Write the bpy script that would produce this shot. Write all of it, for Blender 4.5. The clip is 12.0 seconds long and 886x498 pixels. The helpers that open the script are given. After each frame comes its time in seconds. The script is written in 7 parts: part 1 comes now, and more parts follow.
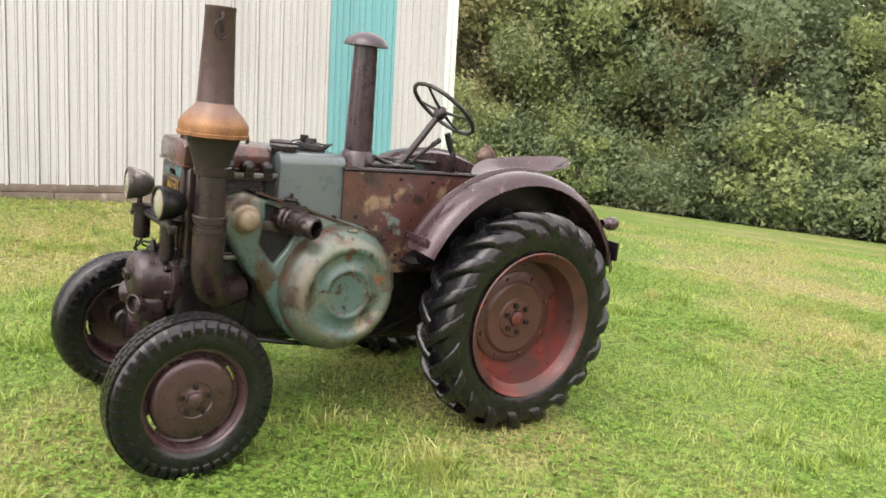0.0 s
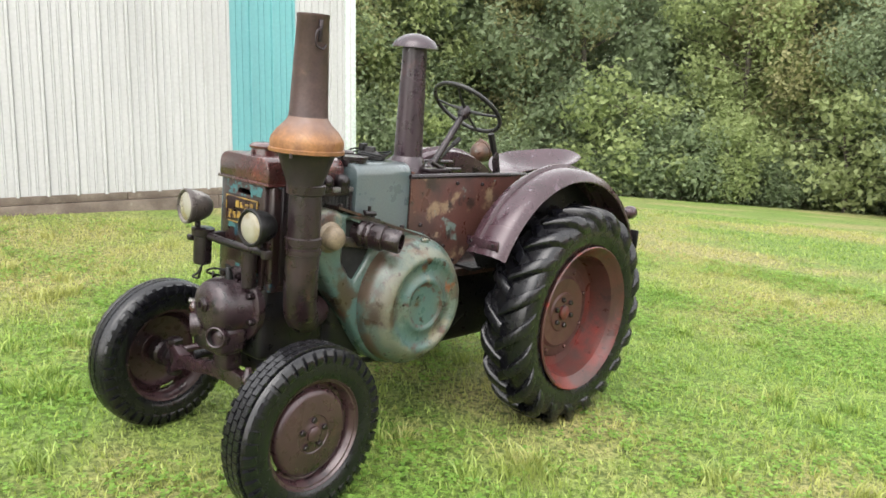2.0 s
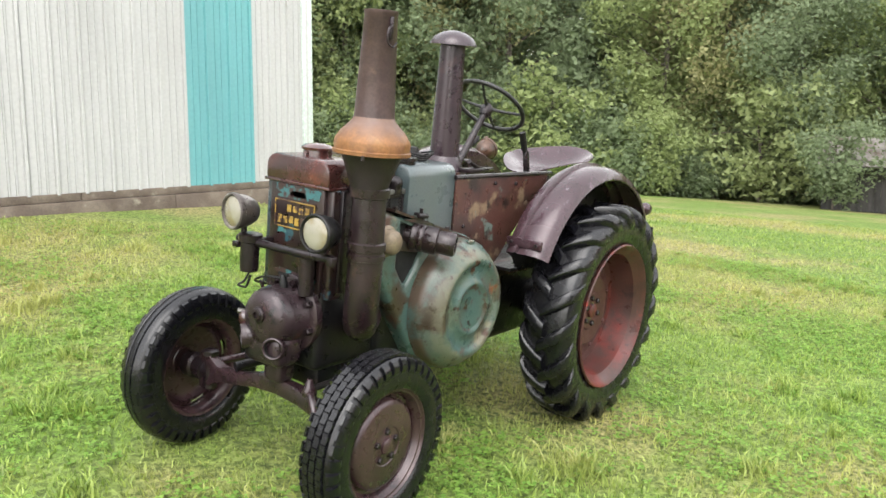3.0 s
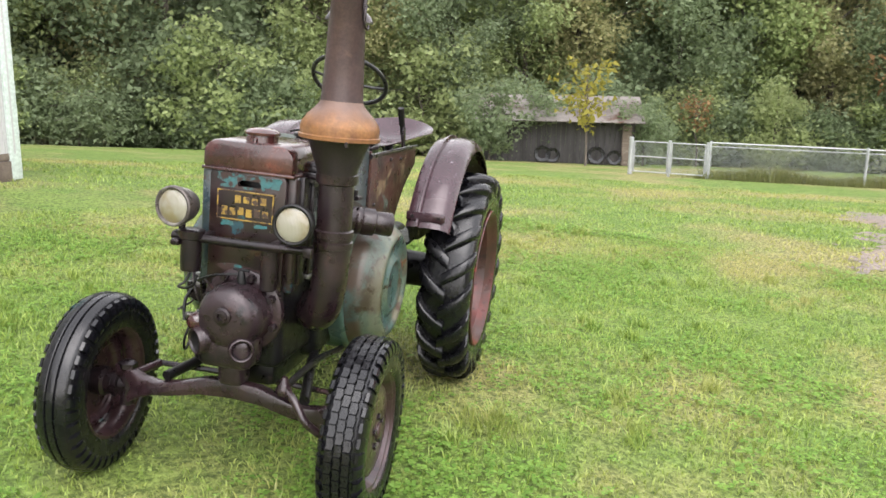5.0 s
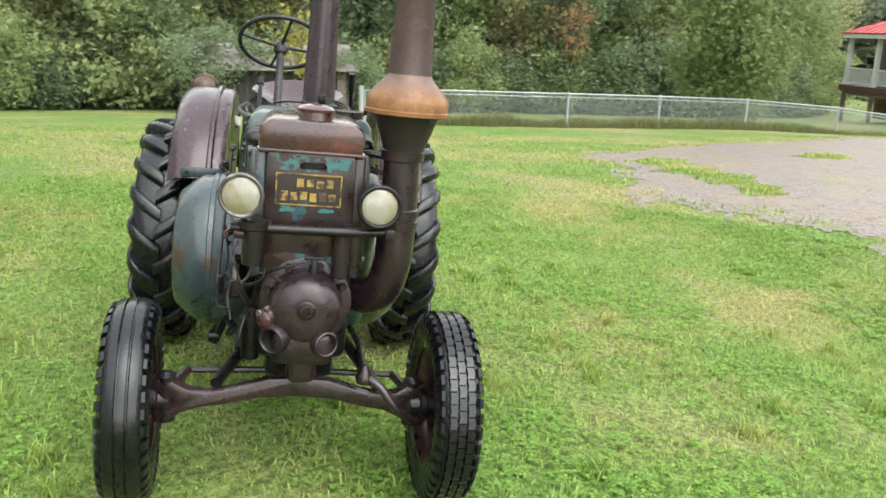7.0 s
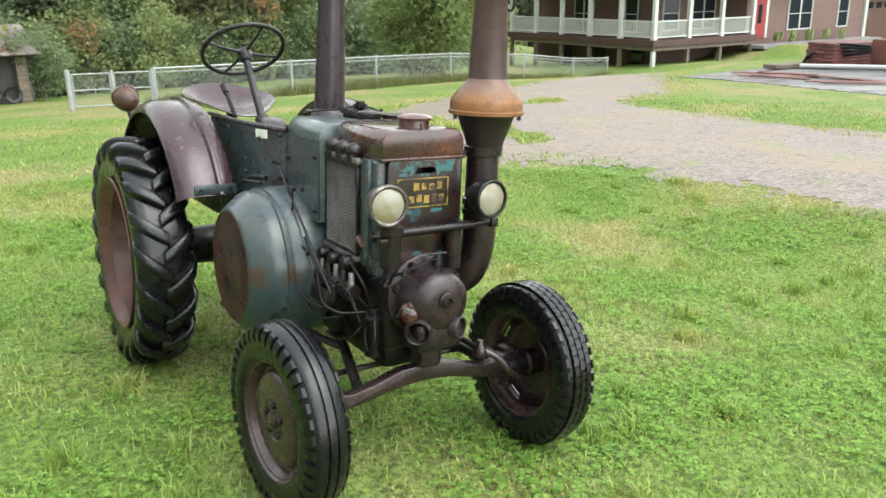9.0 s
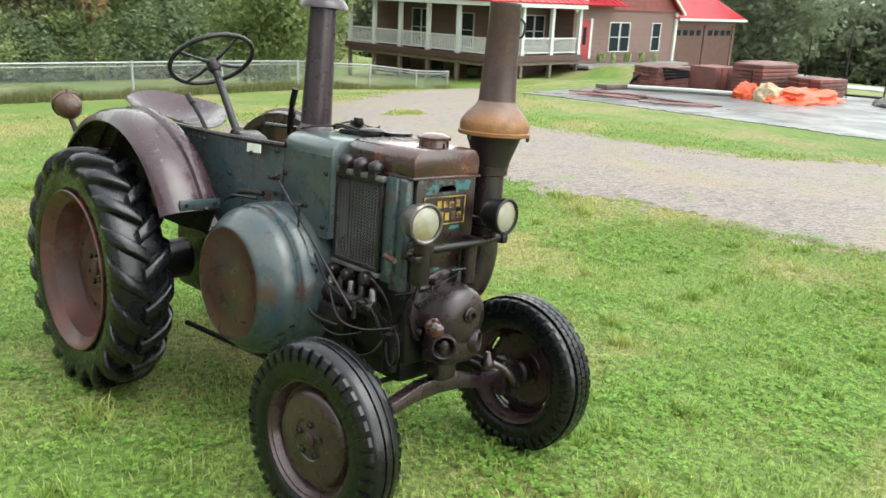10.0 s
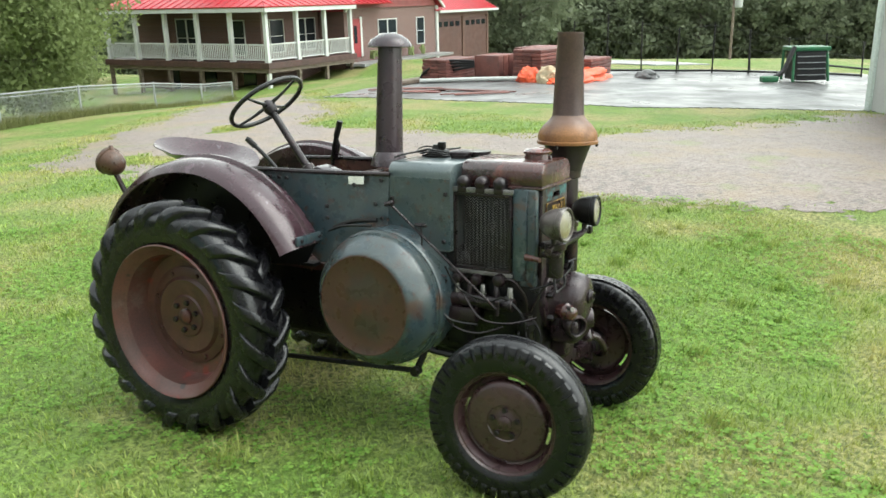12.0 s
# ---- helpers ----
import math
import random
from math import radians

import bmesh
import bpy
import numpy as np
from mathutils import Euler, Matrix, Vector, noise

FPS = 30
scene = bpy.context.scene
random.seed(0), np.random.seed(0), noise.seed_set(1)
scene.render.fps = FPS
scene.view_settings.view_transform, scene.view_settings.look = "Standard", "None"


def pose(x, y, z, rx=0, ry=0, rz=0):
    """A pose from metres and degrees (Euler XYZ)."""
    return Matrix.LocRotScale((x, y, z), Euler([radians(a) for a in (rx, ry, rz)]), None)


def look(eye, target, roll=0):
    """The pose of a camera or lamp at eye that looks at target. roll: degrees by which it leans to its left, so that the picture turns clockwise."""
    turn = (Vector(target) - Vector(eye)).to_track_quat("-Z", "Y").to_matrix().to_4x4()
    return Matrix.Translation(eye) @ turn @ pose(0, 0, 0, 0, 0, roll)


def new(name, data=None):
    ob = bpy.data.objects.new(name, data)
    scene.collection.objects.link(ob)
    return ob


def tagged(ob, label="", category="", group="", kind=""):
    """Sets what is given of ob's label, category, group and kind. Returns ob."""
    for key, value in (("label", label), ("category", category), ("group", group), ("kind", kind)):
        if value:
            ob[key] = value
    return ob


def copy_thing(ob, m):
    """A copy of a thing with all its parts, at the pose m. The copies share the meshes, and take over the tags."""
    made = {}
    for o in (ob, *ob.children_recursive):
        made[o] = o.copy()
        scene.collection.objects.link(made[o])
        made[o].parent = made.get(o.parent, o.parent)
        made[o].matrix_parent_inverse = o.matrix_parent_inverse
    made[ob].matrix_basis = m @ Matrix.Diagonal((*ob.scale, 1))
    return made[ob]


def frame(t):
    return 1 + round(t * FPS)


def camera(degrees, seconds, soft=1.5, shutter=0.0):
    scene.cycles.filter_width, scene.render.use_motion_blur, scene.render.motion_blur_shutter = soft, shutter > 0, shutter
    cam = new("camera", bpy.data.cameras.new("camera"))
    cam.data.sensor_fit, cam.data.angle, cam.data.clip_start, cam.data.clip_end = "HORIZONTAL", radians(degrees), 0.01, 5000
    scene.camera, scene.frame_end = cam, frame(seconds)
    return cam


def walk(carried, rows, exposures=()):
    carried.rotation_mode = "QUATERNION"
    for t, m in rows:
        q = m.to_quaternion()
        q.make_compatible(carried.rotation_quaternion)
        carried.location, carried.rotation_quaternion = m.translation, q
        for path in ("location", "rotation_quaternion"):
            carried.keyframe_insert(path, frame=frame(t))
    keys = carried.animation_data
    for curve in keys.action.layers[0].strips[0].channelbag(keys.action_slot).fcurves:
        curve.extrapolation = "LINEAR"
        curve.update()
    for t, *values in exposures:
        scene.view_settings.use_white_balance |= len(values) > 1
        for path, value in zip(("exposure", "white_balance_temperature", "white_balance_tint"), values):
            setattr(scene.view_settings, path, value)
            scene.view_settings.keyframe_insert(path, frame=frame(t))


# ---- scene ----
cam = camera(57.0, 12.0, shutter=0.2)
PATH = [
    (0, (0.015, -0.293, 1.674), (0.018, 1.686, 1.386), 3.2),
    (0.5, (-0.326, -0.379, 1.71), (-0.241, 1.599, 1.425), 1.9),
    (1, (-0.622, -0.31, 1.71), (-0.433, 1.663, 1.441), 3.4),
    (1.5, (-0.876, -0.186, 1.709), (-0.617, 1.773, 1.403), 2.2),
    (2, (-1.188, -0.102, 1.753), (-0.763, 1.825, 1.429), 0.9),
    (2.5, (-1.476, -0.003, 1.741), (-0.952, 1.902, 1.427), 1.7),
    (3, (-1.77, 0.143, 1.77), (-1.147, 2.013, 1.434), 0.8),
    (3.5, (-2.124, 0.237, 1.759), (-1.274, 2.006, 1.376), 1.4),
    (3.7, (-2.24, 0.275, 1.756), (-1.273, 1.976, 1.341), 1.8),
    (5.3, (-2.984, 0.883, 1.866), (-1.571, 2.231, 1.435), 0.5),
    (5.5, (-3.048, 0.996, 1.856), (-1.575, 2.274, 1.413), 0.2),
    (6, (-3.257, 1.29, 1.882), (-1.7, 2.458, 1.426), -0.6),
    (6.5, (-3.555, 1.56, 1.907), (-1.897, 2.56, 1.408), 1.0),
    (7, (-3.73, 1.905, 1.921), (-1.979, 2.711, 1.389), 1.6),
    (7.2, (-3.799, 2.035, 1.947), (-2.002, 2.733, 1.413), 1.0),
    (8.8, (-4.389, 3.205, 2.088), (-2.492, 3.362, 1.475), -1.4),
    (9, (-4.439, 3.354, 2.111), (-2.539, 3.44, 1.494), -1.0),
    (9.5, (-4.437, 3.723, 2.129), (-2.539, 3.621, 1.508), 0.5),
    (10, (-4.473, 4.14, 2.161), (-2.592, 3.804, 1.569), 2.5),
    (10.5, (-4.455, 4.546, 2.184), (-2.618, 4.028, 1.585), 2.2),
    (11, (-4.43, 4.946, 2.231), (-2.635, 4.253, 1.686), 1.4),
    (11.5, (-4.49, 5.38, 2.284), (-2.749, 4.576, 1.715), 2.8),
    (12, (-4.447, 5.744, 2.325), (-2.734, 4.896, 1.734), -1.3),
]
walk(cam, [(t, look(eye, target, roll)) for t, eye, target, roll in PATH],
     exposures=[(0, 0.46, 6950, 18), (2.5, 0.56, 6500, 11), (3.5, 0.48, 6500, 12), (5.5, 0.42, 6400, 15), (6.5, 0.44, 6350, 8), (9.5, 0.40, 6350, 4), (12, 0.33, 6350, 1)])

# ---- light: bright overcast sky after rain ----
world = bpy.data.worlds.new("overcast_sky")
scene.world = world
world.use_nodes = True
wn, wl = world.node_tree.nodes, world.node_tree.links
sky = wn.new("ShaderNodeTexSky")
sky.sky_type, sky.sun_disc = "NISHITA", False
sky.sun_elevation, sky.sun_rotation = radians(58), radians(205)
sky.air_density, sky.dust_density = 3.0, 1.0
grey = wn.new("ShaderNodeHueSaturation")
grey.inputs["Saturation"].default_value, grey.inputs["Value"].default_value = 0.09, 2.45
wl.new(sky.outputs[0], grey.inputs["Color"])
wl.new(grey.outputs[0], wn["Background"].inputs["Color"])
wn["Background"].inputs["Strength"].default_value = 0.15

sun_data = bpy.data.lights.new("sun", "SUN")
sun_data.energy, sun_data.angle, sun_data.color = 1.5, radians(50), (1.0, 0.97, 0.92)
sun = new("sun", sun_data)
sun.matrix_world = look((-5, -6, 16), (0, 4, 0))
scene.view_settings.exposure = 0.05

# ---- materials ----
def nodes_of(name):
    m = bpy.data.materials.new(name)
    m.use_nodes = True
    t = m.node_tree
    return m, t.nodes, t.links, t.nodes["Principled BSDF"]


def noise_node(n, l, coord, scale, detail=4.0, rough=0.55, stretch=None):
    x = n.new("ShaderNodeTexNoise")
    x.inputs["Scale"].default_value, x.inputs["Detail"].default_value, x.inputs["Roughness"].default_value = scale, detail, rough
    if stretch:
        mp = n.new("ShaderNodeMapping")
        mp.inputs["Scale"].default_value = stretch
        l.new(coord, mp.inputs["Vector"])
        coord = mp.outputs[0]
    l.new(coord, x.inputs["Vector"])
    return x.outputs["Fac"]


def ramp(n, l, fac, lo, hi, a=0.0, b=1.0):
    x = n.new("ShaderNodeMapRange")
    x.interpolation_type = "SMOOTHSTEP"
    for i, v in zip(("From Min", "From Max", "To Min", "To Max"), (lo, hi, a, b)):
        x.inputs[i].default_value = v
    l.new(fac, x.inputs["Value"])
    return x.outputs[0]


def mix(n, l, fac, a, b):
    x = n.new("ShaderNodeMix")
    x.data_type = "RGBA"
    for i, v in ((0, fac), (6, a), (7, b)):
        if hasattr(v, "is_linked"):
            l.new(v, x.inputs[i])
        else:
            x.inputs[i].default_value = v if i == 0 else (*v, 1)
    return x.outputs[2]


def surface(name, base, second=None, scale=3.0, span=(0.4, 0.65), patches=(), rough=(0.4, 0.6), metal=0.0, grain=60.0, bump=0.15, stretch=None, coat=0.0, spread=0.0, speck=0.25):
    """A worn surface: base and second colour mixed at a large scale, patches of other colours with edges of their own, fine specks, relief."""
    m, n, l, p = nodes_of(name)
    co = n.new("ShaderNodeTexCoord").outputs["Object"]
    big = noise_node(n, l, co, scale, 5, 0.6, stretch)
    fine = noise_node(n, l, co, grain, 3, 0.6)
    second = second or tuple(c * 0.7 for c in base)
    col = mix(n, l, ramp(n, l, big, *span), base, second)
    for k, (pc, ps, lo, hi) in enumerate(patches):
        off = n.new("ShaderNodeMapping")
        off.inputs["Location"].default_value = (3.7 * (k + 1), 1.9 * k, -2.3 * k)
        l.new(co, off.inputs["Vector"])
        f = noise_node(n, l, off.outputs[0], ps, 7, 0.62)
        col = mix(n, l, ramp(n, l, f, lo, hi), col, pc)
    dark = n.new("ShaderNodeMix")
    dark.data_type, dark.blend_type = "RGBA", "MULTIPLY"
    l.new(ramp(n, l, fine, 0.3, 0.7, 1.0, 0.0), dark.inputs[0])
    l.new(col, dark.inputs[6])
    dark.inputs[7].default_value = (1 - speck, 1 - speck, 1 - speck, 1)
    col = dark.outputs[2]
    if spread:
        hs = n.new("ShaderNodeHueSaturation")
        info = n.new("ShaderNodeObjectInfo")
        l.new(ramp(n, l, info.outputs["Random"], 0, 1, 1 - spread, 1 + spread), hs.inputs["Value"])
        l.new(col, hs.inputs["Color"])
        col = hs.outputs[0]
    l.new(col, p.inputs["Base Color"])
    l.new(ramp(n, l, noise_node(n, l, co, scale * 3, 4), 0.3, 0.7, *rough), p.inputs["Roughness"])
    p.inputs["Metallic"].default_value = metal
    p.inputs["Coat Weight"].default_value = coat
    p.inputs["Coat Roughness"].default_value = 0.17
    if bump:
        b = n.new("ShaderNodeBump")
        b.inputs["Strength"].default_value, b.inputs["Distance"].default_value = bump, 0.004
        l.new(fine, b.inputs["Height"])
        l.new(b.outputs[0], p.inputs["Normal"])
    return m


M = {}
M["stack"] = surface("rusty_stack_iron", (0.0885, 0.0515, 0.0460), (0.0494, 0.0280, 0.0271), 5, (0.35, 0.7), [((0.1308, 0.0756, 0.0581), 8, 0.55, 0.7), ((0.0327, 0.0214, 0.0204), 12, 0.62, 0.72)], (0.35, 0.6), 0.15, 90, 0.25)
M["bell"] = surface("ochre_rusted_bell", (0.265, 0.120, 0.042), (0.150, 0.062, 0.026), 9, (0.4, 0.7), [((0.306, 0.170, 0.068), 7, 0.55, 0.72)], (0.35, 0.6), 0.1, 90)
M["iron"] = surface("brown_cast_iron", (0.0241, 0.0143, 0.0167), (0.0111, 0.0080, 0.0100), 7, (0.35, 0.65), [((0.0505, 0.0202, 0.0184), 10, 0.58, 0.7), ((0.0555, 0.0420, 0.0531), 16, 0.66, 0.74)], (0.22, 0.48), 0.35, 120, 0.4)
# Oily iron, kept near black; also stands in for shade under cowl and mudguards.
M["dark"] = surface("oily_iron_with_shade", (0.0068, 0.0068, 0.0076), (0.0128, 0.0100, 0.0088), 8, (0.4, 0.7), [((0.0320, 0.0224, 0.0192), 10, 0.66, 0.74)], (0.25, 0.5), 0.2, 100, 0.3)
M["teal"] = surface("teal_worn_paint", (0.0566, 0.1050, 0.0943), (0.0886, 0.1156, 0.0886), 4.5, (0.4, 0.62), [((0.1771, 0.1615, 0.1132), 4.4, 0.56, 0.64), ((0.0451, 0.0328, 0.0213), 3.6, 0.52, 0.60), ((0.0697, 0.0320, 0.0189), 6.5, 0.585, 0.64), ((0.0189, 0.0139, 0.0123), 11, 0.61, 0.66), ((0.1615, 0.0804, 0.0377), 17, 0.66, 0.70)], (0.22, 0.48), 0.0, 130, 0.2, None, 0.15)
M["greyblue"] = surface("grey_blue_tank_paint", (0.0765, 0.1028, 0.1096), (0.0926, 0.1130, 0.1130), 3, (0.4, 0.7), [((0.0467, 0.0331, 0.0298), 11, 0.7, 0.76)], (0.25, 0.45), 0, 120, 0.08, None, 0.6)
M["rteal"] = surface("grey_teal_panel_paint", (0.0353, 0.0562, 0.0665), (0.0525, 0.0684, 0.0697), 4.5, (0.44, 0.60), [((0.0605, 0.0353, 0.0273), 3.6, 0.545, 0.64), ((0.0179, 0.0130, 0.0136), 11, 0.64, 0.70), ((0.1008, 0.1209, 0.1290), 8, 0.60, 0.66), ((0.0590, 0.0307, 0.0234), 26, 0.60, 0.64), ((0.0153, 0.0130, 0.0143), 40, 0.66, 0.70)], (0.2, 0.42), 0, 120, 0.15, None, 0.6)
M["maroon"] = surface("maroon_primer_rust", (0.0892, 0.0357, 0.0289), (0.0553, 0.0289, 0.0255), 4, (0.4, 0.65), [((0.2295, 0.1573, 0.0978), 3.6, 0.555, 0.63), ((0.1360, 0.1700, 0.1530), 5.5, 0.62, 0.67), ((0.0270, 0.0170, 0.0150), 7, 0.53, 0.62), ((0.2100, 0.1500, 0.1050), 11, 0.60, 0.66)], (0.25, 0.5), 0.05, 110, 0.2, None, 0.4)
M["fender"] = surface("brown_fender_paint", (0.0489, 0.0218, 0.0300), (0.0341, 0.0145, 0.0194), 3, (0.4, 0.7), [((0.0938, 0.0572, 0.0743), 9, 0.62, 0.68), ((0.1396, 0.1140, 0.1323), 30, 0.63, 0.67), ((0.0218, 0.0085, 0.0100), 5, 0.58, 0.72), ((0.0810, 0.0300, 0.0312), 14, 0.66, 0.72)], (0.16, 0.40), 0.15, 110, 0.12, None, 0.6)
M["front"] = surface("rusted_front_plate", (0.0271, 0.0122, 0.0122), (0.0167, 0.0095, 0.0101), 7, (0.4, 0.65), [((0.0187, 0.0649, 0.0862), 6, 0.61, 0.64), ((0.0514, 0.0203, 0.0170), 9, 0.6, 0.7)], (0.25, 0.45), 0.1, 110, 0.25, None, 0.3)
M["header"] = surface("red_brown_header_tank", (0.0697, 0.0222, 0.0202), (0.0357, 0.0166, 0.0170), 4, (0.40, 0.62), [((0.1519, 0.0451, 0.0348), 5, 0.58, 0.66), ((0.0715, 0.0520, 0.0542), 8, 0.67, 0.73)], (0.14, 0.36), 0.0, 110, 0.2, None, 0.6)
M["turq"] = surface("flaking_turquoise_paint", (0.038, 0.150, 0.165), (0.055, 0.115, 0.115), 12, (0.4, 0.7), [((0.045, 0.022, 0.02), 14, 0.47, 0.53)], (0.3, 0.5), 0, 110, 0.2)
M["yellow"] = surface("yellow_plate_paint", (0.36, 0.235, 0.045), (0.20, 0.12, 0.035), 20, (0.4, 0.7), [((0.06, 0.035, 0.028), 24, 0.50, 0.57)], (0.35, 0.5), 0, 150)
M["rubber"] = surface("wet_black_rubber", (0.0051, 0.0051, 0.0070), (0.0096, 0.0093, 0.0107), 6, (0.4, 0.7), [((0.0321, 0.0289, 0.0281), 11, 0.71, 0.8)], (0.16, 0.34), 0, 150, 0.1)
M["redrim"] = surface("faded_red_rim_paint", (0.1469, 0.0263, 0.0208), (0.0771, 0.0313, 0.0263), 3.2, (0.40, 0.58), [((0.0551, 0.0263, 0.0220), 4, 0.50, 0.62), ((0.0294, 0.0156, 0.0141), 10, 0.60, 0.68), ((0.2203, 0.0344, 0.0245), 7, 0.63, 0.69)], (0.25, 0.5), 0, 110, 0.15)
M["disc"] = surface("dusty_brown_disc", (0.0850, 0.0307, 0.0253), (0.0612, 0.0227, 0.0190), 6, (0.4, 0.7), [((0.1088, 0.0454, 0.0378), 12, 0.58, 0.72)], (0.35, 0.6), 0.1, 110, 0.15)
M["fdisc"] = surface("brown_front_wheel_disc", (0.0646, 0.0318, 0.0355), (0.0400, 0.0197, 0.0221), 7, (0.4, 0.7), [((0.0921, 0.0396, 0.0370), 10, 0.6, 0.72), ((0.0181, 0.0102, 0.0125), 9, 0.62, 0.7)], (0.22, 0.42), 0.2, 110, 0.15, None, 0.3)
M["chrome"] = surface("dull_bright_metal", (0.250, 0.240, 0.225), None, 20, (0.4, 0.7), (), (0.25, 0.45), 0.9, 150)
M["black"] = surface("black_wheel_enamel", (0.018, 0.018, 0.017), (0.03, 0.03, 0.028), 8, (0.4, 0.7), (), (0.22, 0.4), 0, 120, 0.05)
M["label"] = surface("white_label", (0.72, 0.72, 0.66), (0.6, 0.6, 0.55), 20, (0.4, 0.7), (), (0.4, 0.5), 0, 150, 0.0)
M["amber"] = surface("dirty_brown_lamp", (0.0892, 0.0446, 0.0268), (0.0446, 0.0286, 0.0214), 14, (0.4, 0.7), [((0.1190, 0.1130, 0.1011), 18, 0.62, 0.7)], (0.25, 0.5), 0.1, 120)
M["brick"] = surface("reddish_house_brick", (0.1424, 0.0784, 0.0608), (0.1120, 0.0608, 0.0488), 1.2, (0.4, 0.7), [((0.1696, 0.1056, 0.0848), 9, 0.58, 0.7)], (0.7, 0.9), 0, 12, 0.1)
M["redroof"] = surface("bright_red_metal_roof", (0.368, 0.018, 0.028), (0.320, 0.020, 0.028), 0.6, (0.4, 0.7), (), (0.3, 0.45), 0, 8, 0.0, None, 0, 0, 0.06)
M["redside"] = surface("dull_red_gable_siding", (0.20, 0.045, 0.042), (0.16, 0.042, 0.038), 0.8, (0.4, 0.7), (), (0.5, 0.7), 0, 8, 0.0)
M["deckred"] = surface("brown_red_deck_stain", (0.085, 0.042, 0.036), (0.062, 0.034, 0.030), 1.2, (0.4, 0.7), (), (0.5, 0.7), 0, 10, 0.0)
M["white"] = surface("white_trim_paint", (0.516, 0.524, 0.508), (0.445, 0.454, 0.438), 1.5, (0.45, 0.75), (), (0.45, 0.6), 0, 20, 0.02, None, 0, 0, 0.06)
M["reddoor"] = surface("red_door_paint", (0.2730, 0.0260, 0.0325), None, 2, (0.5, 0.9), (), (0.35, 0.5), 0, 20, 0.0, None, 0, 0, 0.1)
M["garage"] = surface("brown_garage_door", (0.10, 0.045, 0.035), (0.085, 0.04, 0.032), 1, (0.4, 0.7), (), (0.45, 0.6), 0, 14, 0.0)
M["timber"] = surface("weathered_timber", (0.19, 0.15, 0.115), (0.12, 0.09, 0.07), 2.2, (0.35, 0.65), [((0.26, 0.22, 0.18), 5, 0.58, 0.7)], (0.65, 0.85), 0, 40, 0.35, (1, 1, 9))
M["plank"] = surface("grey_brown_skirt_plank", (0.17, 0.135, 0.105), (0.10, 0.075, 0.058), 3, (0.35, 0.65), [((0.27, 0.24, 0.19), 4, 0.58, 0.7)], (0.6, 0.85), 0, 60, 0.3)
M["metalwhite"] = surface("white_barn_sheet", (0.4473, 0.4473, 0.4434), (0.3959, 0.3959, 0.3904), 1.1, (0.4, 0.75), [((0.3444, 0.3318, 0.3147), 2.4, 0.62, 0.8)], (0.35, 0.55), 0, 26, 0.04, (1, 1, 0.25), 0, 0, 0.09)
M["metalteal"] = surface("turquoise_barn_sheet", (0.132, 0.352, 0.370), (0.119, 0.312, 0.330), 1.1, (0.4, 0.75), [((0.176, 0.334, 0.334), 2.4, 0.62, 0.8)], (0.35, 0.55), 0, 26, 0.04, (1, 1, 0.25), 0, 0, 0.09)
M["concrete"] = surface("wet_concrete", (0.1613, 0.1613, 0.1613), (0.1008, 0.1008, 0.1008), 0.22, (0.4, 0.62), [((0.0524, 0.0501, 0.0484), 0.5, 0.55, 0.62)], (0.25, 0.55), 0, 6, 0.04, None, 0.0)
M["galv"] = surface("galvanised_steel", (0.4200, 0.4350, 0.4350), (0.3450, 0.3600, 0.3600), 3, (0.4, 0.7), (), (0.35, 0.55), 0.3, 60, 0.0)
M["green"] = surface("green_machine_paint", (0.02, 0.13, 0.05), (0.02, 0.10, 0.04), 2, (0.4, 0.7), [((0.06, 0.05, 0.035), 4, 0.6, 0.75)], (0.35, 0.55), 0, 20, 0.05)
M["orange"] = surface("orange_tarp_plastic", (0.75, 0.10, 0.03), (0.6, 0.075, 0.025), 2, (0.4, 0.7), (), (0.35, 0.55), 0, 12, 0.3)
M["cream"] = surface("pale_net_heap", (0.55, 0.45, 0.30), (0.4, 0.28, 0.17), 5, (0.4, 0.7), (), (0.7, 0.9), 0, 18, 0.4)
M["redboard"] = surface("red_brown_stacked_board", (0.17, 0.06, 0.048), (0.115, 0.045, 0.04), 1.5, (0.35, 0.65), [((0.26, 0.13, 0.10), 4, 0.6, 0.72)], (0.5, 0.75), 0, 30, 0.2, None, 0, 0.25)
M["shedwood"] = surface("old_grey_shed_boards", (0.085, 0.08, 0.078), (0.05, 0.046, 0.045), 1.6, (0.35, 0.65), [((0.13, 0.12, 0.11), 2.5, 0.6, 0.75)], (0.75, 0.9), 0, 20, 0.3, (3, 3, 0.4))
M["shedroof"] = surface("pale_rusty_tin_roof", (0.25, 0.225, 0.21), (0.15, 0.12, 0.105), 0.8, (0.4, 0.65), [((0.12, 0.065, 0.045), 0.9, 0.56, 0.68), ((0.06, 0.07, 0.04), 1.4, 0.58, 0.7)], (0.5, 0.7), 0.1, 12, 0.05)
M["bark"] = surface("grey_brown_bark", (0.15, 0.125, 0.105), (0.09, 0.075, 0.062), 2, (0.35, 0.65), (), (0.8, 0.95), 0, 14, 0.6, (1, 1, 0.25))
M["asphalt"] = surface("wet_grey_road", (0.30, 0.30, 0.30), (0.22, 0.22, 0.22), 0.4, (0.4, 0.65), (), (0.3, 0.5), 0, 8, 0.1)
M["dustrim"] = surface("dusty_red_brown_rim", (0.1275, 0.0493, 0.0408), (0.0850, 0.0425, 0.0365), 4, (0.4, 0.65), [((0.1445, 0.0892, 0.0765), 5, 0.56, 0.68), ((0.0340, 0.0213, 0.0195), 10, 0.62, 0.7), ((0.2040, 0.0382, 0.0298), 5, 0.56, 0.63)], (0.3, 0.55), 0, 110, 0.15)
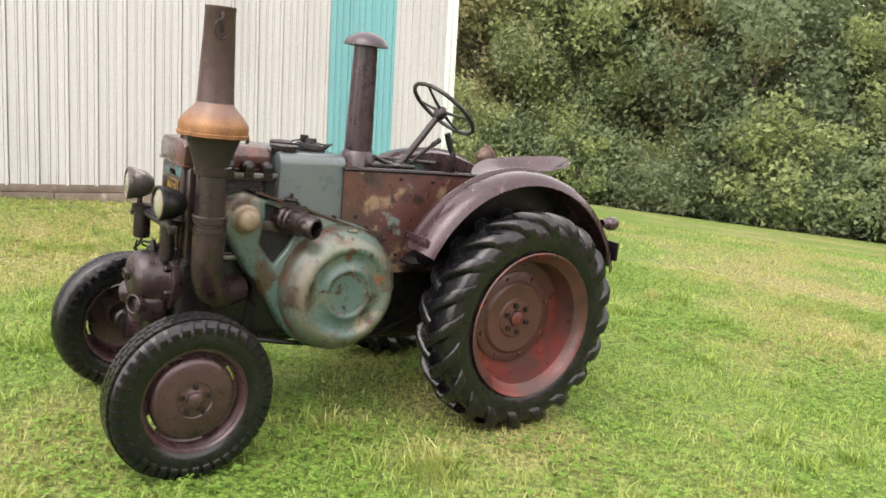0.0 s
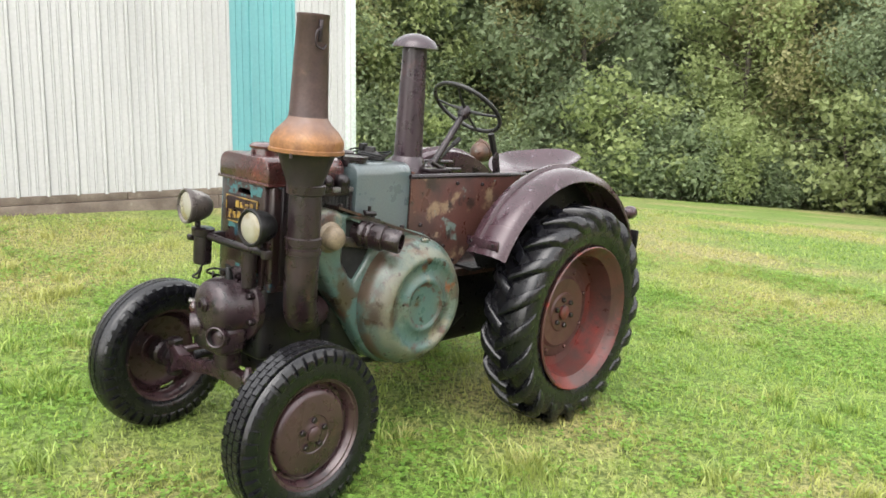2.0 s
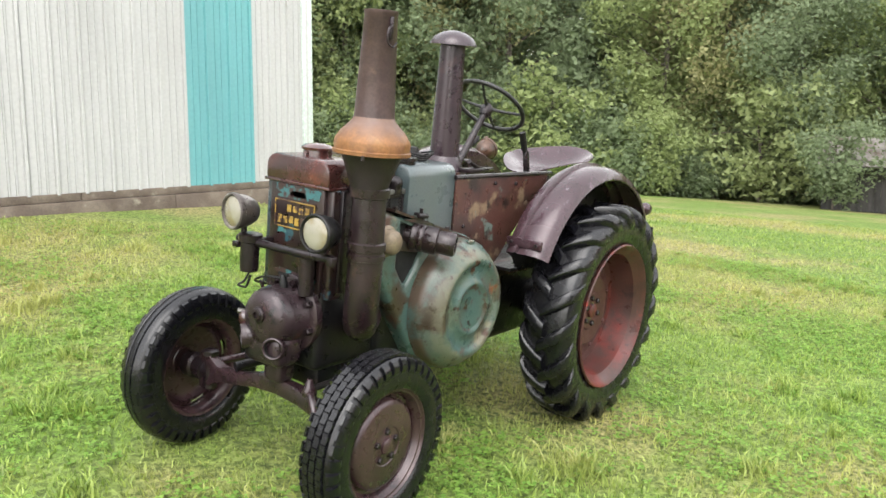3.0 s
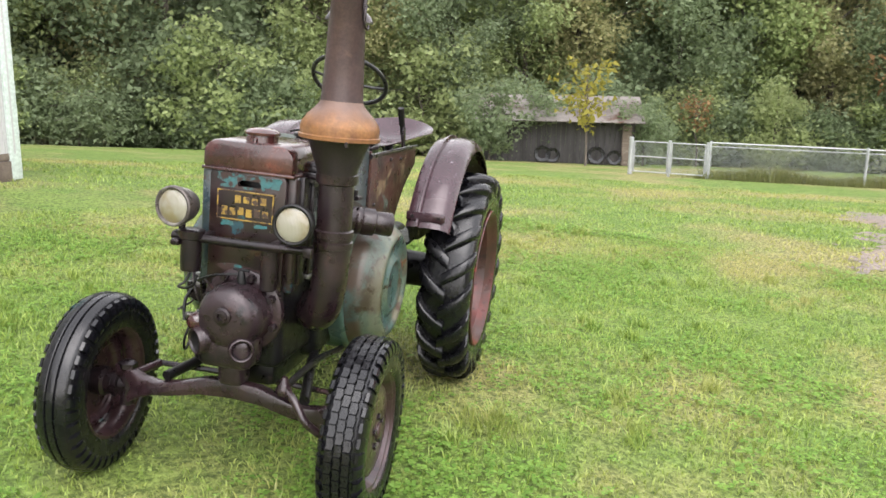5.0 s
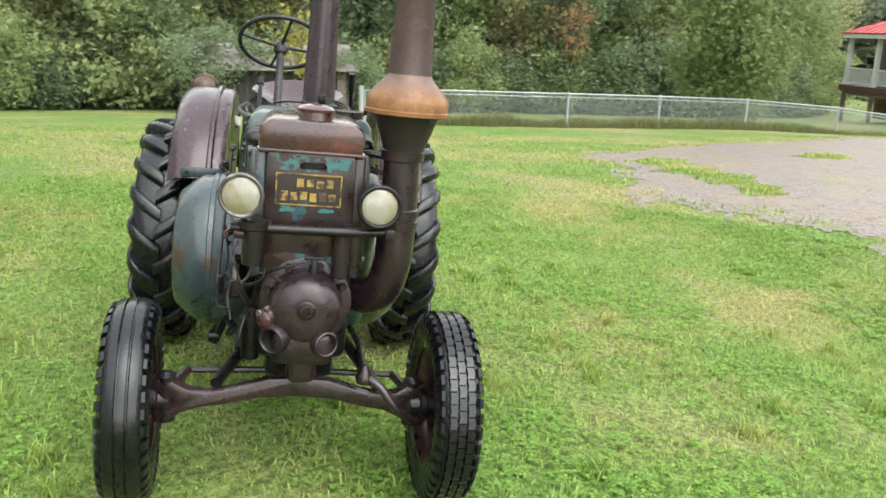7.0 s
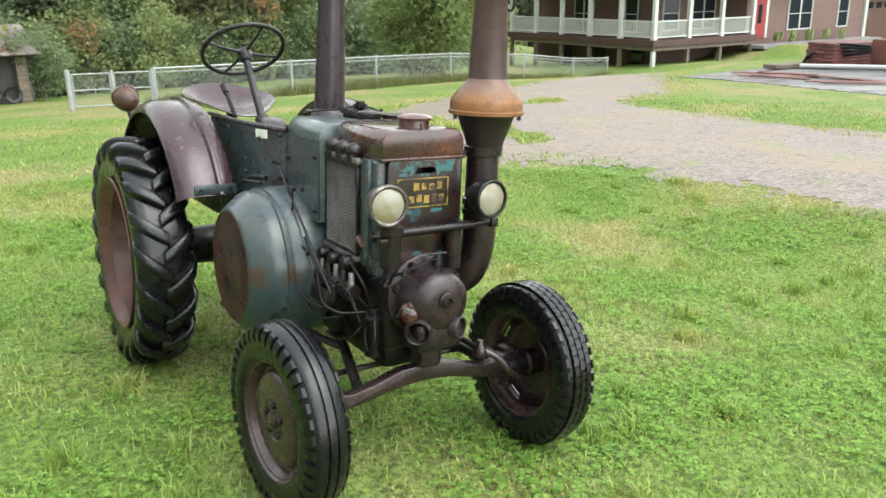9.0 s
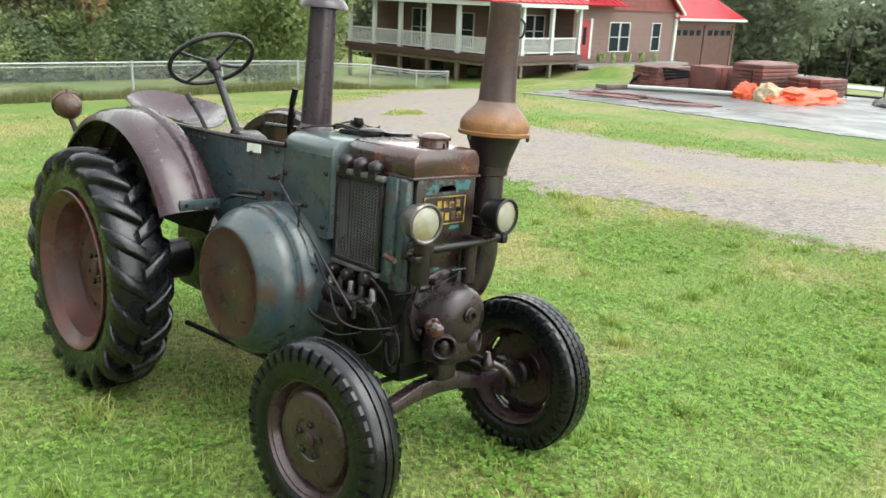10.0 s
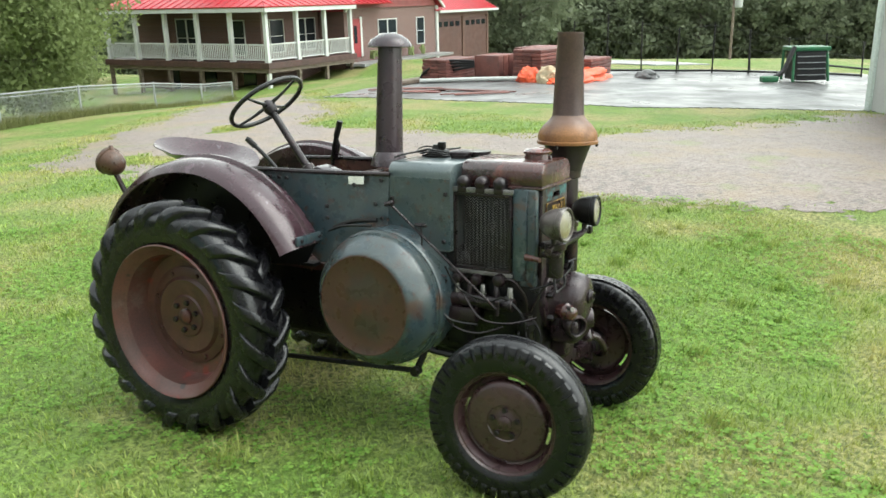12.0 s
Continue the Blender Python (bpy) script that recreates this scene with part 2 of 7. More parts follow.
M["drumface"] = surface("rust_stained_drum_face", (0.0741, 0.0339, 0.0258), (0.0508, 0.0352, 0.0302), 5, (0.46, 0.66), [((0.1111, 0.0372, 0.0214), 4, 0.55, 0.65), ((0.0371, 0.0169, 0.0138), 9, 0.6, 0.7)], (0.22, 0.45), 0.1, 110, 0.15, None, 0.35)
M["meshwire"] = surface("dull_grille_wire", (0.1932, 0.1890, 0.1806), (0.1260, 0.1134, 0.1008), 8, (0.4, 0.7), (), (0.3, 0.5), 0.4, 120, 0.0)
M["intake"] = surface("purple_brown_pipe", (0.0385, 0.0225, 0.0297), (0.0272, 0.0166, 0.0221), 5, (0.38, 0.68), [((0.0544, 0.0271, 0.0297), 9, 0.6, 0.7), ((0.0159, 0.0101, 0.0136), 12, 0.63, 0.7)], (0.22, 0.42), 0.2, 100, 0.2)
M["axle"] = surface("brown_axle_beam", (0.0388, 0.0196, 0.0228), (0.0218, 0.0121, 0.0146), 6, (0.38, 0.65), [((0.0679, 0.0392, 0.0468), 9, 0.64, 0.72), ((0.0121, 0.0074, 0.0093), 8, 0.58, 0.68)], (0.16, 0.4), 0.2, 110, 0.35, None, 0.5)
M["pipe"] = surface("dark_brown_exhaust_pipe", (0.0328, 0.0177, 0.0201), (0.0192, 0.0113, 0.0131), 5, (0.38, 0.68), [((0.0501, 0.0241, 0.0244), 9, 0.6, 0.7), ((0.0118, 0.0076, 0.0093), 8, 0.60, 0.7)], (0.22, 0.45), 0.25, 100, 0.3)
M["cone"] = surface("sooty_funnel_iron", (0.0258, 0.0178, 0.0180), (0.0161, 0.0122, 0.0129), 6, (0.4, 0.7), [((0.0459, 0.0267, 0.0244), 9, 0.6, 0.7)], (0.35, 0.6), 0.2, 110, 0.3)


def bell_material():
    """Brown iron whose lower rim is stained ochre."""
    m = M["bell"]
    n, l = m.node_tree.nodes, m.node_tree.links
    p = n["Principled BSDF"]
    co = n.new("ShaderNodeTexCoord").outputs["Object"]
    sep = n.new("ShaderNodeSeparateXYZ")
    l.new(co, sep.inputs[0])
    add = n.new("ShaderNodeMath")
    add.operation = "MULTIPLY_ADD"
    l.new(noise_node(n, l, co, 7, 5), add.inputs[0])
    add.inputs[1].default_value = 0.09
    l.new(sep.outputs["Z"], add.inputs[2])
    old = p.inputs["Base Color"].links[0].from_socket
    brown = mix(n, l, ramp(n, l, noise_node(n, l, co, 6, 5), 0.4, 0.65), (0.15, 0.088, 0.066), (0.085, 0.052, 0.043))
    l.new(mix(n, l, ramp(n, l, add.outputs[0], 1.56, 1.63), old, brown), p.inputs["Base Color"])


bell_material()
M["head"] = surface("brown_grey_cast_head", (0.0378, 0.0223, 0.0263), (0.0226, 0.0138, 0.0167), 6, (0.38, 0.65), [((0.0630, 0.0273, 0.0278), 8, 0.6, 0.7), ((0.0100, 0.0071, 0.0089), 9, 0.56, 0.66)], (0.2, 0.45), 0.25, 120, 0.5)
M["knob"] = surface("tan_worn_end_cap", (0.26, 0.20, 0.135), (0.15, 0.11, 0.075), 9, (0.4, 0.65), [((0.08, 0.05, 0.035), 12, 0.58, 0.68)], (0.3, 0.5), 0.1, 110, 0.2)
M["flyrim"] = surface("rust_brown_flywheel_rim", (0.0558, 0.0270, 0.0225), (0.0270, 0.0234, 0.0216), 5, (0.4, 0.62), [((0.0540, 0.0855, 0.0765), 6, 0.56, 0.64), ((0.1080, 0.0405, 0.0252), 9, 0.60, 0.68)], (0.25, 0.5), 0.1, 110, 0.2, None, 0.3)
# Near-black for hollows: their inner shade is put into the colour.
M["holeshade"] = surface("black_hole_shade", (0.004, 0.004, 0.004), (0.008, 0.007, 0.006), 9, (0.4, 0.6), (), (0.8, 0.95), 0, 60, 0.0)
M["strip"] = surface("worn_grey_strip", (0.17, 0.165, 0.16), (0.10, 0.09, 0.085), 9, (0.4, 0.65), [((0.07, 0.045, 0.035), 12, 0.6, 0.7)], (0.25, 0.45), 0.3, 110, 0.2)
for k in ("dark", "iron", "head", "black"):
    M[k].node_tree.nodes["Principled BSDF"].inputs["Specular IOR Level"].default_value = 0.4
for k, wet in (("iron", 0.3), ("head", 0.35), ("pipe", 0.3), ("intake", 0.35), ("front", 0.5), ("header", 0.7), ("fender", 0.35), ("axle", 0.5), ("fdisc", 0.45), ("stack", 0.15), ("rteal", 0.35), ("drumface", 0.12), ("disc", 0.15)):
    M[k].node_tree.nodes["Principled BSDF"].inputs["Coat Weight"].default_value = wet

# ---- mesh tools ----
def done(bm, name, material, smooth=True, angle=40):
    me = bpy.data.meshes.new(name)
    bmesh.ops.recalc_face_normals(bm, faces=bm.faces[:])
    bm.to_mesh(me)
    bm.free()
    me.materials.append(material)
    if smooth:
        me.polygons.foreach_set("use_smooth", [True] * len(me.polygons))
        me.set_sharp_from_angle(angle=radians(angle))
    return me


def part(name, bm, material, parent, label="", smooth=True):
    ob = new(name, done(bm, name, material, smooth))
    ob.parent = parent
    return tagged(ob, label)


def thing(name, m, label, category, group="", kind=""):
    ob = new(name)
    ob.matrix_world = m
    ob.empty_display_size = 0.2
    return tagged(ob, label, category, group, kind)


def solo(name, bm, material, label, category="", group="", kind="", smooth=True):
    return tagged(new(name, done(bm, name, material, smooth)), label, category, group, kind)


def box(bm, x0, x1, y0, y1, z0, z1, bevel=0.0, seg=2):
    r = bmesh.ops.create_cube(bm, size=1)
    vs = r["verts"]
    for v in vs:
        v.co = Vector((x0 if v.co.x < 0 else x1, y0 if v.co.y < 0 else y1, z0 if v.co.z < 0 else z1))
    if bevel:
        es = list({e for v in vs for e in v.link_edges})
        bmesh.ops.bevel(bm, geom=es, offset=bevel, segments=seg, affect="EDGES", profile=0.5)
    return vs


def frame_of(a, b):
    d = (Vector(b) - Vector(a)).normalized()
    q = d.to_track_quat("Z", "Y").to_matrix()
    return Vector(a), q.col[0].copy(), q.col[1].copy(), d


def lathe(bm, a, b, profile, seg=32, arc=(0.0, 360.0)):
    """Turns a profile of (radius, height along a to b from a) about the line a to b."""
    o, ux, uy, d = frame_of(a, b)
    full = abs(arc[1] - arc[0]) >= 359.9
    n = seg if full else seg + 1
    rings = []
    for r, h in profile:
        ring = []
        for i in range(n):
            t = radians(arc[0] + (arc[1] - arc[0]) * i / seg)
            ring.append(bm.verts.new(o + d * h + (ux * math.cos(t) + uy * math.sin(t)) * max(r, 1e-4)))
        rings.append(ring)
    for p, q in zip(rings, rings[1:]):
        for i in range(seg):
            j = (i + 1) % n
            bm.faces.new((p[i], p[j], q[j], q[i]))
    return rings


def rod(bm, a, b, r0, r1=None, seg=14, cap=True):
    r1 = r0 if r1 is None else r1
    h = (Vector(b) - Vector(a)).length
    e = min(r0, r1) * 0.15
    prof = [(r0 - e, 0), (r0, e), (r1, h - e), (r1 - e, h)]
    if cap:
        prof = [(0.0005, 0)] + prof + [(0.0005, h)]
    lathe(bm, a, b, prof, seg)


def tube(bm, pts, r, seg=10, samples=6, radii=None):
    """A pipe along a smooth line through the points."""
    p = [Vector(v) for v in pts]
    line, rr = [], []
    for i in range(len(p) - 1):
        p0, p1, p2, p3 = p[max(i - 1, 0)], p[i], p[i + 1], p[min(i + 2, len(p) - 1)]
        for k in range(samples):
            t = k / samples
            line.append(0.5 * ((2 * p1) + (p2 - p0) * t + (2 * p0 - 5 * p1 + 4 * p2 - p3) * t * t + (3 * p1 - p0 - 3 * p2 + p3) * t ** 3))
            rr.append((radii[i] * (1 - t) + radii[i + 1] * t) if radii else r)
    line.append(p[-1])
    rr.append(radii[-1] if radii else r)
    up = Vector((0, 0, 1))
    rings = []
    for i, c in enumerate(line):
        d = (line[min(i + 1, len(line) - 1)] - line[max(i - 1, 0)]).normalized()
        if i == 0:
            u = d.orthogonal().normalized()
        u = (u - d * u.dot(d)).normalized()
        w = d.cross(u)
        rings.append([bm.verts.new(c + (u * math.cos(2 * math.pi * k / seg) + w * math.sin(2 * math.pi * k / seg)) * rr[i]) for k in range(seg)])
    for a, b in zip(rings, rings[1:]):
        for k in range(seg):
            bm.faces.new((a[k], a[(k + 1) % seg], b[(k + 1) % seg], b[k]))
    bm.faces.new(rings[0])
    bm.faces.new(rings[-1][::-1])


def slab(bm, outline, axis, lo, hi, bevel=0.0, holes=()):
    """A plate: an outline in the plane across axis (0 x, 1 y, 2 z), from lo to hi, with holes through it."""
    def at(u, v, w):
        return Vector((w, u, v)) if axis == 0 else Vector((u, w, v)) if axis == 1 else Vector((u, v, w))
    if not holes:
        face = bm.faces.new([bm.verts.new(at(u, v, lo)) for u, v in outline])
        faces = [face]
    else:
        edges = []
        for loop in (outline, *holes):
            vs = [bm.verts.new(at(u, v, lo)) for u, v in loop]
            edges += [bm.edges.new((vs[i], vs[(i + 1) % len(vs)])) for i in range(len(vs))]
        faces = [f for f in bmesh.ops.triangle_fill(bm, edges=edges, use_beauty=True)["geom"] if isinstance(f, bmesh.types.BMFace)]
    rim = [e for e in {e for f in faces for e in f.edges} if len(e.link_faces) == 1]
    r = bmesh.ops.extrude_face_region(bm, geom=faces)
    vs = [v for v in r["geom"] if isinstance(v, bmesh.types.BMVert)]
    bmesh.ops.translate(bm, verts=vs, vec=at(0, 0, hi - lo) - at(0, 0, 0))
    if bevel:
        tops = [e for e in r["geom"] if isinstance(e, bmesh.types.BMEdge)]
        tops = [e for e in tops if any(abs(f.normal.dot(at(0, 0, 1) - at(0, 0, 0))) < 0.5 for f in e.link_faces)]
        bmesh.ops.recalc_face_normals(bm, faces=bm.faces[:])
        sharp = [e for e in tops if len(e.link_faces) == 2 and e.calc_face_angle(0) > 0.8]
        bmesh.ops.bevel(bm, geom=sharp + [e for e in rim if e.is_valid], offset=bevel, segments=2, affect="EDGES", profile=0.5)


def B():
    return bmesh.new()

# ---- ground ----
def ground(x, y):
    """Height of the lawn: a tilted plane under the tractor that rolls into a gentle slope."""
    plane = 0.1035 - 0.06329 * (x - 0.0477) + 0.04751 * (y - 4.6856)
    d = math.hypot(x + 0.7, y - 4.2)
    s = min(max((d - 3.5) / 5, 0), 1)
    s = s * s * (3 - 2 * s)
    a, b = min(max(x, -14), 60) / 10, min(max(y, -32), 40) / 10
    q = 0.1311 - 0.2692 * a + 0.3643 * b - 0.0837 * a * a - 0.3732 * a * b - 0.1889 * b * b + 0.0032 * a ** 3 + 0.0446 * a * a * b + 0.0551 * a * b * b + 0.0068 * b ** 3
    q += 0.24 * math.exp(-((x + 2) ** 2 + (y - 10.5) ** 2) / 26)
    q -= 0.75 * math.exp(-((x - 34.5) ** 2 + (y + 0.5) ** 2) / 40)
    q -= 0.06 * max(0, (0.62 * x - 0.78 * y) - 27) * (1 if y < -12 else max(0, -y / 12))
    u, v = (x - 37.7) * 0.55 - (y + 5.4) * 0.835, (x - 37.7) * 0.835 + (y + 5.4) * 0.55
    rise, bank, drop = [t * t * (3 - 2 * t) for t in (min(max(k, 0), 1) for k in ((u - 5) / 4, (v + 8) / 6.5, (u - 17) / 3))]
    q += (0.92 - 0.22 * drop) * rise * bank
    far = math.hypot(x - 5, y)
    q -= 0.05 * max(0, far - 58) ** 1.0 if far < 160 else 5.1
    return plane * (1 - s) + q * s


def axis_steps(lo, a, b, hi, fine):
    v = list(np.arange(a, b + 1e-6, fine))
    step = fine
    x = b
    while x < hi:
        step *= 1.22
        x += step
        v.append(x)
    step, x = fine, a
    while x > lo:
        step *= 1.22
        x -= step
        v.insert(0, x)
    return v


def lawn_material():
    m, n, l, p = nodes_of("mown_lawn")
    co = n.new("ShaderNodeTexCoord").outputs["Object"]
    a = noise_node(n, l, co, 0.35, 4, 0.6)
    b = noise_node(n, l, co, 1.7, 5, 0.65)
    c = noise_node(n, l, co, 28, 4, 0.7)
    col = mix(n, l, ramp(n, l, b, 0.35, 0.7), (0.17, 0.29, 0.05), (0.26, 0.36, 0.08))
    col = mix(n, l, ramp(n, l, a, 0.44, 0.63), col, (0.42, 0.36, 0.16))
    col = mix(n, l, ramp(n, l, c, 0.3, 0.72), (0.055, 0.08, 0.018), col)
    l.new(col, p.inputs["Base Color"])
    p.inputs["Roughness"].default_value = 0.75
    p.inputs["Specular IOR Level"].default_value = 0.25
    bp = n.new("ShaderNodeBump")
    bp.inputs["Strength"].default_value, bp.inputs["Distance"].default_value = 0.8, 0.05
    l.new(c, bp.inputs["Height"])
    l.new(bp.outputs[0], p.inputs["Normal"])
    return m


def gravel_material():
    m, n, l, p = nodes_of("wet_crushed_gravel")
    co = n.new("ShaderNodeTexCoord").outputs["Object"]
    v = n.new("ShaderNodeTexVoronoi")
    v.inputs["Scale"].default_value = 26
    l.new(co, v.inputs["Vector"])
    a = noise_node(n, l, co, 0.5, 4, 0.6)
    b = noise_node(n, l, co, 6, 5, 0.7)
    col = mix(n, l, ramp(n, l, v.outputs["Color"], 0.1, 0.9), (0.132, 0.103, 0.090), (0.232, 0.188, 0.166))
    col = mix(n, l, ramp(n, l, a, 0.48, 0.66, 0.0, 0.8), col, (0.215, 0.160, 0.105))
    col = mix(n, l, ramp(n, l, b, 0.54, 0.68), col, (0.098, 0.084, 0.074))
    g = noise_node(n, l, co, 0.9, 6, 0.7)
    col = mix(n, l, ramp(n, l, g, 0.55, 0.66, 0.0, 0.7), col, (0.15, 0.165, 0.06))
    l.new(col, p.inputs["Base Color"])
    p.inputs["Roughness"].default_value = 0.55
    bp = n.new("ShaderNodeBump")
    bp.inputs["Strength"].default_value, bp.inputs["Distance"].default_value = 0.7, 0.02
    l.new(v.outputs["Distance"], bp.inputs["Height"])
    l.new(bp.outputs[0], p.inputs["Normal"])
    return m


M["lawn"], M["gravel"] = lawn_material(), gravel_material()


def grid_mesh(name, xs, ys, lift, material):
    verts = [(x, y, ground(x, y) + lift(x, y)) for y in ys for x in xs]
    w = len(xs)
    faces = [(j * w + i, j * w + i + 1, (j + 1) * w + i + 1, (j + 1) * w + i) for j in range(len(ys) - 1) for i in range(w - 1)]
    me = bpy.data.meshes.new(name)
    me.from_pydata(verts, [], faces)
    me.polygons.foreach_set("use_smooth", [True] * len(faces))
    me.materials.append(material)
    return me


def rough(x, y, s, seed=0.0):
    return noise.noise(Vector((x * s + seed, y * s - seed, seed)))


tagged(new("ground", grid_mesh("ground", axis_steps(-400, -12, 30, 450, 0.3), axis_steps(-420, -14, 16, 420, 0.3),
       lambda x, y: 0.012 * rough(x, y, 1.3) + 0.006 * rough(x, y, 4, 5), M["lawn"])),
       "mown green lawn with yellowed patches, wet from rain", "lawn", kind="structure")


def inside(poly, x, y):
    """Signed distance to a polygon, positive inside."""
    hit, best = False, 1e9
    for (x0, y0), (x1, y1) in zip(poly, poly[1:] + poly[:1]):
        if (y0 > y) != (y1 > y) and x < (x1 - x0) * (y - y0) / (y1 - y0) + x0:
            hit = not hit
        dx, dy = x1 - x0, y1 - y0
        t = min(max(((x - x0) * dx + (y - y0) * dy) / (dx * dx + dy * dy), 0), 1)
        best = min(best, math.hypot(x - x0 - t * dx, y - y0 - t * dy))
    return best if hit else -best


def patch(name, poly, cell, ragged, lift, material, label, category, holes=()):
    """A thin sheet on the ground inside an outline with a ragged edge."""
    xs, ys = [p[0] for p in poly], [p[1] for p in poly]
    x0, y0 = min(xs) - 1, min(ys) - 1
    nx, ny = int((max(xs) + 1 - x0) / cell), int((max(ys) + 1 - y0) / cell)
    verts, faces, index = [], [], {}
    def vert(i, j):
        if (i, j) not in index:
            x = x0 + (i + 0.35 * rough(i, j, 0.7, 3) * (ragged > 0)) * cell
            y = y0 + (j + 0.35 * rough(i, j, 0.7, 9) * (ragged > 0)) * cell
            index[i, j] = len(verts)
            verts.append((x, y, ground(x, y) + lift + 0.012 * rough(x, y, 1.3) + 0.006 * rough(x, y, 4, 5)))
        return index[i, j]
    for j in range(ny):
        for i in range(nx):
            x, y = x0 + (i + 0.5) * cell, y0 + (j + 0.5) * cell
            d = inside(poly, x, y)
            if d < -ragged * 2:
                continue
            d += ragged * (rough(x, y, 0.6, 2) + 0.8 * rough(x, y, 2.2, 7) + 0.5 * rough(x, y, 6, 1))
            for cx, cy, cr in holes:
                d = min(d, math.hypot(x - cx, (y - cy) * 1.6) - cr + 0.9 * rough(x, y, 1.5, 4))
            if d > 0:
                faces.append((vert(i, j), vert(i + 1, j), vert(i + 1, j + 1), vert(i, j + 1)))
    me = bpy.data.meshes.new(name)
    me.from_pydata(verts, [], faces)
    if not ragged:
        bm = bmesh.new()
        bm.from_mesh(me)
        rim = bmesh.ops.extrude_edge_only(bm, edges=[e for e in bm.edges if e.is_boundary])["geom"]
        bmesh.ops.translate(bm, verts=[v for v in rim if isinstance(v, bmesh.types.BMVert)], vec=(0, 0, -0.25))
        bm.to_mesh(me)
        bm.free()
    me.polygons.foreach_set("use_smooth", [bool(ragged)] * len(me.polygons))
    me.materials.append(material)
    return tagged(new(name, me), label, category, kind="structure")


DRIVE = [(-3.6, -10.1), (-0.33, -3.5), (1.15, -2.3), (2.2, -1.6), (3.4, -0.63), (4.9, 0.6), (6.0, 1.7), (6.2, 2.6), (6.3, 3.75), (7.8, 4.4), (10.5, 5.7), (14.2, 4.8), (17.3, 3.4),
         (22.3, 1.15), (29, -3.0), (29.2, -4.5), (21.8, -2.3), (16.5, -1.5), (12.9, 0.3), (9.8, -1.4), (7.7, -3.3), (7.6, -4.5), (7.2, -7.85), (7.8, -10.5), (7.5, -15.8), (1.1, -17.2)]
HOLES = ((10.2, 4.35, 0.65), (9.4, 3.75, 0.7), (8.6, 3.1, 0.6), (7.8, 2.55, 0.4), (14.2, 1.8, 0.6))
patch("gravel_drive", DRIVE, 0.085, 0.5, 0.006, M["gravel"], "pale crushed-gravel drive, wet, with grass growing through", "gravel drive",
      holes=HOLES)
PAD = [(7.9, -12.1), (11.15, -7.35), (15.4, -5.1), (21.6, -2.9), (26.8, -8.4), (19.2, -18.1), (18.0, -23.6), (10.5, -24)]
patch("concrete_pad", PAD, 0.13, 0.0, 0.018, M["concrete"], "wet grey concrete pad with puddles that mirror the sky", "concrete pad")
patch("road", [(27.7, -22.1), (45, -27.2), (72, -36), (72, -40), (44.5, -31), (27.5, -25.6)], 0.5, 0.0, 0.05, M["asphalt"], "pale wet road beyond the concrete pad", "road")


# ---- white barn with ribbed sheet metal ----
def ribbed_sheet(bm, x0, width, y, z0, z1):
    prof = [(0.0, 0.0)]
    for r in range(3):
        c = 0.01 + r * width / 3
        prof += [(c - 0.009, 0.0), (c - 0.006, -0.014), (c - 0.001, -0.014), (c + 0.006, 0.028), (c + 0.034, 0.030), (c + 0.041, -0.006), (c + 0.045, 0.0)]
        for q in (0.115, 0.195):
            prof += [(c + q - 0.006, 0.0), (c + q - 0.002, -0.008), (c + q + 0.002, 0.010), (c + q + 0.017, 0.010), (c + q + 0.021, -0.006), (c + q + 0.024, 0.0)]
    prof += [(width, 0.0)]
    lo = [bm.verts.new((x0 + a, y + b, z0)) for a, b in prof]
    hi = [bm.verts.new((x0 + a, y + b, z1)) for a, b in prof]
    for i in range(len(prof) - 1):
        bm.faces.new((lo[i], lo[i + 1], hi[i + 1], hi[i]))


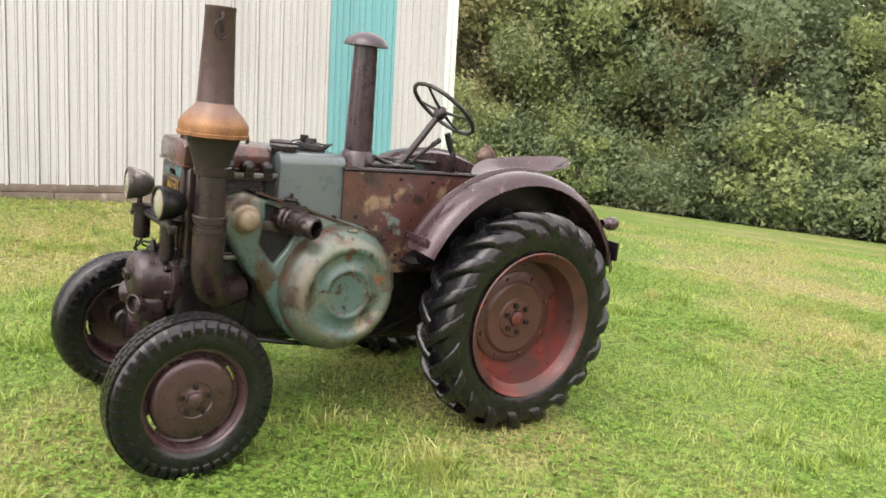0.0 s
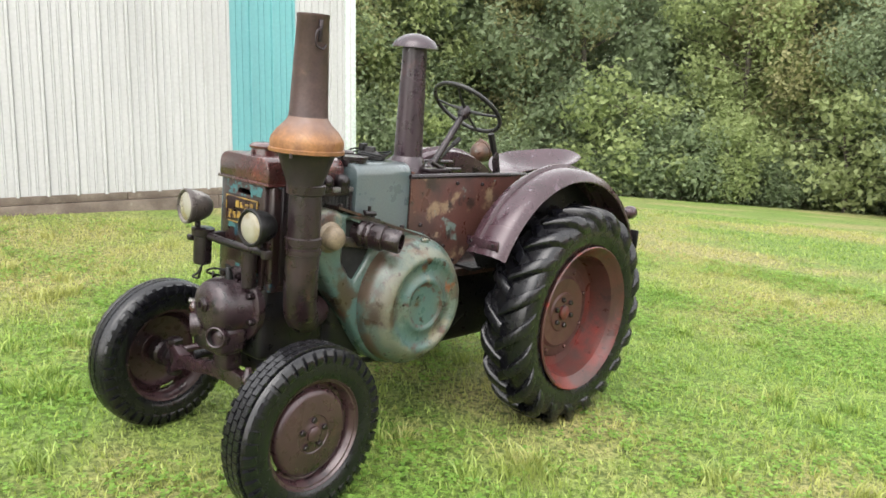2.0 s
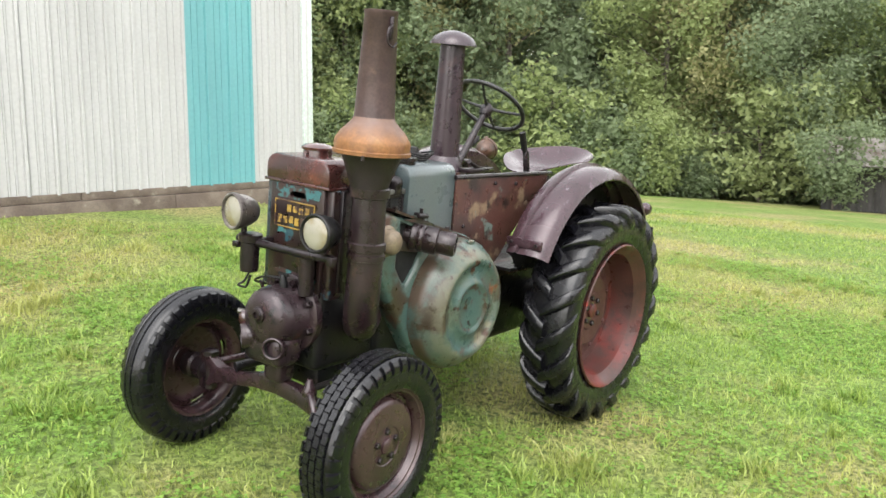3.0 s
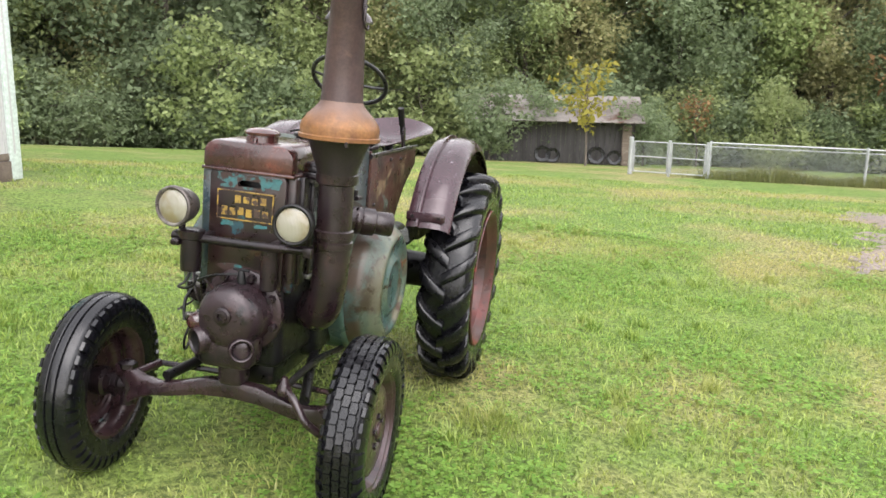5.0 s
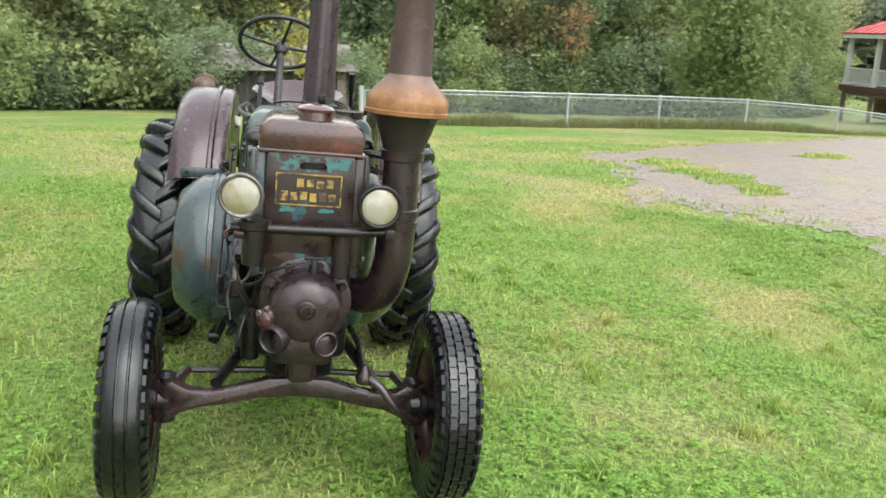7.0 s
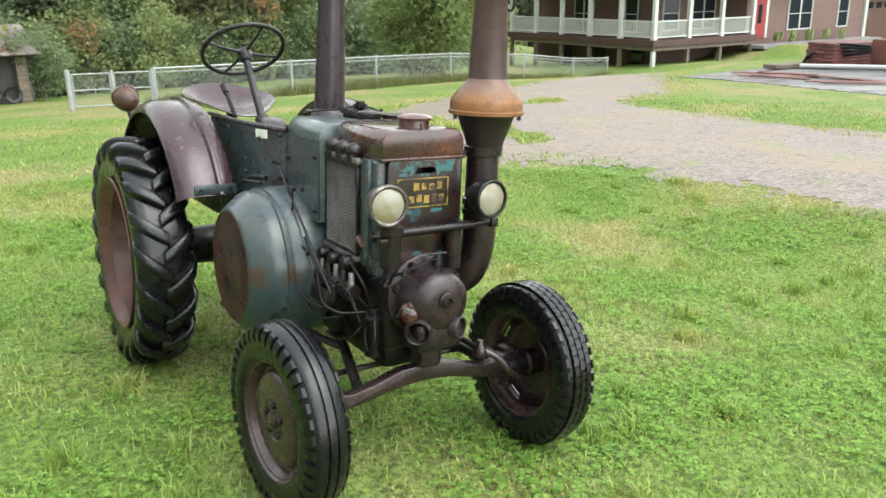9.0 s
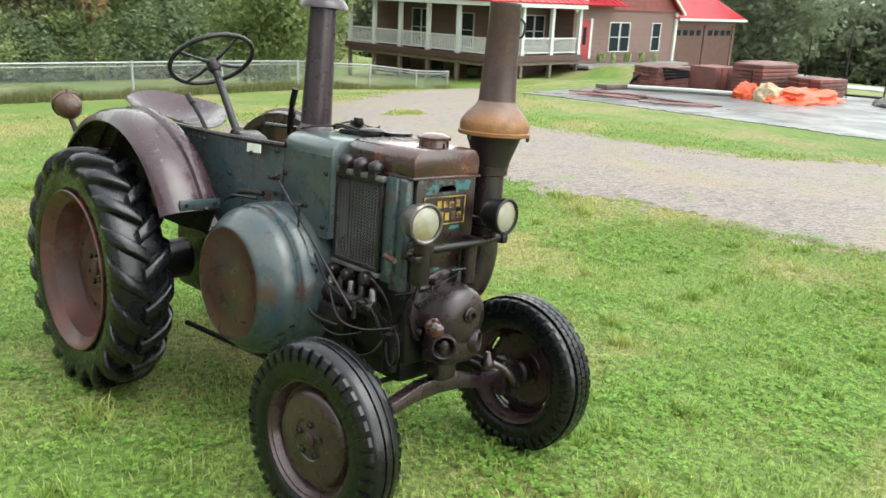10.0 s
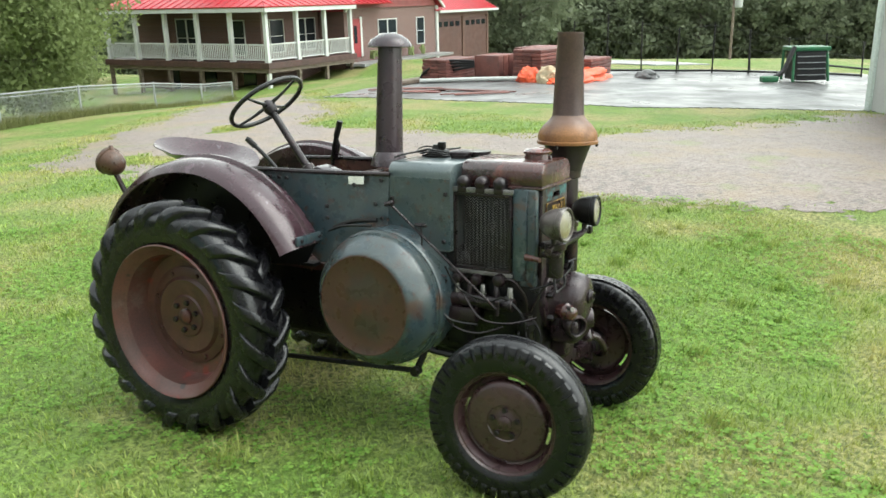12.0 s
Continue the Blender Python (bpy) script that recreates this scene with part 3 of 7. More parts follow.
def barn(name, origin, heading, length, height, depth, first, teal_panel, label, skirt=True):
    """A long shed: ribbed sheets on a timber skirt. The wall runs from the origin along heading; outside lies to the left of it."""
    m = Matrix.Translation(origin) @ Matrix.Rotation(heading, 4, "Z")
    root = thing(name, m, label, "barn")
    edges = [0.0, first] + [first + 0.915 * (k + 1) for k in range(int((length - first) / 0.915))]
    for k, (a, b) in enumerate(zip(edges, edges[1:])):
        bm = B()
        ribbed_sheet(bm, a, b - a, 0.002 * (k % 2), 0, height)
        part("wall_sheet", bm, M["metalteal"] if k == teal_panel else M["metalwhite"] if skirt else M["metalblue"], root, "turquoise ribbed sheet" if k == teal_panel else "", smooth=False)
    if skirt:
        for k in range(int(length / 3.0)):
            bm = B()
            box(bm, k * 3.0 + 0.1, k * 3.0 + 3.09, -0.05, 0.012 + 0.006 * (k % 3), -0.075, 0.012, 0.004)
            part("skirt_board", bm, M["plank"], root, "weathered brown skirt board")
            bm = B()
            box(bm, max(k * 3.0 - 1.0, 0.1), k * 3.0 + 1.99, -0.05, 0.035 + 0.008 * (k % 2), -0.45, -0.08, 0.006)
            part("base_board", bm, M["plank"], root, "pale worn base board")
    bm = B()
    box(bm, 0.01, length, -0.2, -0.02, -0.6, height)
    core = part("wall_core", bm, M["metalwhite"], root, smooth=False)
    for a, b, c, d in ((0.01, 0.2, -depth, -0.2), (length - 0.2, length, -depth, -0.2), (0.2, length - 0.2, -depth, 0.2 - depth)):
        bm = B()
        box(bm, a, b, c, d, -0.6, height)
        part("wall_side", bm, M["metalwhite"], root, smooth=False)
    bm = B()
    box(bm, -0.06, 0.10, -0.14, 0.028, -0.30, height, 0.006)
    part("corner_trim", bm, M["metalpale"], root, "pale green-white corner trim")
    for y0, z0, y1, z1 in ((0.3, height, -depth / 2, height + depth * 0.16), (-depth / 2, height + depth * 0.16, -depth - 0.3, height)):
        bm = B()
        f = bm.faces.new([bm.verts.new(v) for v in ((-0.3, y0, z0), (length + 0.3, y0, z0), (length + 0.3, y1, z1), (-0.3, y1, z1))])
        r = bmesh.ops.extrude_face_region(bm, geom=[f])
        bmesh.ops.translate(bm, verts=[v for v in r["geom"] if isinstance(v, bmesh.types.BMVert)], vec=(0, 0, 0.05))
        part("roof", bm, M["metalwhite"], root, smooth=False)
    return root


M["metalpale"] = surface("pale_green_trim", (0.60, 0.68, 0.64), (0.54, 0.62, 0.58), 1.1, (0.4, 0.75), (), (0.35, 0.55), 0, 26, 0.02)
M["metalblue"] = surface("pale_blue_white_sheet", (0.62, 0.68, 0.72), (0.55, 0.61, 0.66), 1.1, (0.4, 0.75), (), (0.35, 0.55), 0, 26, 0.02)
barn("barn", (0.0, 11.27, 0.815), math.atan2(-0.474, -0.881), 26, 4.6, 12, 0.86, 1, "white ribbed-metal barn with one turquoise panel and weathered skirt")
barn("barn", (8.375, -11.85, -0.40), math.atan2(-0.93, -0.36), 12, 4.6, 9, 0.9, -1, "pale ribbed-metal barn beside the concrete pad", False)

# ---- the tractor, x forward, y to its left, z up from the grass it stands on ----
TR = Matrix(((-0.81959, 0.56947, 0.06309, 0.0477), (-0.57242, -0.81859, -0.04737, 4.6856), (0.02467, -0.07494, 0.99688, 0.1035), (0, 0, 0, 1))) @ Matrix.Diagonal((1.0, 1.015, 1.013, 1.0))
tractor = thing("tractor", TR, "old rusty farm tractor in faded teal paint on wet lawn", "tractor")
YC = 0.06


def bolts(spots, axis, r, h, parent, material=None, name="bolt"):
    """Hexagon bolt heads, each an object of its own on one shared mesh."""
    bm = B()
    lathe(bm, (0, 0, 0), axis, [(r, 0), (r, h * 0.8), (r * 0.85, h), (0.0005, h)], 6)
    me = done(bm, name, material or M["iron"], False)
    for s in spots:
        ob = new(name, me)
        ob.location = s
        ob.parent = parent


def rear_tyre(bm, side):
    yc = 0.64 * side
    sec = [(-0.105, 0.385), (-0.122, 0.41), (-0.133, 0.46), (-0.134, 0.505), (-0.123, 0.540), (-0.103, 0.558), (-0.06, 0.566), (0, 0.568)]
    sec = sec + [(-a, r) for a, r in sec[-2::-1]]
    lathe(bm, (0, yc - 1, 0), (0, yc + 1, 0), [(r, 1 + a) for a, r in sec], 72)


def rear_lugs(wheel, side):
    """Broad rounded bars that rise from each shoulder to the middle; the middle of each chevron leads at the front."""
    yc = 0.64 * side
    n = 20
    line = [(0.131, 0.478, 0.95, 0.1), (0.132, 0.505, 0.95, 0.2), (0.127, 0.530, 0.7, 0.7), (0.114, 0.549, 0.4, 0.9), (0.097, 0.560, 0.2, 0.97), (0.073, 0.565, 0.1, 1.0), (0.045, 0.567, 0.0, 1.0), (0.015, 0.568, 0.0, 1.0), (-0.014, 0.568, 0.0, 1.0)]
    rise = [0.0, 0.012, 0.026, 0.036, 0.040, 0.041, 0.041, 0.041, 0.036]
    across = [(-1.25, -0.1), (-1.08, 0.55), (-0.92, 0.90), (-0.70, 1.0), (0.0, 1.02), (0.70, 1.0), (0.92, 0.90), (1.08, 0.55), (1.25, -0.1)]
    for half in (-1, 1):
        bm = B()
        rows = []
        for j, (a, r, na, nr) in enumerate(line):
            f = j / (len(line) - 1)
            lead = 0.31 * f ** 0.9
            wid = 0.070 - 0.016 * f
            ring = []
            for u, h in across:
                lift = rise[j] * h - (0.004 if h < 0 else 0)
                t, q = lead + wid * u, r + nr * lift
                ring.append(bm.verts.new((q * math.sin(t), yc + half * (a + na * lift), q * math.cos(t))))
            rows.append(ring)
        for p, q in zip(rows, rows[1:]):
            for i in range(len(across) - 1):
                bm.faces.new((p[i], p[i + 1], q[i + 1], q[i]))
        bm.faces.new(rows[0])
        bm.faces.new(rows[-1])
        me = done(bm, "tyre_lug", M["rubber"], True, 50)
        for k in range(n):
            ob = new("tyre_lug", me)
            ob.parent = wheel
            ob.matrix_local = Matrix.Rotation(2 * math.pi * (k + (0.5 if half > 0 else 0)) / n, 4, "Y")


def rear_wheel(side):
    s = side
    cy = 0.64 * s
    bm = B()
    q = -0.036 if s > 0 else -0.022
    prof = [(0.375, -0.13), (0.40, -0.135), (0.40, -0.12), (0.37, -0.10), (0.352, -0.095), (0.345, 0.05), (0.372, 0.085), (0.385, 0.10), (0.397, 0.118), (0.402, 0.13), (0.396, 0.136), (0.386, 0.13), (0.374, 0.112), (0.352, 0.09), (0.342, 0.082), (0.338, 0.06), (0.325, 0.02 + q), (0.318, -0.01 + q), (0.27, -0.014 + q), (0.235, -0.012 + q)]
    lathe(bm, (0, cy, 0), (0, cy + s, 0), prof, 64)
    wheel = part("rear_wheel", bm, M["redrim"] if s > 0 else M["dustrim"], tractor, "faded red rear wheel rim" if s > 0 else "dusty red-brown rear wheel rim")
    wheel.location = (0.0, 0, 0.602)
    bm = B()
    rear_tyre(bm, side)
    part("tyre", bm, M["rubber"], wheel, "black rear tractor tyre with deep chevron lugs")
    rear_lugs(wheel, side)
    bm = B()
    lathe(bm, (0, cy + s * q, 0), (0, cy + s, 0), [(0.258, -0.014), (0.258, -0.004), (0.252, 0.0), (0.208, 0.002), (0.200, 0.010), (0.190, 0.017), (0.14, 0.012), (0.112, 0.012), (0.104, 0.020), (0.045, 0.022)], 64)
    part("wheel_disc", bm, M["disc"], wheel, "dusty brown dished disc")
    bm = B()
    lathe(bm, (0, cy + s * q, 0), (0, cy + s, 0), [(0.042, 0.020), (0.040, 0.034), (0.03, 0.041), (0.0005, 0.043)], 24)
    part("hub_cap", bm, M["redrim"], wheel, "small worn red hub cap")
    bolts([(0.075 * math.sin(a), cy + s * (0.020 + q), 0.075 * math.cos(a)) for a in [k * math.pi / 3 + 0.2 for k in range(6)]], (0, s, 0), 0.015, 0.018, wheel, M["iron"], "wheel_nut")
    bolts([(0.230 * math.sin(a), cy + s * q, 0.230 * math.cos(a)) for a in [k * math.pi / 4 + 0.35 for k in range(8)]], (0, s, 0), 0.012, 0.012, wheel, M["disc"], "rim_bolt")
    bm = B()
    rod(bm, (0, 0.15 * s, 0), (0, cy + (q - 0.012) * s, 0), 0.11, 0.095, 24)
    part("axle_tube", bm, M["dark"], wheel)
    return wheel


rear_wheel(1), rear_wheel(-1)


def front_wheel(side, turn):
    s = side
    cy = 0.572 * s + 0.04
    cx = 1.793
    bm = B()
    prof = [(0.222, -0.065), (0.238, -0.07), (0.238, -0.06), (0.217, -0.045), (0.205, -0.02), (0.205, 0.012), (0.218, 0.038), (0.229, 0.054), (0.240, 0.063), (0.240, 0.070), (0.232, 0.070), (0.226, 0.060), (0.220, 0.058), (0.212, 0.042), (0.204, 0.030), (0.200, 0.018)]
    lathe(bm, (0, 0, 0), (0, s, 0), prof, 56)
    wheel = part("front_wheel", bm, M["fdisc"], tractor, "brown rusty front wheel rim")
    wheel.matrix_local = pose(cx, cy, 0.362, 0, 0, turn)
    bm = B()
    tread = [(-0.056, 0.350), (-0.049, 0.354), (-0.047, 0.350), (-0.044, 0.350), (0, 0.352)] if s > 0 else [(-0.064, 0.350), (-0.057, 0.360), (-0.046, 0.366), (-0.024, 0.371), (-0.021, 0.369), (-0.019, 0.362), (-0.015, 0.362), (-0.013, 0.370), (0, 0.372)]
    sec = [(-0.062, 0.228), (-0.074, 0.238), (-0.082, 0.268), (-0.081, 0.298), (-0.076, 0.322), (-0.068, 0.340)] + tread
    sec = sec + [(-a, r) for a, r in sec[-2::-1]]
    lathe(bm, (0, -1, 0), (0, 1, 0), [(r, 1 + a) for a, r in sec], 72)
    part("tyre", bm, M["rubber"], wheel, "black ribbed front tyre with notched shoulders")
    for half in (-1, 1):
        bm = B()
        ring = []
        for a, r in ((0.083, 0.302), (0.087, 0.318), (0.083, 0.338), (0.074, 0.353), (0.062, 0.358)):
            ring.append([bm.verts.new((r * math.sin(d), half * a, r * math.cos(d))) for d in (-0.048, 0.048)])
        low = [[bm.verts.new((v.co.x * 0.93, v.co.y * 0.86, v.co.z * 0.93)) for v in pr] for pr in ring]
        for p, q, lp, lq in zip(ring, ring[1:], low, low[1:]):
            bm.faces.new((p[0], p[1], q[1], q[0]))
            bm.faces.new((p[0], q[0], lq[0], lp[0]))
            bm.faces.new((p[1], q[1], lq[1], lp[1]))
        bm.faces.new((ring[0][0], ring[0][1], low[0][1], low[0][0]))
        bm.faces.new((ring[-1][0], ring[-1][1], low[-1][1], low[-1][0]))
        me = done(bm, "tread_block", M["rubber"], True, 30)
        for k in range(40):
            ob = new("tread_block", me)
            ob.parent = wheel
            ob.matrix_local = Matrix.Rotation(2 * math.pi * (k + 0.25 * half) / 40, 4, "Y")
    bm = B()
    vs = []
    for r, wd in ((0.350, 1.0), (0.3645, 0.985), (0.367, 0.93)):
        for d, a in ((-0.0588, -0.0155), (0.0, -0.0115), (0.0588, -0.0155), (0.0588, 0.0115), (0.0, 0.0155), (-0.0588, 0.0115)):
            vs.append(bm.verts.new((r * math.sin(d * wd), a * wd, r * math.cos(d * wd))))
    bm.faces.new(vs[12:])
    for k in (0, 6):
        for i in range(6):
            bm.faces.new((vs[k + i], vs[k + (i + 1) % 6], vs[k + 6 + (i + 1) % 6], vs[k + 6 + i]))
    me = done(bm, "tread_rib", M["rubber"], True, 30)
    for row in ((-0.032, 0.0, 0.032) if s > 0 else ()):
        for k in range(52):
            ob = new("tread_rib", me)
            ob.parent = wheel
            ob.matrix_local = Matrix.Translation((0, row, 0)) @ Matrix.Rotation(2 * math.pi * (k + (0.5 if row == 0 else 0)) / 52, 4, "Y")
    bm = B()
    lathe(bm, (0, 0, 0), (0, s, 0), [(0.180, 0.008), (0.187, 0.014), (0.187, 0.028), (0.183, 0.038), (0.174, 0.047), (0.160, 0.052), (0.082, 0.055), (0.078, 0.051), (0.045, 0.051), (0.040, 0.055), (0.035, 0.055)], 56)
    part("wheel_disc", bm, M["fdisc"], wheel, "domed brown disc with slots at its edge")
    for k in range(4):
        bm = B()
        lathe(bm, (0, 0, 0), (0, s, 0), [(0.206, 0.024), (0.186, 0.016), (0.186, 0.010), (0.206, 0.018)], 14, (90 * k + 20 + 20 * s, 90 * k + 86 + 20 * s))
        part("disc_tab", bm, M["fdisc"], wheel)
    bm = B()
    lathe(bm, (0, 0, 0), (0, s, 0), [(0.036, 0.05), (0.034, 0.064), (0.024, 0.07), (0.0005, 0.071)], 20)
    part("hub_cap", bm, M["fdisc"], wheel)
    bolts([(0.060 * math.sin(a), s * 0.050, 0.060 * math.cos(a)) for a in [k * math.pi * 2 / 5 for k in range(5)]], (0, s, 0), 0.013, 0.014, wheel, M["iron"], "wheel_nut")
    bm = B()
    lathe(bm, (0, 0, 0), (0, -s, 0), [(0.06, -0.03), (0.062, 0.02), (0.05, 0.03), (0.05, 0.06), (0.057, 0.065), (0.057, 0.085), (0.042, 0.09), (0.038, 0.125), (0.0005, 0.125)], 24)
    part("hub", bm, M["iron"], wheel, "greasy front hub")
    return wheel


front_wheel(1, 2), front_wheel(-1, 4)

# rear axle, gearbox and engine block
bm = B()
box(bm, -0.22, 0.75, YC - 0.17, YC + 0.17, 0.40, 0.84, 0.05, 3)
part("gearbox", bm, M["dark"], tractor, "oily dark gearbox")
bm = B()
box(bm, 0.70, 1.42, YC - 0.20, YC + 0.20, 0.46, 1.0, 0.06, 3)
box(bm, 1.38, 1.76, YC - 0.17, YC + 0.17, 0.52, 0.90, 0.04, 3)
box(bm, 1.05, 1.70, YC - 0.13, YC + 0.13, 0.42, 0.56, 0.03, 2)
part("engine_block", bm, M["dark"], tractor, "oily black engine block")

# front plate, radiator and header tank
bm = B()
box(bm, 1.36, 1.69, YC - 0.185, YC + 0.185, 0.86, 1.30, 0.012)
radiator = part("radiator", bm, M["dark"], tractor, "radiator body behind wire grilles")
bm = B()
crown = [(0.178, 1.306), (0.186, 1.32)] + [(0.128 + 0.058 * math.cos(t), 1.362 + 0.055 * math.sin(t)) for t in [math.pi / 2 * k / 7 for k in range(8)]]
slab(bm, [(YC + u, v) for u, v in crown] + [(YC - u, v) for u, v in crown[::-1]], 0, 1.345, 1.765, 0.014)
box(bm, 1.34, 1.768, YC - 0.190, YC + 0.192, 1.298, 1.311, 0.004)
part("header_tank", bm, M["header"], radiator, "red-brown radiator header tank")
bm = B()
lathe(bm, (1.66, YC + 0.01, 1.40), (1.66, YC + 0.01, 2), [(0.064, 0), (0.060, 0.042), (0.068, 0.044), (0.070, 0.054), (0.056, 0.064), (0.03, 0.07), (0.0005, 0.072)], 32)
rod(bm, (1.724, YC + 0.01, 1.435), (1.740, YC + 0.01, 1.37), 0.007, seg=8)
part("filler_cap", bm, M["header"], radiator, "round filler cap with a clip")
bm = B()
rounded = [(-0.145, 0.835), (0.15, 0.835), (0.16, 0.85), (0.16, 1.285), (0.15, 1.30), (-0.145, 1.30), (-0.155, 1.285), (-0.155, 0.85)]
slot_hi = [(-0.035, 1.245), (0.055, 1.245), (0.06, 1.257), (0.045, 1.27), (-0.025, 1.27), (-0.04, 1.257)]
slot_lo = [(-0.045, 0.885), (0.045, 0.885), (0.05, 0.897), (0.035, 0.915), (-0.035, 0.915), (-0.05, 0.897)]
slab(bm, [(u + YC, v) for u, v in rounded], 0, 1.735, 1.758, 0.004, [[(u + YC, v) for u, v in slot_hi], [(u + YC, v) for u, v in slot_lo]])
front = part("front_plate", bm, M["front"], tractor, "rusty front plate with flakes of turquoise paint")
bm = B()
slab(bm, [(YC - 0.12, 1.112), (YC + 0.115, 1.112), (YC + 0.115, 1.228), (YC - 0.12, 1.228)], 0, 1.758, 1.762, 0.0)
plate = part("maker_plate", bm, M["front"], front, "worn maker's plate with a yellow border and bars")
bars = [(-0.12, 0.115, 1.112, 1.117), (-0.12, 0.115, 1.223, 1.228), (-0.12, -0.115, 1.1175, 1.2225), (0.11, 0.115, 1.1175, 1.2225)]
bars += [(-0.045 + k * 0.035, -0.021 + k * 0.035, 1.178 + 0.004 * (k % 2), 1.210 - 0.003 * (k % 3)) for k in range(4)]
bars += [(-0.10 + k * 0.034, -0.076 + k * 0.034, 1.128 + 0.003 * (k % 3), 1.163 - 0.004 * (k % 2)) for k in range(6)]
for a, b, c, d in bars:
    bm = B()
    box(bm, 1.760, 1.7645, YC + a, YC + b, c, d)
    part("yellow_bar", bm, M["yellow"], plate, smooth=False)
for a, b, c, d in ((-0.135, 0.14, 1.236, 1.298), (-0.118, -0.07, 1.175, 1.224), (-0.12, 0.13, 0.862, 0.935), (-0.105, -0.05, 1.085, 1.108), (0.03, 0.09, 1.088, 1.104)):
    bm = B()
    pts = []
    for k in range(28):
        t = 2 * math.pi * k / 28
        rr = 1 + 0.22 * math.sin(3 * t + a * 40) + 0.14 * math.sin(7 * t + c * 9)
        sx, sz = abs(math.cos(t)) ** 0.5 * math.copysign(1, math.cos(t)), abs(math.sin(t)) ** 0.5 * math.copysign(1, math.sin(t))
        y, z = (a + b) / 2 + (b - a) / 2 * sx * min(rr, 1.1) * 0.95, (c + d) / 2 + (d - c) / 2 * sz * min(rr, 1.15) * 0.9
        pts.append((YC + y, z))
    hole = [(u + YC, v) for u, v in (slot_hi if c > 1.2 else slot_lo)] if b - a > 0.2 else None
    slab(bm, pts, 0, 1.757, 1.7598, 0.0, [hole] if hole else ())
    part("paint_flake", bm, M["turq"], front, "flaking turquoise paint")
for s in (-1, 1):
    bm = B()
    box(bm, 1.66, 1.742, YC + s * 0.175 - 0.022, YC + s * 0.175 + 0.022, 0.84, 1.30, 0.012, 3)
    part("side_column", bm, M["rteal"] if s < 0 else M["front"], radiator)


def grille(side):
    y = YC + (-0.212 if side < 0 else 0.212)
    bm = B()
    x0, x1, z0, z1 = 1.325, 1.63, 0.90, 1.275
    for a, b, c, d in ((x0, x1, z1 - 0.018, z1), (x0, x1, z0, z0 + 0.016), (x0, x0 + 0.012, z0, z1), (x1 - 0.012, x1, z0, z1)):
        box(bm, a, b, y - 0.012, y + 0.012, c, d, 0.002)
    fr = part("grille", bm, M["iron"], radiator, "wire-mesh radiator grille")
    for za, zb in ((z1 - 0.002, z1 + 0.02), (z0 - 0.018, z0 + 0.002)):
        bm = B()
        box(bm, x0 - 0.008, x1 + 0.006, y - 0.017, y + 0.017, za, zb, 0.004)
        part("grille_strip", bm, M["strip"], fr, "pale worn strip")
    bm = B()
    step, n = 0.0135, 29
    for k in range(26):
        zz = z0 + 0.02 + k * step
        pts = []
        for i in range(n):
            x = x0 + 0.008 + i * (x1 - x0 - 0.016) / (n - 1)
            pts.append((x, y + side * (0.004 + 0.003 * (i % 2)), zz + (0.0066 if i % 2 else -0.0066)))
        vs = [[bm.verts.new((px, py + side * o, pz + h)) for px, py, pz in pts] for o, h in ((0, -0.0015), (0.003, 0.0), (0, 0.0015))]
        for a, b in zip(vs, vs[1:]):
            for i in range(n - 1):
                bm.faces.new((a[i], a[i + 1], b[i + 1], b[i]))
    part("wire_mesh", bm, M["meshwire"], fr, "dull zigzag wire mesh", False)
    bm = B()
    box(bm, x1, 1.70, min(y, y - side * 0.03), max(y, y - side * 0.03), 0.87, 1.30, 0.006)
    part("side_panel", bm, M["rteal"] if side < 0 else M["iron"], radiator, "flat teal side panel" if side < 0 else "")
    bm = B()
    for k in range(3):
        cx = 1.375 + k * 0.095
        lathe(bm, (cx, y - side * 0.03, 1.318), (cx, y + side, 1.318), [(0.032, 0), (0.034, 0.03), (0.026, 0.05), (0.018, 0.056), (0.0005, 0.058)], 16)
        box(bm, cx - 0.024, cx + 0.024, min(y - side * 0.03, y + side * 0.022), max(y - side * 0.03, y + side * 0.022), 1.27, 1.32, 0.006)
    part("clamp", bm, M["iron"], radiator, "row of three rounded clamps")


grille(-1), grille(1)

# fuel tank over the engine
bm = B()
sec = []
for k in range(9):
    t = math.pi / 2 * k / 8
    sec.append((0.19 + 0.058 * math.cos(t), 1.345 + 0.055 * math.sin(t)))
half = [(0.248, 0.98)] + sec
out = [(YC + u, v) for u, v in half] + [(YC - u, v) for u, v in half[::-1]]
slab(bm, out, 0, 0.972, 1.325, 0.012)
tank = part("fuel_tank", bm, M["greyblue"], tractor, "grey-blue fuel tank hood")
bm = B()
lathe(bm, (1.235, YC + 0.03, 1.39), (1.235, YC + 0.03, 2), [(0.05, 0), (0.05, 0.026), (0.058, 0.028), (0.058, 0.042), (0.045, 0.05), (0.0005, 0.052)], 28)
part("tank_cap", bm, M["iron"], tank, "low round tank cap")
bm = B()
lathe(bm, (1.27, YC + 0.15, 1.38), (1.27, YC + 0.15, 2), [(0.062, 0), (0.062, 0.03), (0.07, 0.032), (0.07, 0.046), (0.0005, 0.05)], 28)
part("tank_cap", bm, M["iron"], tank, "wider flat tank cap")
bm = B()
lathe(bm, (1.09, YC + 0.06, 1.39), (1.09, YC + 0.06, 2), [(0.075, 0), (0.078, 0.018), (0.06, 0.024), (0.055, 0.04), (0.035, 0.05), (0.03, 0.07), (0.0005, 0.072)], 28)
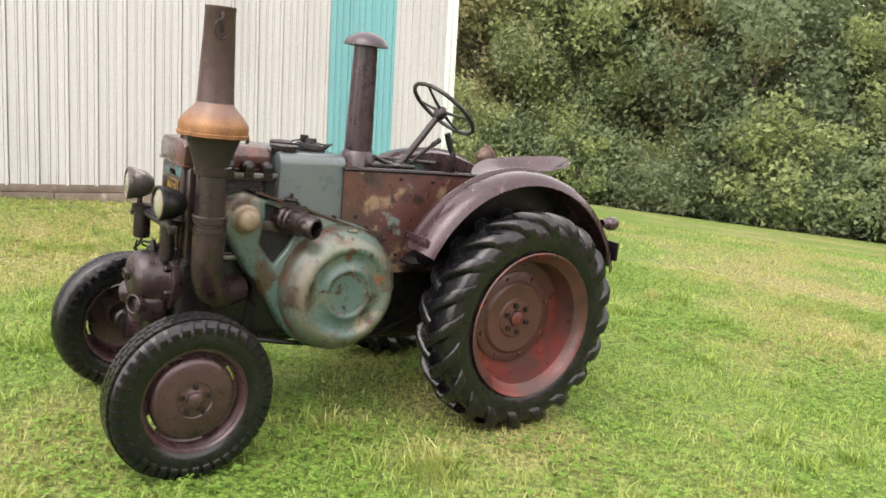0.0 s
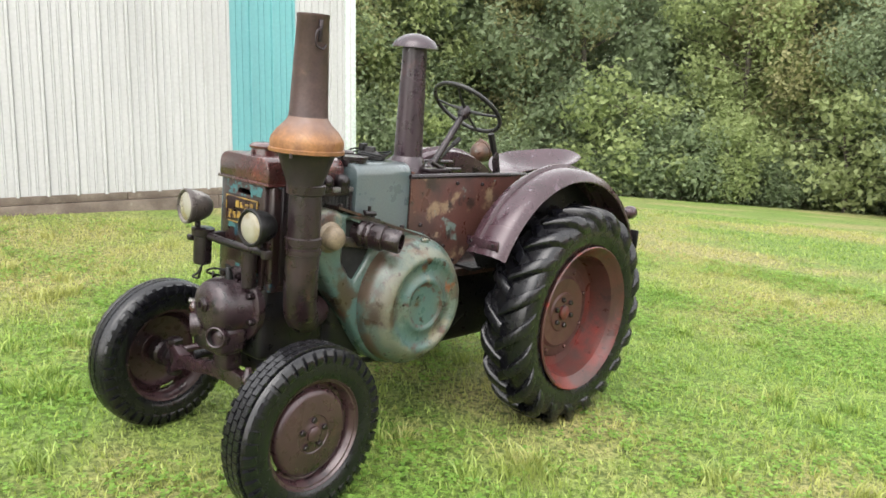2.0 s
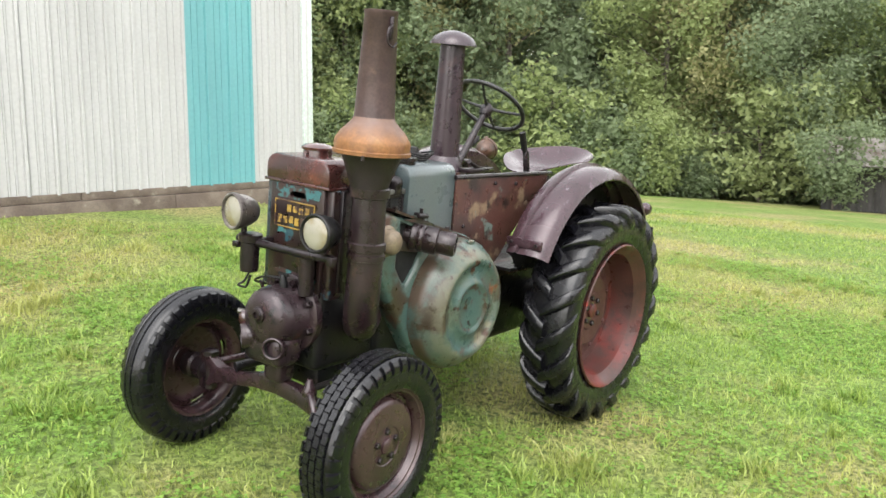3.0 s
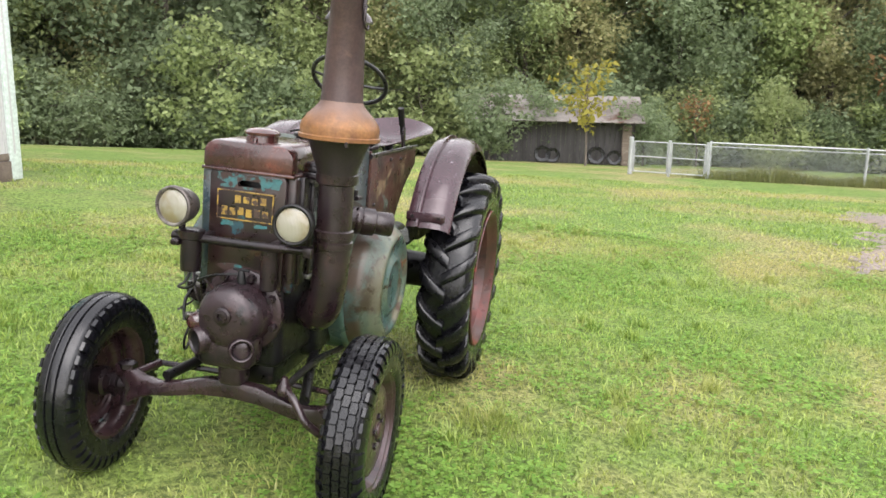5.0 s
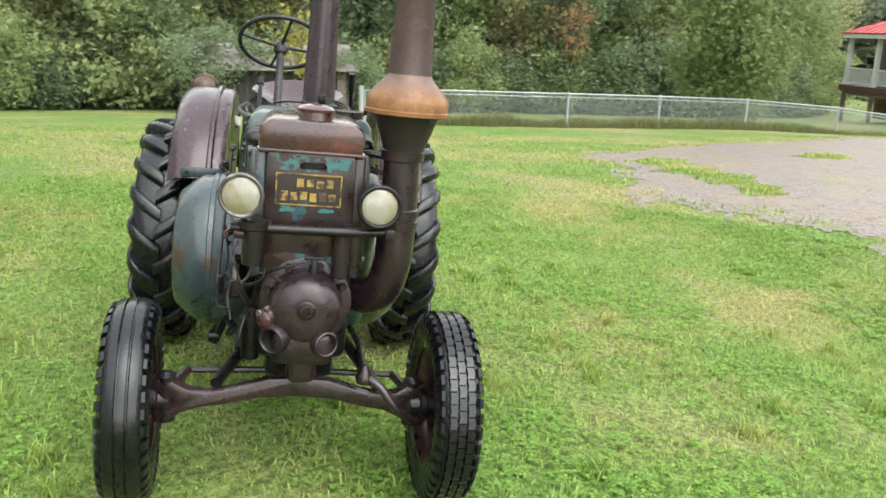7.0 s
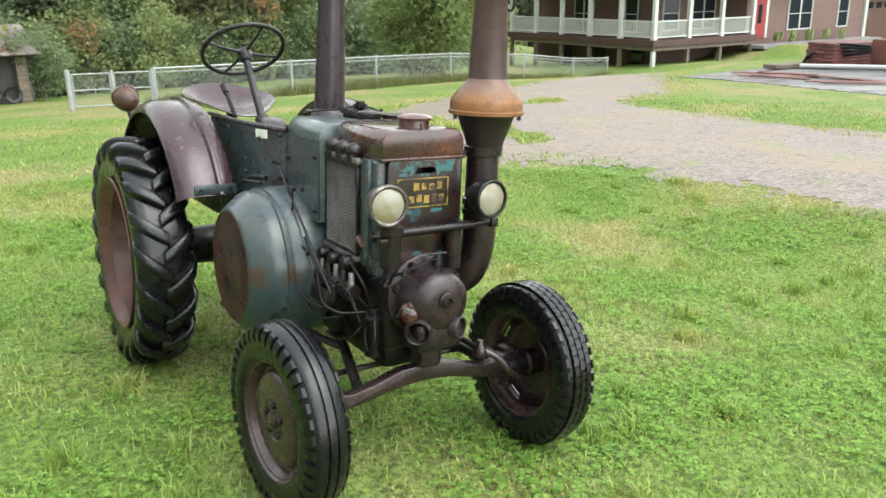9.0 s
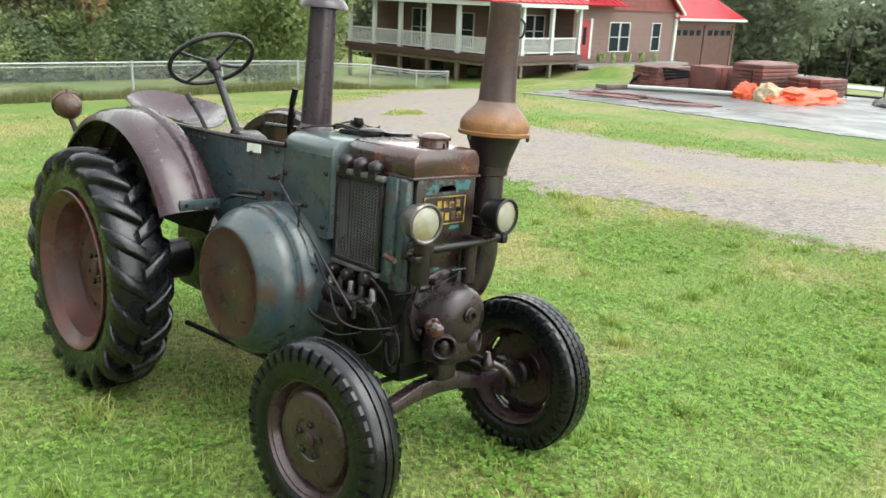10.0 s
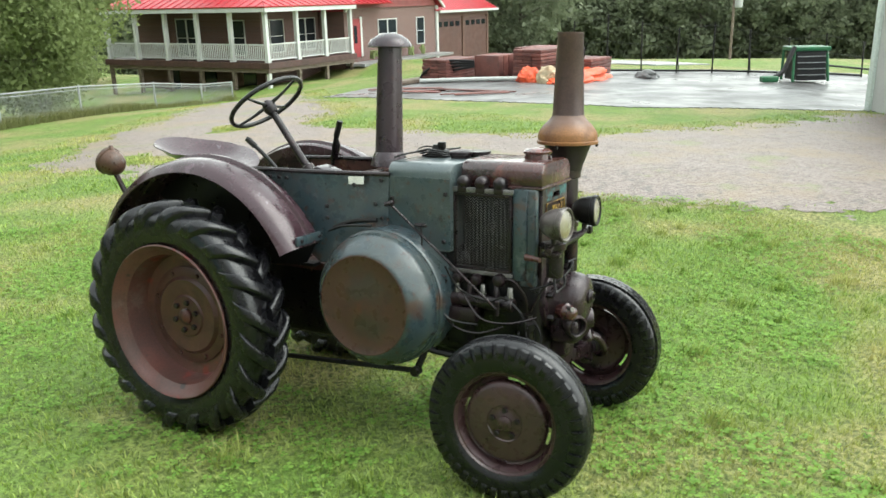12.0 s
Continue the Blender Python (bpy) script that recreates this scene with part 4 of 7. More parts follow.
for k in range(3):
    r = 0.07 + 0.012 * k
    tube(bm, [(1.09 + r * math.cos(t) * 1.25, YC + 0.06 + r * math.sin(t), 1.41 + 0.012 * k + 0.008 * math.sin(3 * t)) for t in np.linspace(0.3 * k, 5.6 + 0.3 * k, 12)], 0.0045, 6, 3)
tube(bm, [(1.04, YC + 0.02, 1.43), (1.0, YC - 0.1, 1.425), (0.96, YC - 0.16, 1.41)], 0.005, 6)
box(bm, 1.10, 1.135, YC + 0.03, YC + 0.06, 1.44, 1.475, 0.004)
part("breather", bm, M["dark"], tank, "breather cap wound with dark wire")
# the tank's two side skirts differ in colour
bm = B()
box(bm, 0.974, 1.323, YC - 0.2535, YC - 0.2495, 0.99, 1.33, 0.0)
part("side_skirt", bm, M["rteal"], tank, "grey-teal side of the tank")
bolts([(1.0, YC - 0.253, 1.22), (1.3, YC - 0.253, 1.26), (1.29, YC - 0.253, 1.03), (1.16, YC - 0.253, 1.10), (1.0, YC - 0.253, 1.02)], (0, -1, 0), 0.011, 0.012, tank)
bm = B()
rod(bm, (1.27, YC + 0.25, 1.185), (1.27, YC + 0.30, 1.185), 0.008, seg=8)
rod(bm, (1.31, YC + 0.30, 1.185), (1.245, YC + 0.30, 1.18), 0.011, seg=10)
rod(bm, (1.27, YC + 0.285, 1.17), (1.27, YC + 0.285, 1.215), 0.009, seg=8)
part("fuel_tap", bm, M["iron"], tank, "small brass fuel tap")

# driver's cowl, open on top
cowl_out = [(0.985, 1.335), (0.975, 1.06), (0.93, 1.055), (0.84, 1.0), (0.75, 0.93), (0.68, 0.875), (0.60, 0.875), (0.54, 0.92), (0.34, 1.12), (0.12, 1.24), (0.12, 1.335)]


def flare(x):
    """How far the right cowl panel turns in towards the tank."""
    return 0.072 * min(max((x - 0.78) / (0.98 - 0.78), 0), 1)


cowl = None
for s, y in ((1, 0.315), (-1, -0.268)):
    bm = B()
    slab(bm, cowl_out, 1, y - 0.004, y + 0.004)
    if s < 0:
        for v in bm.verts:
            v.co.y += flare(v.co.x)
    if s > 0:
        cowl = part("cowl", bm, M["maroon"], tractor, "rust-maroon cowl panel with bare tan patches")
    else:
        part("cowl_panel", bm, M["rteal"], cowl, "grey-teal cowl panel with a white sticker")
    bm = B()
    tube(bm, [(0.99, y + (flare(0.99) if s < 0 else 0), 1.338), (0.6, y + (flare(0.6) if s < 0 else 0), 1.338), (0.3, y + (flare(0.3) if s < 0 else 0), 1.336), (0.05, y * 0.96, 1.33)], 0.012, 8)
    part("cowl_rim", bm, M["iron"], cowl)
bm = B()
box(bm, 0.12, 0.98, -0.18, 0.311, 0.80, 0.84)
box(bm, 0.955, 0.972, -0.19, 0.311, 0.84, 1.36)
box(bm, 0.62, 0.70, -0.18, 0.30, 0.84, 1.30, 0.01)
part("cab_floor", bm, M["maroon"], cowl, "rusty floor and bulkhead inside the cowl")
bm = B()
box(bm, 0.795, 0.865, -0.2765 + flare(0.83), -0.2715 + flare(0.83), 1.288, 1.326)
for v in bm.verts:
    v.co.y += flare(v.co.x) - flare(0.83)
part("sticker", bm, M["label"], cowl, "blank white sticker")
bolts([(0.95, -0.272 + flare(0.95), 1.31), (0.92, -0.272 + flare(0.92), 1.19), (0.95, -0.272 + flare(0.95), 1.12), (0.30, -0.272 + flare(0.30), 1.30), (0.36, -0.272 + flare(0.36), 1.30), (0.41, -0.272 + flare(0.41), 1.298), (0.66, -0.272 + flare(0.66), 1.11), (0.66, -0.272 + flare(0.66), 1.17), (0.82, -0.272 + flare(0.82), 1.285)], (0, -1, 0), 0.011, 0.012, cowl)
bolts([(0.9, 0.319, 1.10), (0.72, 0.319, 0.98), (0.64, 0.319, 0.90), (0.45, 0.319, 1.29), (0.65, 0.319, 1.3)], (0, 1, 0), 0.010, 0.010, cowl)

# air intake pipe with mushroom cap
bm = B()
lathe(bm, (0.80, 0.10, 1.34), (0.815, 0.105, 1.97), [(0.10, 0), (0.088, 0.05), (0.074, 0.075)], 32)
intake = part("air_intake_pipe", bm, M["intake"], tractor, "tall brown air intake pipe with a mushroom cap")
bm = B()
lathe(bm, (0.80, 0.10, 1.41), (0.815, 0.105, 1.97), [(0.074, 0), (0.061, 0.545), (0.058, 0.545)], 32)
part("pipe", bm, M["intake"], intake)
bm = B()
lathe(bm, (0.814, 0.105, 1.945), (0.816, 0.105, 2.5), [(0.05, 0.005), (0.085, 0.006), (0.108, 0.0), (0.116, 0.002), (0.114, 0.014), (0.096, 0.04), (0.06, 0.062), (0.02, 0.072), (0.0005, 0.073)], 36)
part("rain_cap", bm, M["intake"], intake, "domed rain cap")

# exhaust stack
SX, SY = 1.69, 0.395
bm = B()
tube(bm, [(1.47, 0.235, 0.73), (1.53, 0.27, 0.725), (1.60, 0.32, 0.735), (1.655, 0.365, 0.79), (1.678, 0.39, 0.90), (1.68, 0.395, 1.06)], 0.072, 20, 6)
stack = part("exhaust_elbow", bm, M["pipe"], tractor, "big rusty exhaust stack with a flared spark arrestor")
bm = B()
lathe(bm, (1.68, SY, 1.04), (SX, SY, 2.0), [(0.070, 0.0), (0.078, 0.003), (0.078, 0.025), (0.072, 0.028), (0.072, 0.04), (0.079, 0.043), (0.079, 0.07), (0.070, 0.075), (0.068, 0.25), (0.08, 0.255), (0.082, 0.29), (0.076, 0.295)], 32)
part("pipe", bm, M["pipe"], stack, "lower pipe with clamped collars")
bm = B()
lathe(bm, (SX, SY, 1.33), (SX, SY, 2.0), [(0.076, 0.0), (0.08, 0.02), (0.118, 0.125), (0.13, 0.145), (0.128, 0.15)], 36)
part("cone", bm, M["cone"], stack, "sooty funnel under the bell")
bm = B()
lathe(bm, (SX, SY, 1.462), (SX, SY, 2.0), [(0.12, 0.004), (0.148, 0.0), (0.155, 0.003), (0.156, 0.016), (0.15, 0.02), (0.151, 0.045), (0.146, 0.062), (0.125, 0.092), (0.098, 0.118), (0.083, 0.137), (0.079, 0.15)], 44)
part("bell", bm, M["bell"], stack, "ochre-rusted flared bell")
bm = B()
lathe(bm, (SX, SY, 1.605), (SX + 0.004, SY, 2.3), [(0.081, 0), (0.079, 0.02), (0.064, 0.385), (0.066, 0.388), (0.066, 0.402), (0.061, 0.402), (0.060, 0.2)], 36)
part("chimney", bm, M["stack"], stack, "tapering brown upper stack")
bm = B()
box(bm, SX + 0.01, SX + 0.025, SY + 0.062, SY + 0.076, 1.90, 1.985, 0.003)
tube(bm, [(SX + 0.018, SY + 0.075, 1.955), (SX + 0.045, SY + 0.08, 1.935), (SX + 0.045, SY + 0.08, 1.89), (SX + 0.018, SY + 0.085, 1.875), (SX - 0.005, SY + 0.08, 1.89)], 0.005, 6)
part("latch", bm, M["iron"], stack, "wire latch near the top")
bm = B()
tube(bm, [(1.67, SY - 0.06, 1.30), (1.66, 0.28, 1.305), (1.64, 0.24, 1.30)], 0.014, 8)
part("stay", bm, M["iron"], stack)
bolts([(SX + 0.15 * math.cos(a), SY + 0.15 * math.sin(a), 1.447) for a in (0.5, 2.6, 4.7)], (0, 0, 1), 0.008, 0.02, stack)

# left flywheel cover and drive guard
FX, FZ = 0.985, 0.742
bm = B()
lathe(bm, (FX, 0.18, FZ), (FX, 1.0, FZ), [(0.27, 0.116), (0.306, 0.118), (0.316, 0.123), (0.319, 0.135), (0.317, 0.150), (0.315, 0.198), (0.311, 0.214), (0.300, 0.232), (0.276, 0.262), (0.258, 0.284), (0.243, 0.297), (0.230, 0.302), (0.216, 0.301), (0.205, 0.294), (0.196, 0.288), (0.170, 0.285), (0.146, 0.288), (0.134, 0.297), (0.124, 0.302), (0.113, 0.301), (0.105, 0.295), (0.098, 0.293), (0.0005, 0.296)], 72)
def flycover_material():
    """Teal paint worn to cream on the sloping shoulder, with rust in the ring round the boss."""
    m = M["teal"].copy()
    m.name = "worn_flywheel_cover_paint"
    n, l = m.node_tree.nodes, m.node_tree.links
    p = n["Principled BSDF"]
    co = n.new("ShaderNodeTexCoord").outputs["Object"]
    flat = n.new("ShaderNodeVectorMath")
    flat.operation = "MULTIPLY_ADD"
    flat.inputs[1].default_value, flat.inputs[2].default_value = (1, 0, 1), (-FX, 0, -FZ)
    l.new(co, flat.inputs[0])
    ln = n.new("ShaderNodeVectorMath")
    ln.operation = "LENGTH"
    l.new(flat.outputs[0], ln.inputs[0])
    add = n.new("ShaderNodeMath")
    add.operation = "MULTIPLY_ADD"
    l.new(noise_node(n, l, co, 8, 6, 0.65), add.inputs[0])
    add.inputs[1].default_value = 0.12
    l.new(ln.outputs["Value"], add.inputs[2])
    r = add.outputs[0]
    col = p.inputs["Base Color"].links[0].from_socket
    up, down = ramp(n, l, r, 0.285, 0.30), ramp(n, l, r, 0.325, 0.35, 1.0, 0.0)
    band = n.new("ShaderNodeMath")
    band.operation = "MULTIPLY"
    l.new(up, band.inputs[0])
    l.new(down, band.inputs[1])
    thin = n.new("ShaderNodeMath")
    thin.operation = "MULTIPLY"
    l.new(band.outputs[0], thin.inputs[0])
    l.new(ramp(n, l, noise_node(n, l, co, 5, 6, 0.65), 0.36, 0.52), thin.inputs[1])
    col = mix(n, l, ramp(n, l, thin.outputs[0], 0.0, 1.0, 0.0, 0.55), col, (0.165, 0.160, 0.115))
    ring = n.new("ShaderNodeMath")
    ring.operation = "COMPARE"
    l.new(r, ring.inputs[0])
    ring.inputs[1].default_value, ring.inputs[2].default_value = 0.168, 0.007
    chip = n.new("ShaderNodeMath")
    chip.operation = "MULTIPLY"
    l.new(ring.outputs[0], chip.inputs[0])
    l.new(ramp(n, l, noise_node(n, l, co, 14, 5, 0.6), 0.50, 0.58), chip.inputs[1])
    col = mix(n, l, chip.outputs[0], col, (0.045, 0.028, 0.02))
    wall = n.new("ShaderNodeMath")
    wall.operation = "MULTIPLY"
    l.new(ramp(n, l, ln.outputs["Value"], 0.296, 0.312), wall.inputs[0])
    l.new(ramp(n, l, noise_node(n, l, co, 7, 6, 0.65), 0.40, 0.54, 0.15, 0.9), wall.inputs[1])
    col = mix(n, l, wall.outputs[0], col, (0.070, 0.042, 0.027))
    streak = ramp(n, l, noise_node(n, l, co, 4.5, 7, 0.7, (1, 1, 0.6)), 0.54, 0.66, 0.0, 0.8)
    col = mix(n, l, streak, col, (0.060, 0.042, 0.026))
    mark = n.new("ShaderNodeVectorMath")
    mark.operation = "DISTANCE"
    l.new(co, mark.inputs[0])
    mark.inputs[1].default_value = (FX - 0.165, 0.485, FZ + 0.07)
    smear = n.new("ShaderNodeMath")
    smear.operation = "MULTIPLY_ADD"
    l.new(noise_node(n, l, co, 34, 6, 0.75, (1, 1, 0.35)), smear.inputs[0])
    smear.inputs[1].default_value = 0.13
    l.new(mark.outputs["Value"], smear.inputs[2])
    col = mix(n, l, ramp(n, l, smear.outputs[0], 0.080, 0.100, 1.0, 0.0), col, (0.16, 0.060, 0.030))
    spots = ramp(n, l, noise_node(n, l, co, 26, 3, 0.5), 0.65, 0.69)
    col = mix(n, l, spots, col, (0.045, 0.028, 0.022))
    l.new(col, p.inputs["Base Color"])
    return m


M["flycover"] = flycover_material()
fly = part("flywheel_cover", bm, M["flycover"], tractor, "round flywheel cover in worn teal and cream paint")
bm = B()
lathe(bm, (FX, 0.18, FZ), (FX, 1.0, FZ), [(0.20, 0), (0.316, 0.004), (0.322, 0.02), (0.322, 0.085), (0.312, 0.092), (0.302, 0.10), (0.300, 0.117), (0.27, 0.119)], 72)
part("flywheel_rim", bm, M["flyrim"], fly, "rust-brown flywheel rim behind the cover")
bm = B()
box(bm, FX - 0.055, FX - 0.005, 0.385, 0.42, FZ + 0.285, FZ + 0.312, 0.008, 3)
part("lug", bm, M["teal"], fly)
K0, KZ, KR, GR = 1.487, 1.084, 0.122, 0.334


def convex(ring, cx, cz, n):
    """The distances from a point to a closed outline round it, at n even angles."""
    out = []
    for k in range(n):
        t = 2 * math.pi * k / n
        dx, dz = math.cos(t), math.sin(t)
        best = 0.0
        for (x0, z0), (x1, z1) in zip(ring, ring[1:] + ring[:1]):
            ex, ez = x1 - x0, z1 - z0
            det = ex * dz - ez * dx
            if abs(det) < 1e-12:
                continue
            u = (dx * (z0 - cz) - dz * (x0 - cx)) / det
            r = (ex * (z0 - cz) - ez * (x0 - cx)) / det
            if -1e-6 <= u <= 1 + 1e-6 and r > 0:
                best = max(best, r)
        out.append(best)
    return out


def drive_guard():
    """A pressed shell round the gear case: two arms that meet at the knob, open between them."""
    outline = []
    ang = math.atan2(KZ - FZ, K0 - FX)
    off = math.acos((GR - KR) / math.hypot(K0 - FX, KZ - FZ))
    for k in range(25):
        t = ang - off + 2 * off * k / 24
        outline.append((K0 + KR * math.cos(t), KZ + KR * math.sin(t)))
    for k in range(41):
        t = ang + off + (2 * math.pi - 2 * off) * k / 40
        outline.append((FX + GR * math.cos(t), FZ + GR * math.sin(t)))
    hole = [(1.392, 1.150), (1.30, 1.148), (1.195, 1.125), (1.185, 1.05), (1.235, 1.005), (1.262, 0.955), (1.325, 0.872), (1.348, 0.885), (1.402, 0.965), (1.398, 1.05), (1.385, 1.09)]
    cx, cz, n = 1.31, 1.03, 160
    far, near = convex(outline, cx, cz, n), convex(hole, cx, cz, n)
    bm = B()
    rings = []
    for base, grow, add, y in ((far, 1.0, 0.0, 0.19), (far, 1.0, 0.0, 0.305), (far, 1.0, -0.005, 0.320), (far, 1.0, -0.016, 0.331), (far, 1.0, -0.032, 0.336), (near, 1.0, 0.022, 0.336), (near, 1.0, 0.010, 0.332), (near, 1.0, 0.001, 0.320), (near, 1.0, 0.0, 0.20)):
        rings.append([bm.verts.new((cx + (base[k] * grow + add) * math.cos(2 * math.pi * k / n), y, cz + (base[k] * grow + add) * math.sin(2 * math.pi * k / n))) for k in range(n)])
    for p, q in zip(rings, rings[1:]):
        for k in range(n):
            bm.faces.new((p[k], p[(k + 1) % n], q[(k + 1) % n], q[k]))
    g = part("drive_guard", bm, M["teal"], tractor, "teal triangular gear guard, open between its arms")
    # Black sheet fills the opening; the shade inside the guard is painted on it.
    bm = B()
    slab(bm, [(1.42, 1.16), (1.17, 1.145), (1.16, 1.02), (1.24, 0.93), (1.33, 0.85), (1.42, 0.95)], 1, 0.19, 0.314)
    part("recess", bm, M["holeshade"], g, "flat sheet painted black for the shade inside the guard")
    bm = B()
    slab(bm, [(1.425, 1.085), (1.41, 1.035), (1.33, 1.022), (1.25, 1.010), (1.18, 1.03), (1.18, 1.068), (1.30, 1.062)], 1, 0.23, 0.328, 0.006)
    part("web", bm, M["flyrim"], g, "rust-stained web behind the shaft stub")
    bm = B()
    lathe(bm, (K0, 0.32, KZ), (K0, 1, KZ), [(0.070, 0), (0.070, 0.018), (0.062, 0.024), (0.056, 0.028), (0.054, 0.056), (0.044, 0.070), (0.02, 0.077), (0.0005, 0.078)], 28)
    part("guard_knob", bm, M["knob"], g, "blunt cream-coloured end cap")
    bm = B()
    edge = [(1.45, 1.212), (1.30, 1.168), (1.15, 1.122), (0.99, 1.072), (0.90, 1.045), (0.80, 1.012)]
    slab(bm, [(x, z - 0.004) for x, z in edge] + [(x, z + 0.008) for x, z in edge[::-1]], 1, 0.20, 0.343)
    slab(bm, [(1.392, 1.172), (1.19, 1.118), (1.195, 1.145), (1.30, 1.166)], 1, 0.337, 0.347)
    part("guard_flange", bm, M["flyrim"], g, "rusty flange along the top of the guard")
    bolts([(x, 0.315, z + 0.006) for x, z in ((1.42, 1.203), (1.22, 1.143), (1.02, 1.082), (0.88, 1.038))], (0, 0, 1), 0.012, 0.018, g)
    return g


guard = drive_guard()
bm = B()
lathe(bm, (1.315, 0.285, 1.092), (1.195, 0.52, 1.068), [(0.05, 0), (0.05, 0.04), (0.062, 0.045), (0.062, 0.065), (0.058, 0.07), (0.062, 0.08), (0.062, 0.095), (0.058, 0.10), (0.062, 0.11), (0.06, 0.16), (0.05, 0.165), (0.052, 0.18), (0.054, 0.235), (0.048, 0.243), (0.038, 0.243), (0.036, 0.17), (0.0005, 0.17)], 28)
part("shaft_stub", bm, M["pipe"], guard, "ribbed open shaft stub")

# right flywheel drum
bm = B()
lathe(bm, (FX + 0.015, -0.06, FZ + 0.005), (FX + 0.015, -1.0, FZ + 0.005), [(0.30, 0), (0.338, 0.01), (0.342, 0.05), (0.342, 0.24), (0.334, 0.25), (0.337, 0.252), (0.337, 0.27), (0.328, 0.275), (0.327, 0.315), (0.318, 0.335), (0.296, 0.365), (0.262, 0.405), (0.25, 0.415), (0.242, 0.417), (0.238, 0.413), (0.13, 0.423), (0.0005, 0.425)], 72)
drum = part("flywheel_drum", bm, M["rteal"], tractor, "large grey-teal flywheel drum with a dished brown face")
bm = B()
lathe(bm, (FX + 0.015, -0.06, FZ + 0.005), (FX + 0.015, -1.0, FZ + 0.005), [(0.246, 0.417), (0.24, 0.4185), (0.236, 0.416), (0.13, 0.426), (0.0005, 0.4285)], 64)
part("drum_face", bm, M["drumface"], drum, "brown rust-stained face")
bm = B()
tube(bm, [(1.32, -0.34, 0.62), (1.20, -0.38, 0.58), (1.10, -0.42, 0.565)], 0.006, 6)
part("cable", bm, M["dark"], drum, "dark cable by the drum")
bm = B()
tube(bm, [(0.72, -0.30, 1.07), (0.85, -0.31, 1.115), (0.97, -0.29, 1.125)], 0.012, 8)
part("hose", bm, M["dark"], drum, "dark hose lying over the drum")
bm = B()
tube(bm, [(0.70, -0.32, 1.055), (0.80, -0.33, 1.09), (0.95, -0.31, 1.10)], 0.007, 6)
part("hose", bm, M["dark"], drum, "dark hose lying over the drum")

# hot-bulb head at the front
bm = B()
lathe(bm, (1.74, YC + 0.01, 0.755), (2.5, YC + 0.01, 0.755), [(0.165, 0), (0.168, 0.01), (0.168, 0.035), (0.16, 0.04), (0.135, 0.043), (0.13, 0.05), (0.13, 0.12), (0.122, 0.16), (0.105, 0.185), (0.07, 0.198), (0.05, 0.2), (0.0005, 0.2)], 44)
head = part("cylinder_head", bm, M["head"], tractor, "bulbous brown cast-iron cylinder head")
bm = B()
lathe(bm, (1.935, YC + 0.01, 0.775), (2.5, YC + 0.01, 0.79), [(0.034, 0), (0.034, 0.014), (0.026, 0.018), (0.024, 0.026), (0.014, 0.027), (0.012, 0.015), (0.0005, 0.015)], 20)
part("plug", bm, M["iron"], head, "round plug")
bm = B()
box(bm, 1.775, 1.925, YC - 0.105, YC + 0.115, 0.555, 0.69, 0.035, 3)
box(bm, 1.76, 1.86, YC - 0.05, YC + 0.06, 0.46, 0.60, 0.03, 3)
part("lower_casting", bm, M["head"], head, "lower casting over the axle pivot")
bm = B()
lathe(bm, (1.86, YC + 0.05, 0.642), (2.06, YC + 0.16, 0.652), [(0.05, 0), (0.05, 0.072), (0.047, 0.082), (0.042, 0.085), (0.037, 0.082), (0.034, 0.01)], 24)
port = part("port", bm, M["head"], head, "open round port")
# Inner wall coloured black to stand for the shade in the port.
bm = B()
lathe(bm, (1.86, YC + 0.05, 0.642), (2.06, YC + 0.16, 0.652), [(0.035, 0.08), (0.034, 0.022), (0.0005, 0.02)], 24)
part("bore", bm, M["holeshade"], port, "bore of the port, painted black for shade")
bm = B()
lathe(bm, (1.86, YC - 0.06, 0.66), (2.0, YC - 0.16, 0.645), [(0.055, 0), (0.055, 0.075), (0.051, 0.085), (0.046, 0.086), (0.041, 0.08), (0.038, 0.01)], 24)
elbow = part("pump_elbow", bm, M["head"], head, "round open elbow")
# Same black lining, shade painted into the elbow's opening.
bm = B()
lathe(bm, (1.86, YC - 0.06, 0.66), (2.0, YC - 0.16, 0.645), [(0.039, 0.078), (0.037, 0.016), (0.0005, 0.014)], 24)
part("bore", bm, M["holeshade"], elbow, "bore of the elbow, painted black for shade")
bm = B()
lathe(bm, (1.84, YC - 0.085, 0.725), (1.92, YC - 0.145, 0.722), [(0.045, 0), (0.045, 0.05), (0.036, 0.06), (0.032, 0.085), (0.02, 0.095), (0.0005, 0.096)], 10)
part("union_nut", bm, M["header"], elbow, "rust-red union nut")
bm = B()
rod(bm, (1.885, YC - 0.13, 0.745), (1.915, YC - 0.155, 0.75), 0.012, seg=8)
part("bright_nut", bm, M["chrome"], head, "bright nut")
bolts([(1.783, YC + 0.01 + 0.148 * math.sin(a), 0.755 + 0.148 * math.cos(a)) for a in [k * math.pi / 4 + 0.3 for k in range(8)]], (1, 0, 0), 0.016, 0.03, head)
bm = B()
rod(bm, (1.83, YC + 0.03, 0.87), (1.84, YC + 0.03, 0.935), 0.02, 0.012, 10)
rod(bm, (1.83, YC - 0.005, 0.935), (1.845, YC + 0.065, 0.938), 0.006, seg=6)
tube(bm, [(1.84, YC + 0.03, 0.92), (1.86, YC - 0.06, 0.91), (1.83, YC - 0.15, 0.87), (1.72, YC - 0.2, 0.83)], 0.005, 6)
part("drip_cock", bm, M["dark"], head, "small cock with a thin pipe")

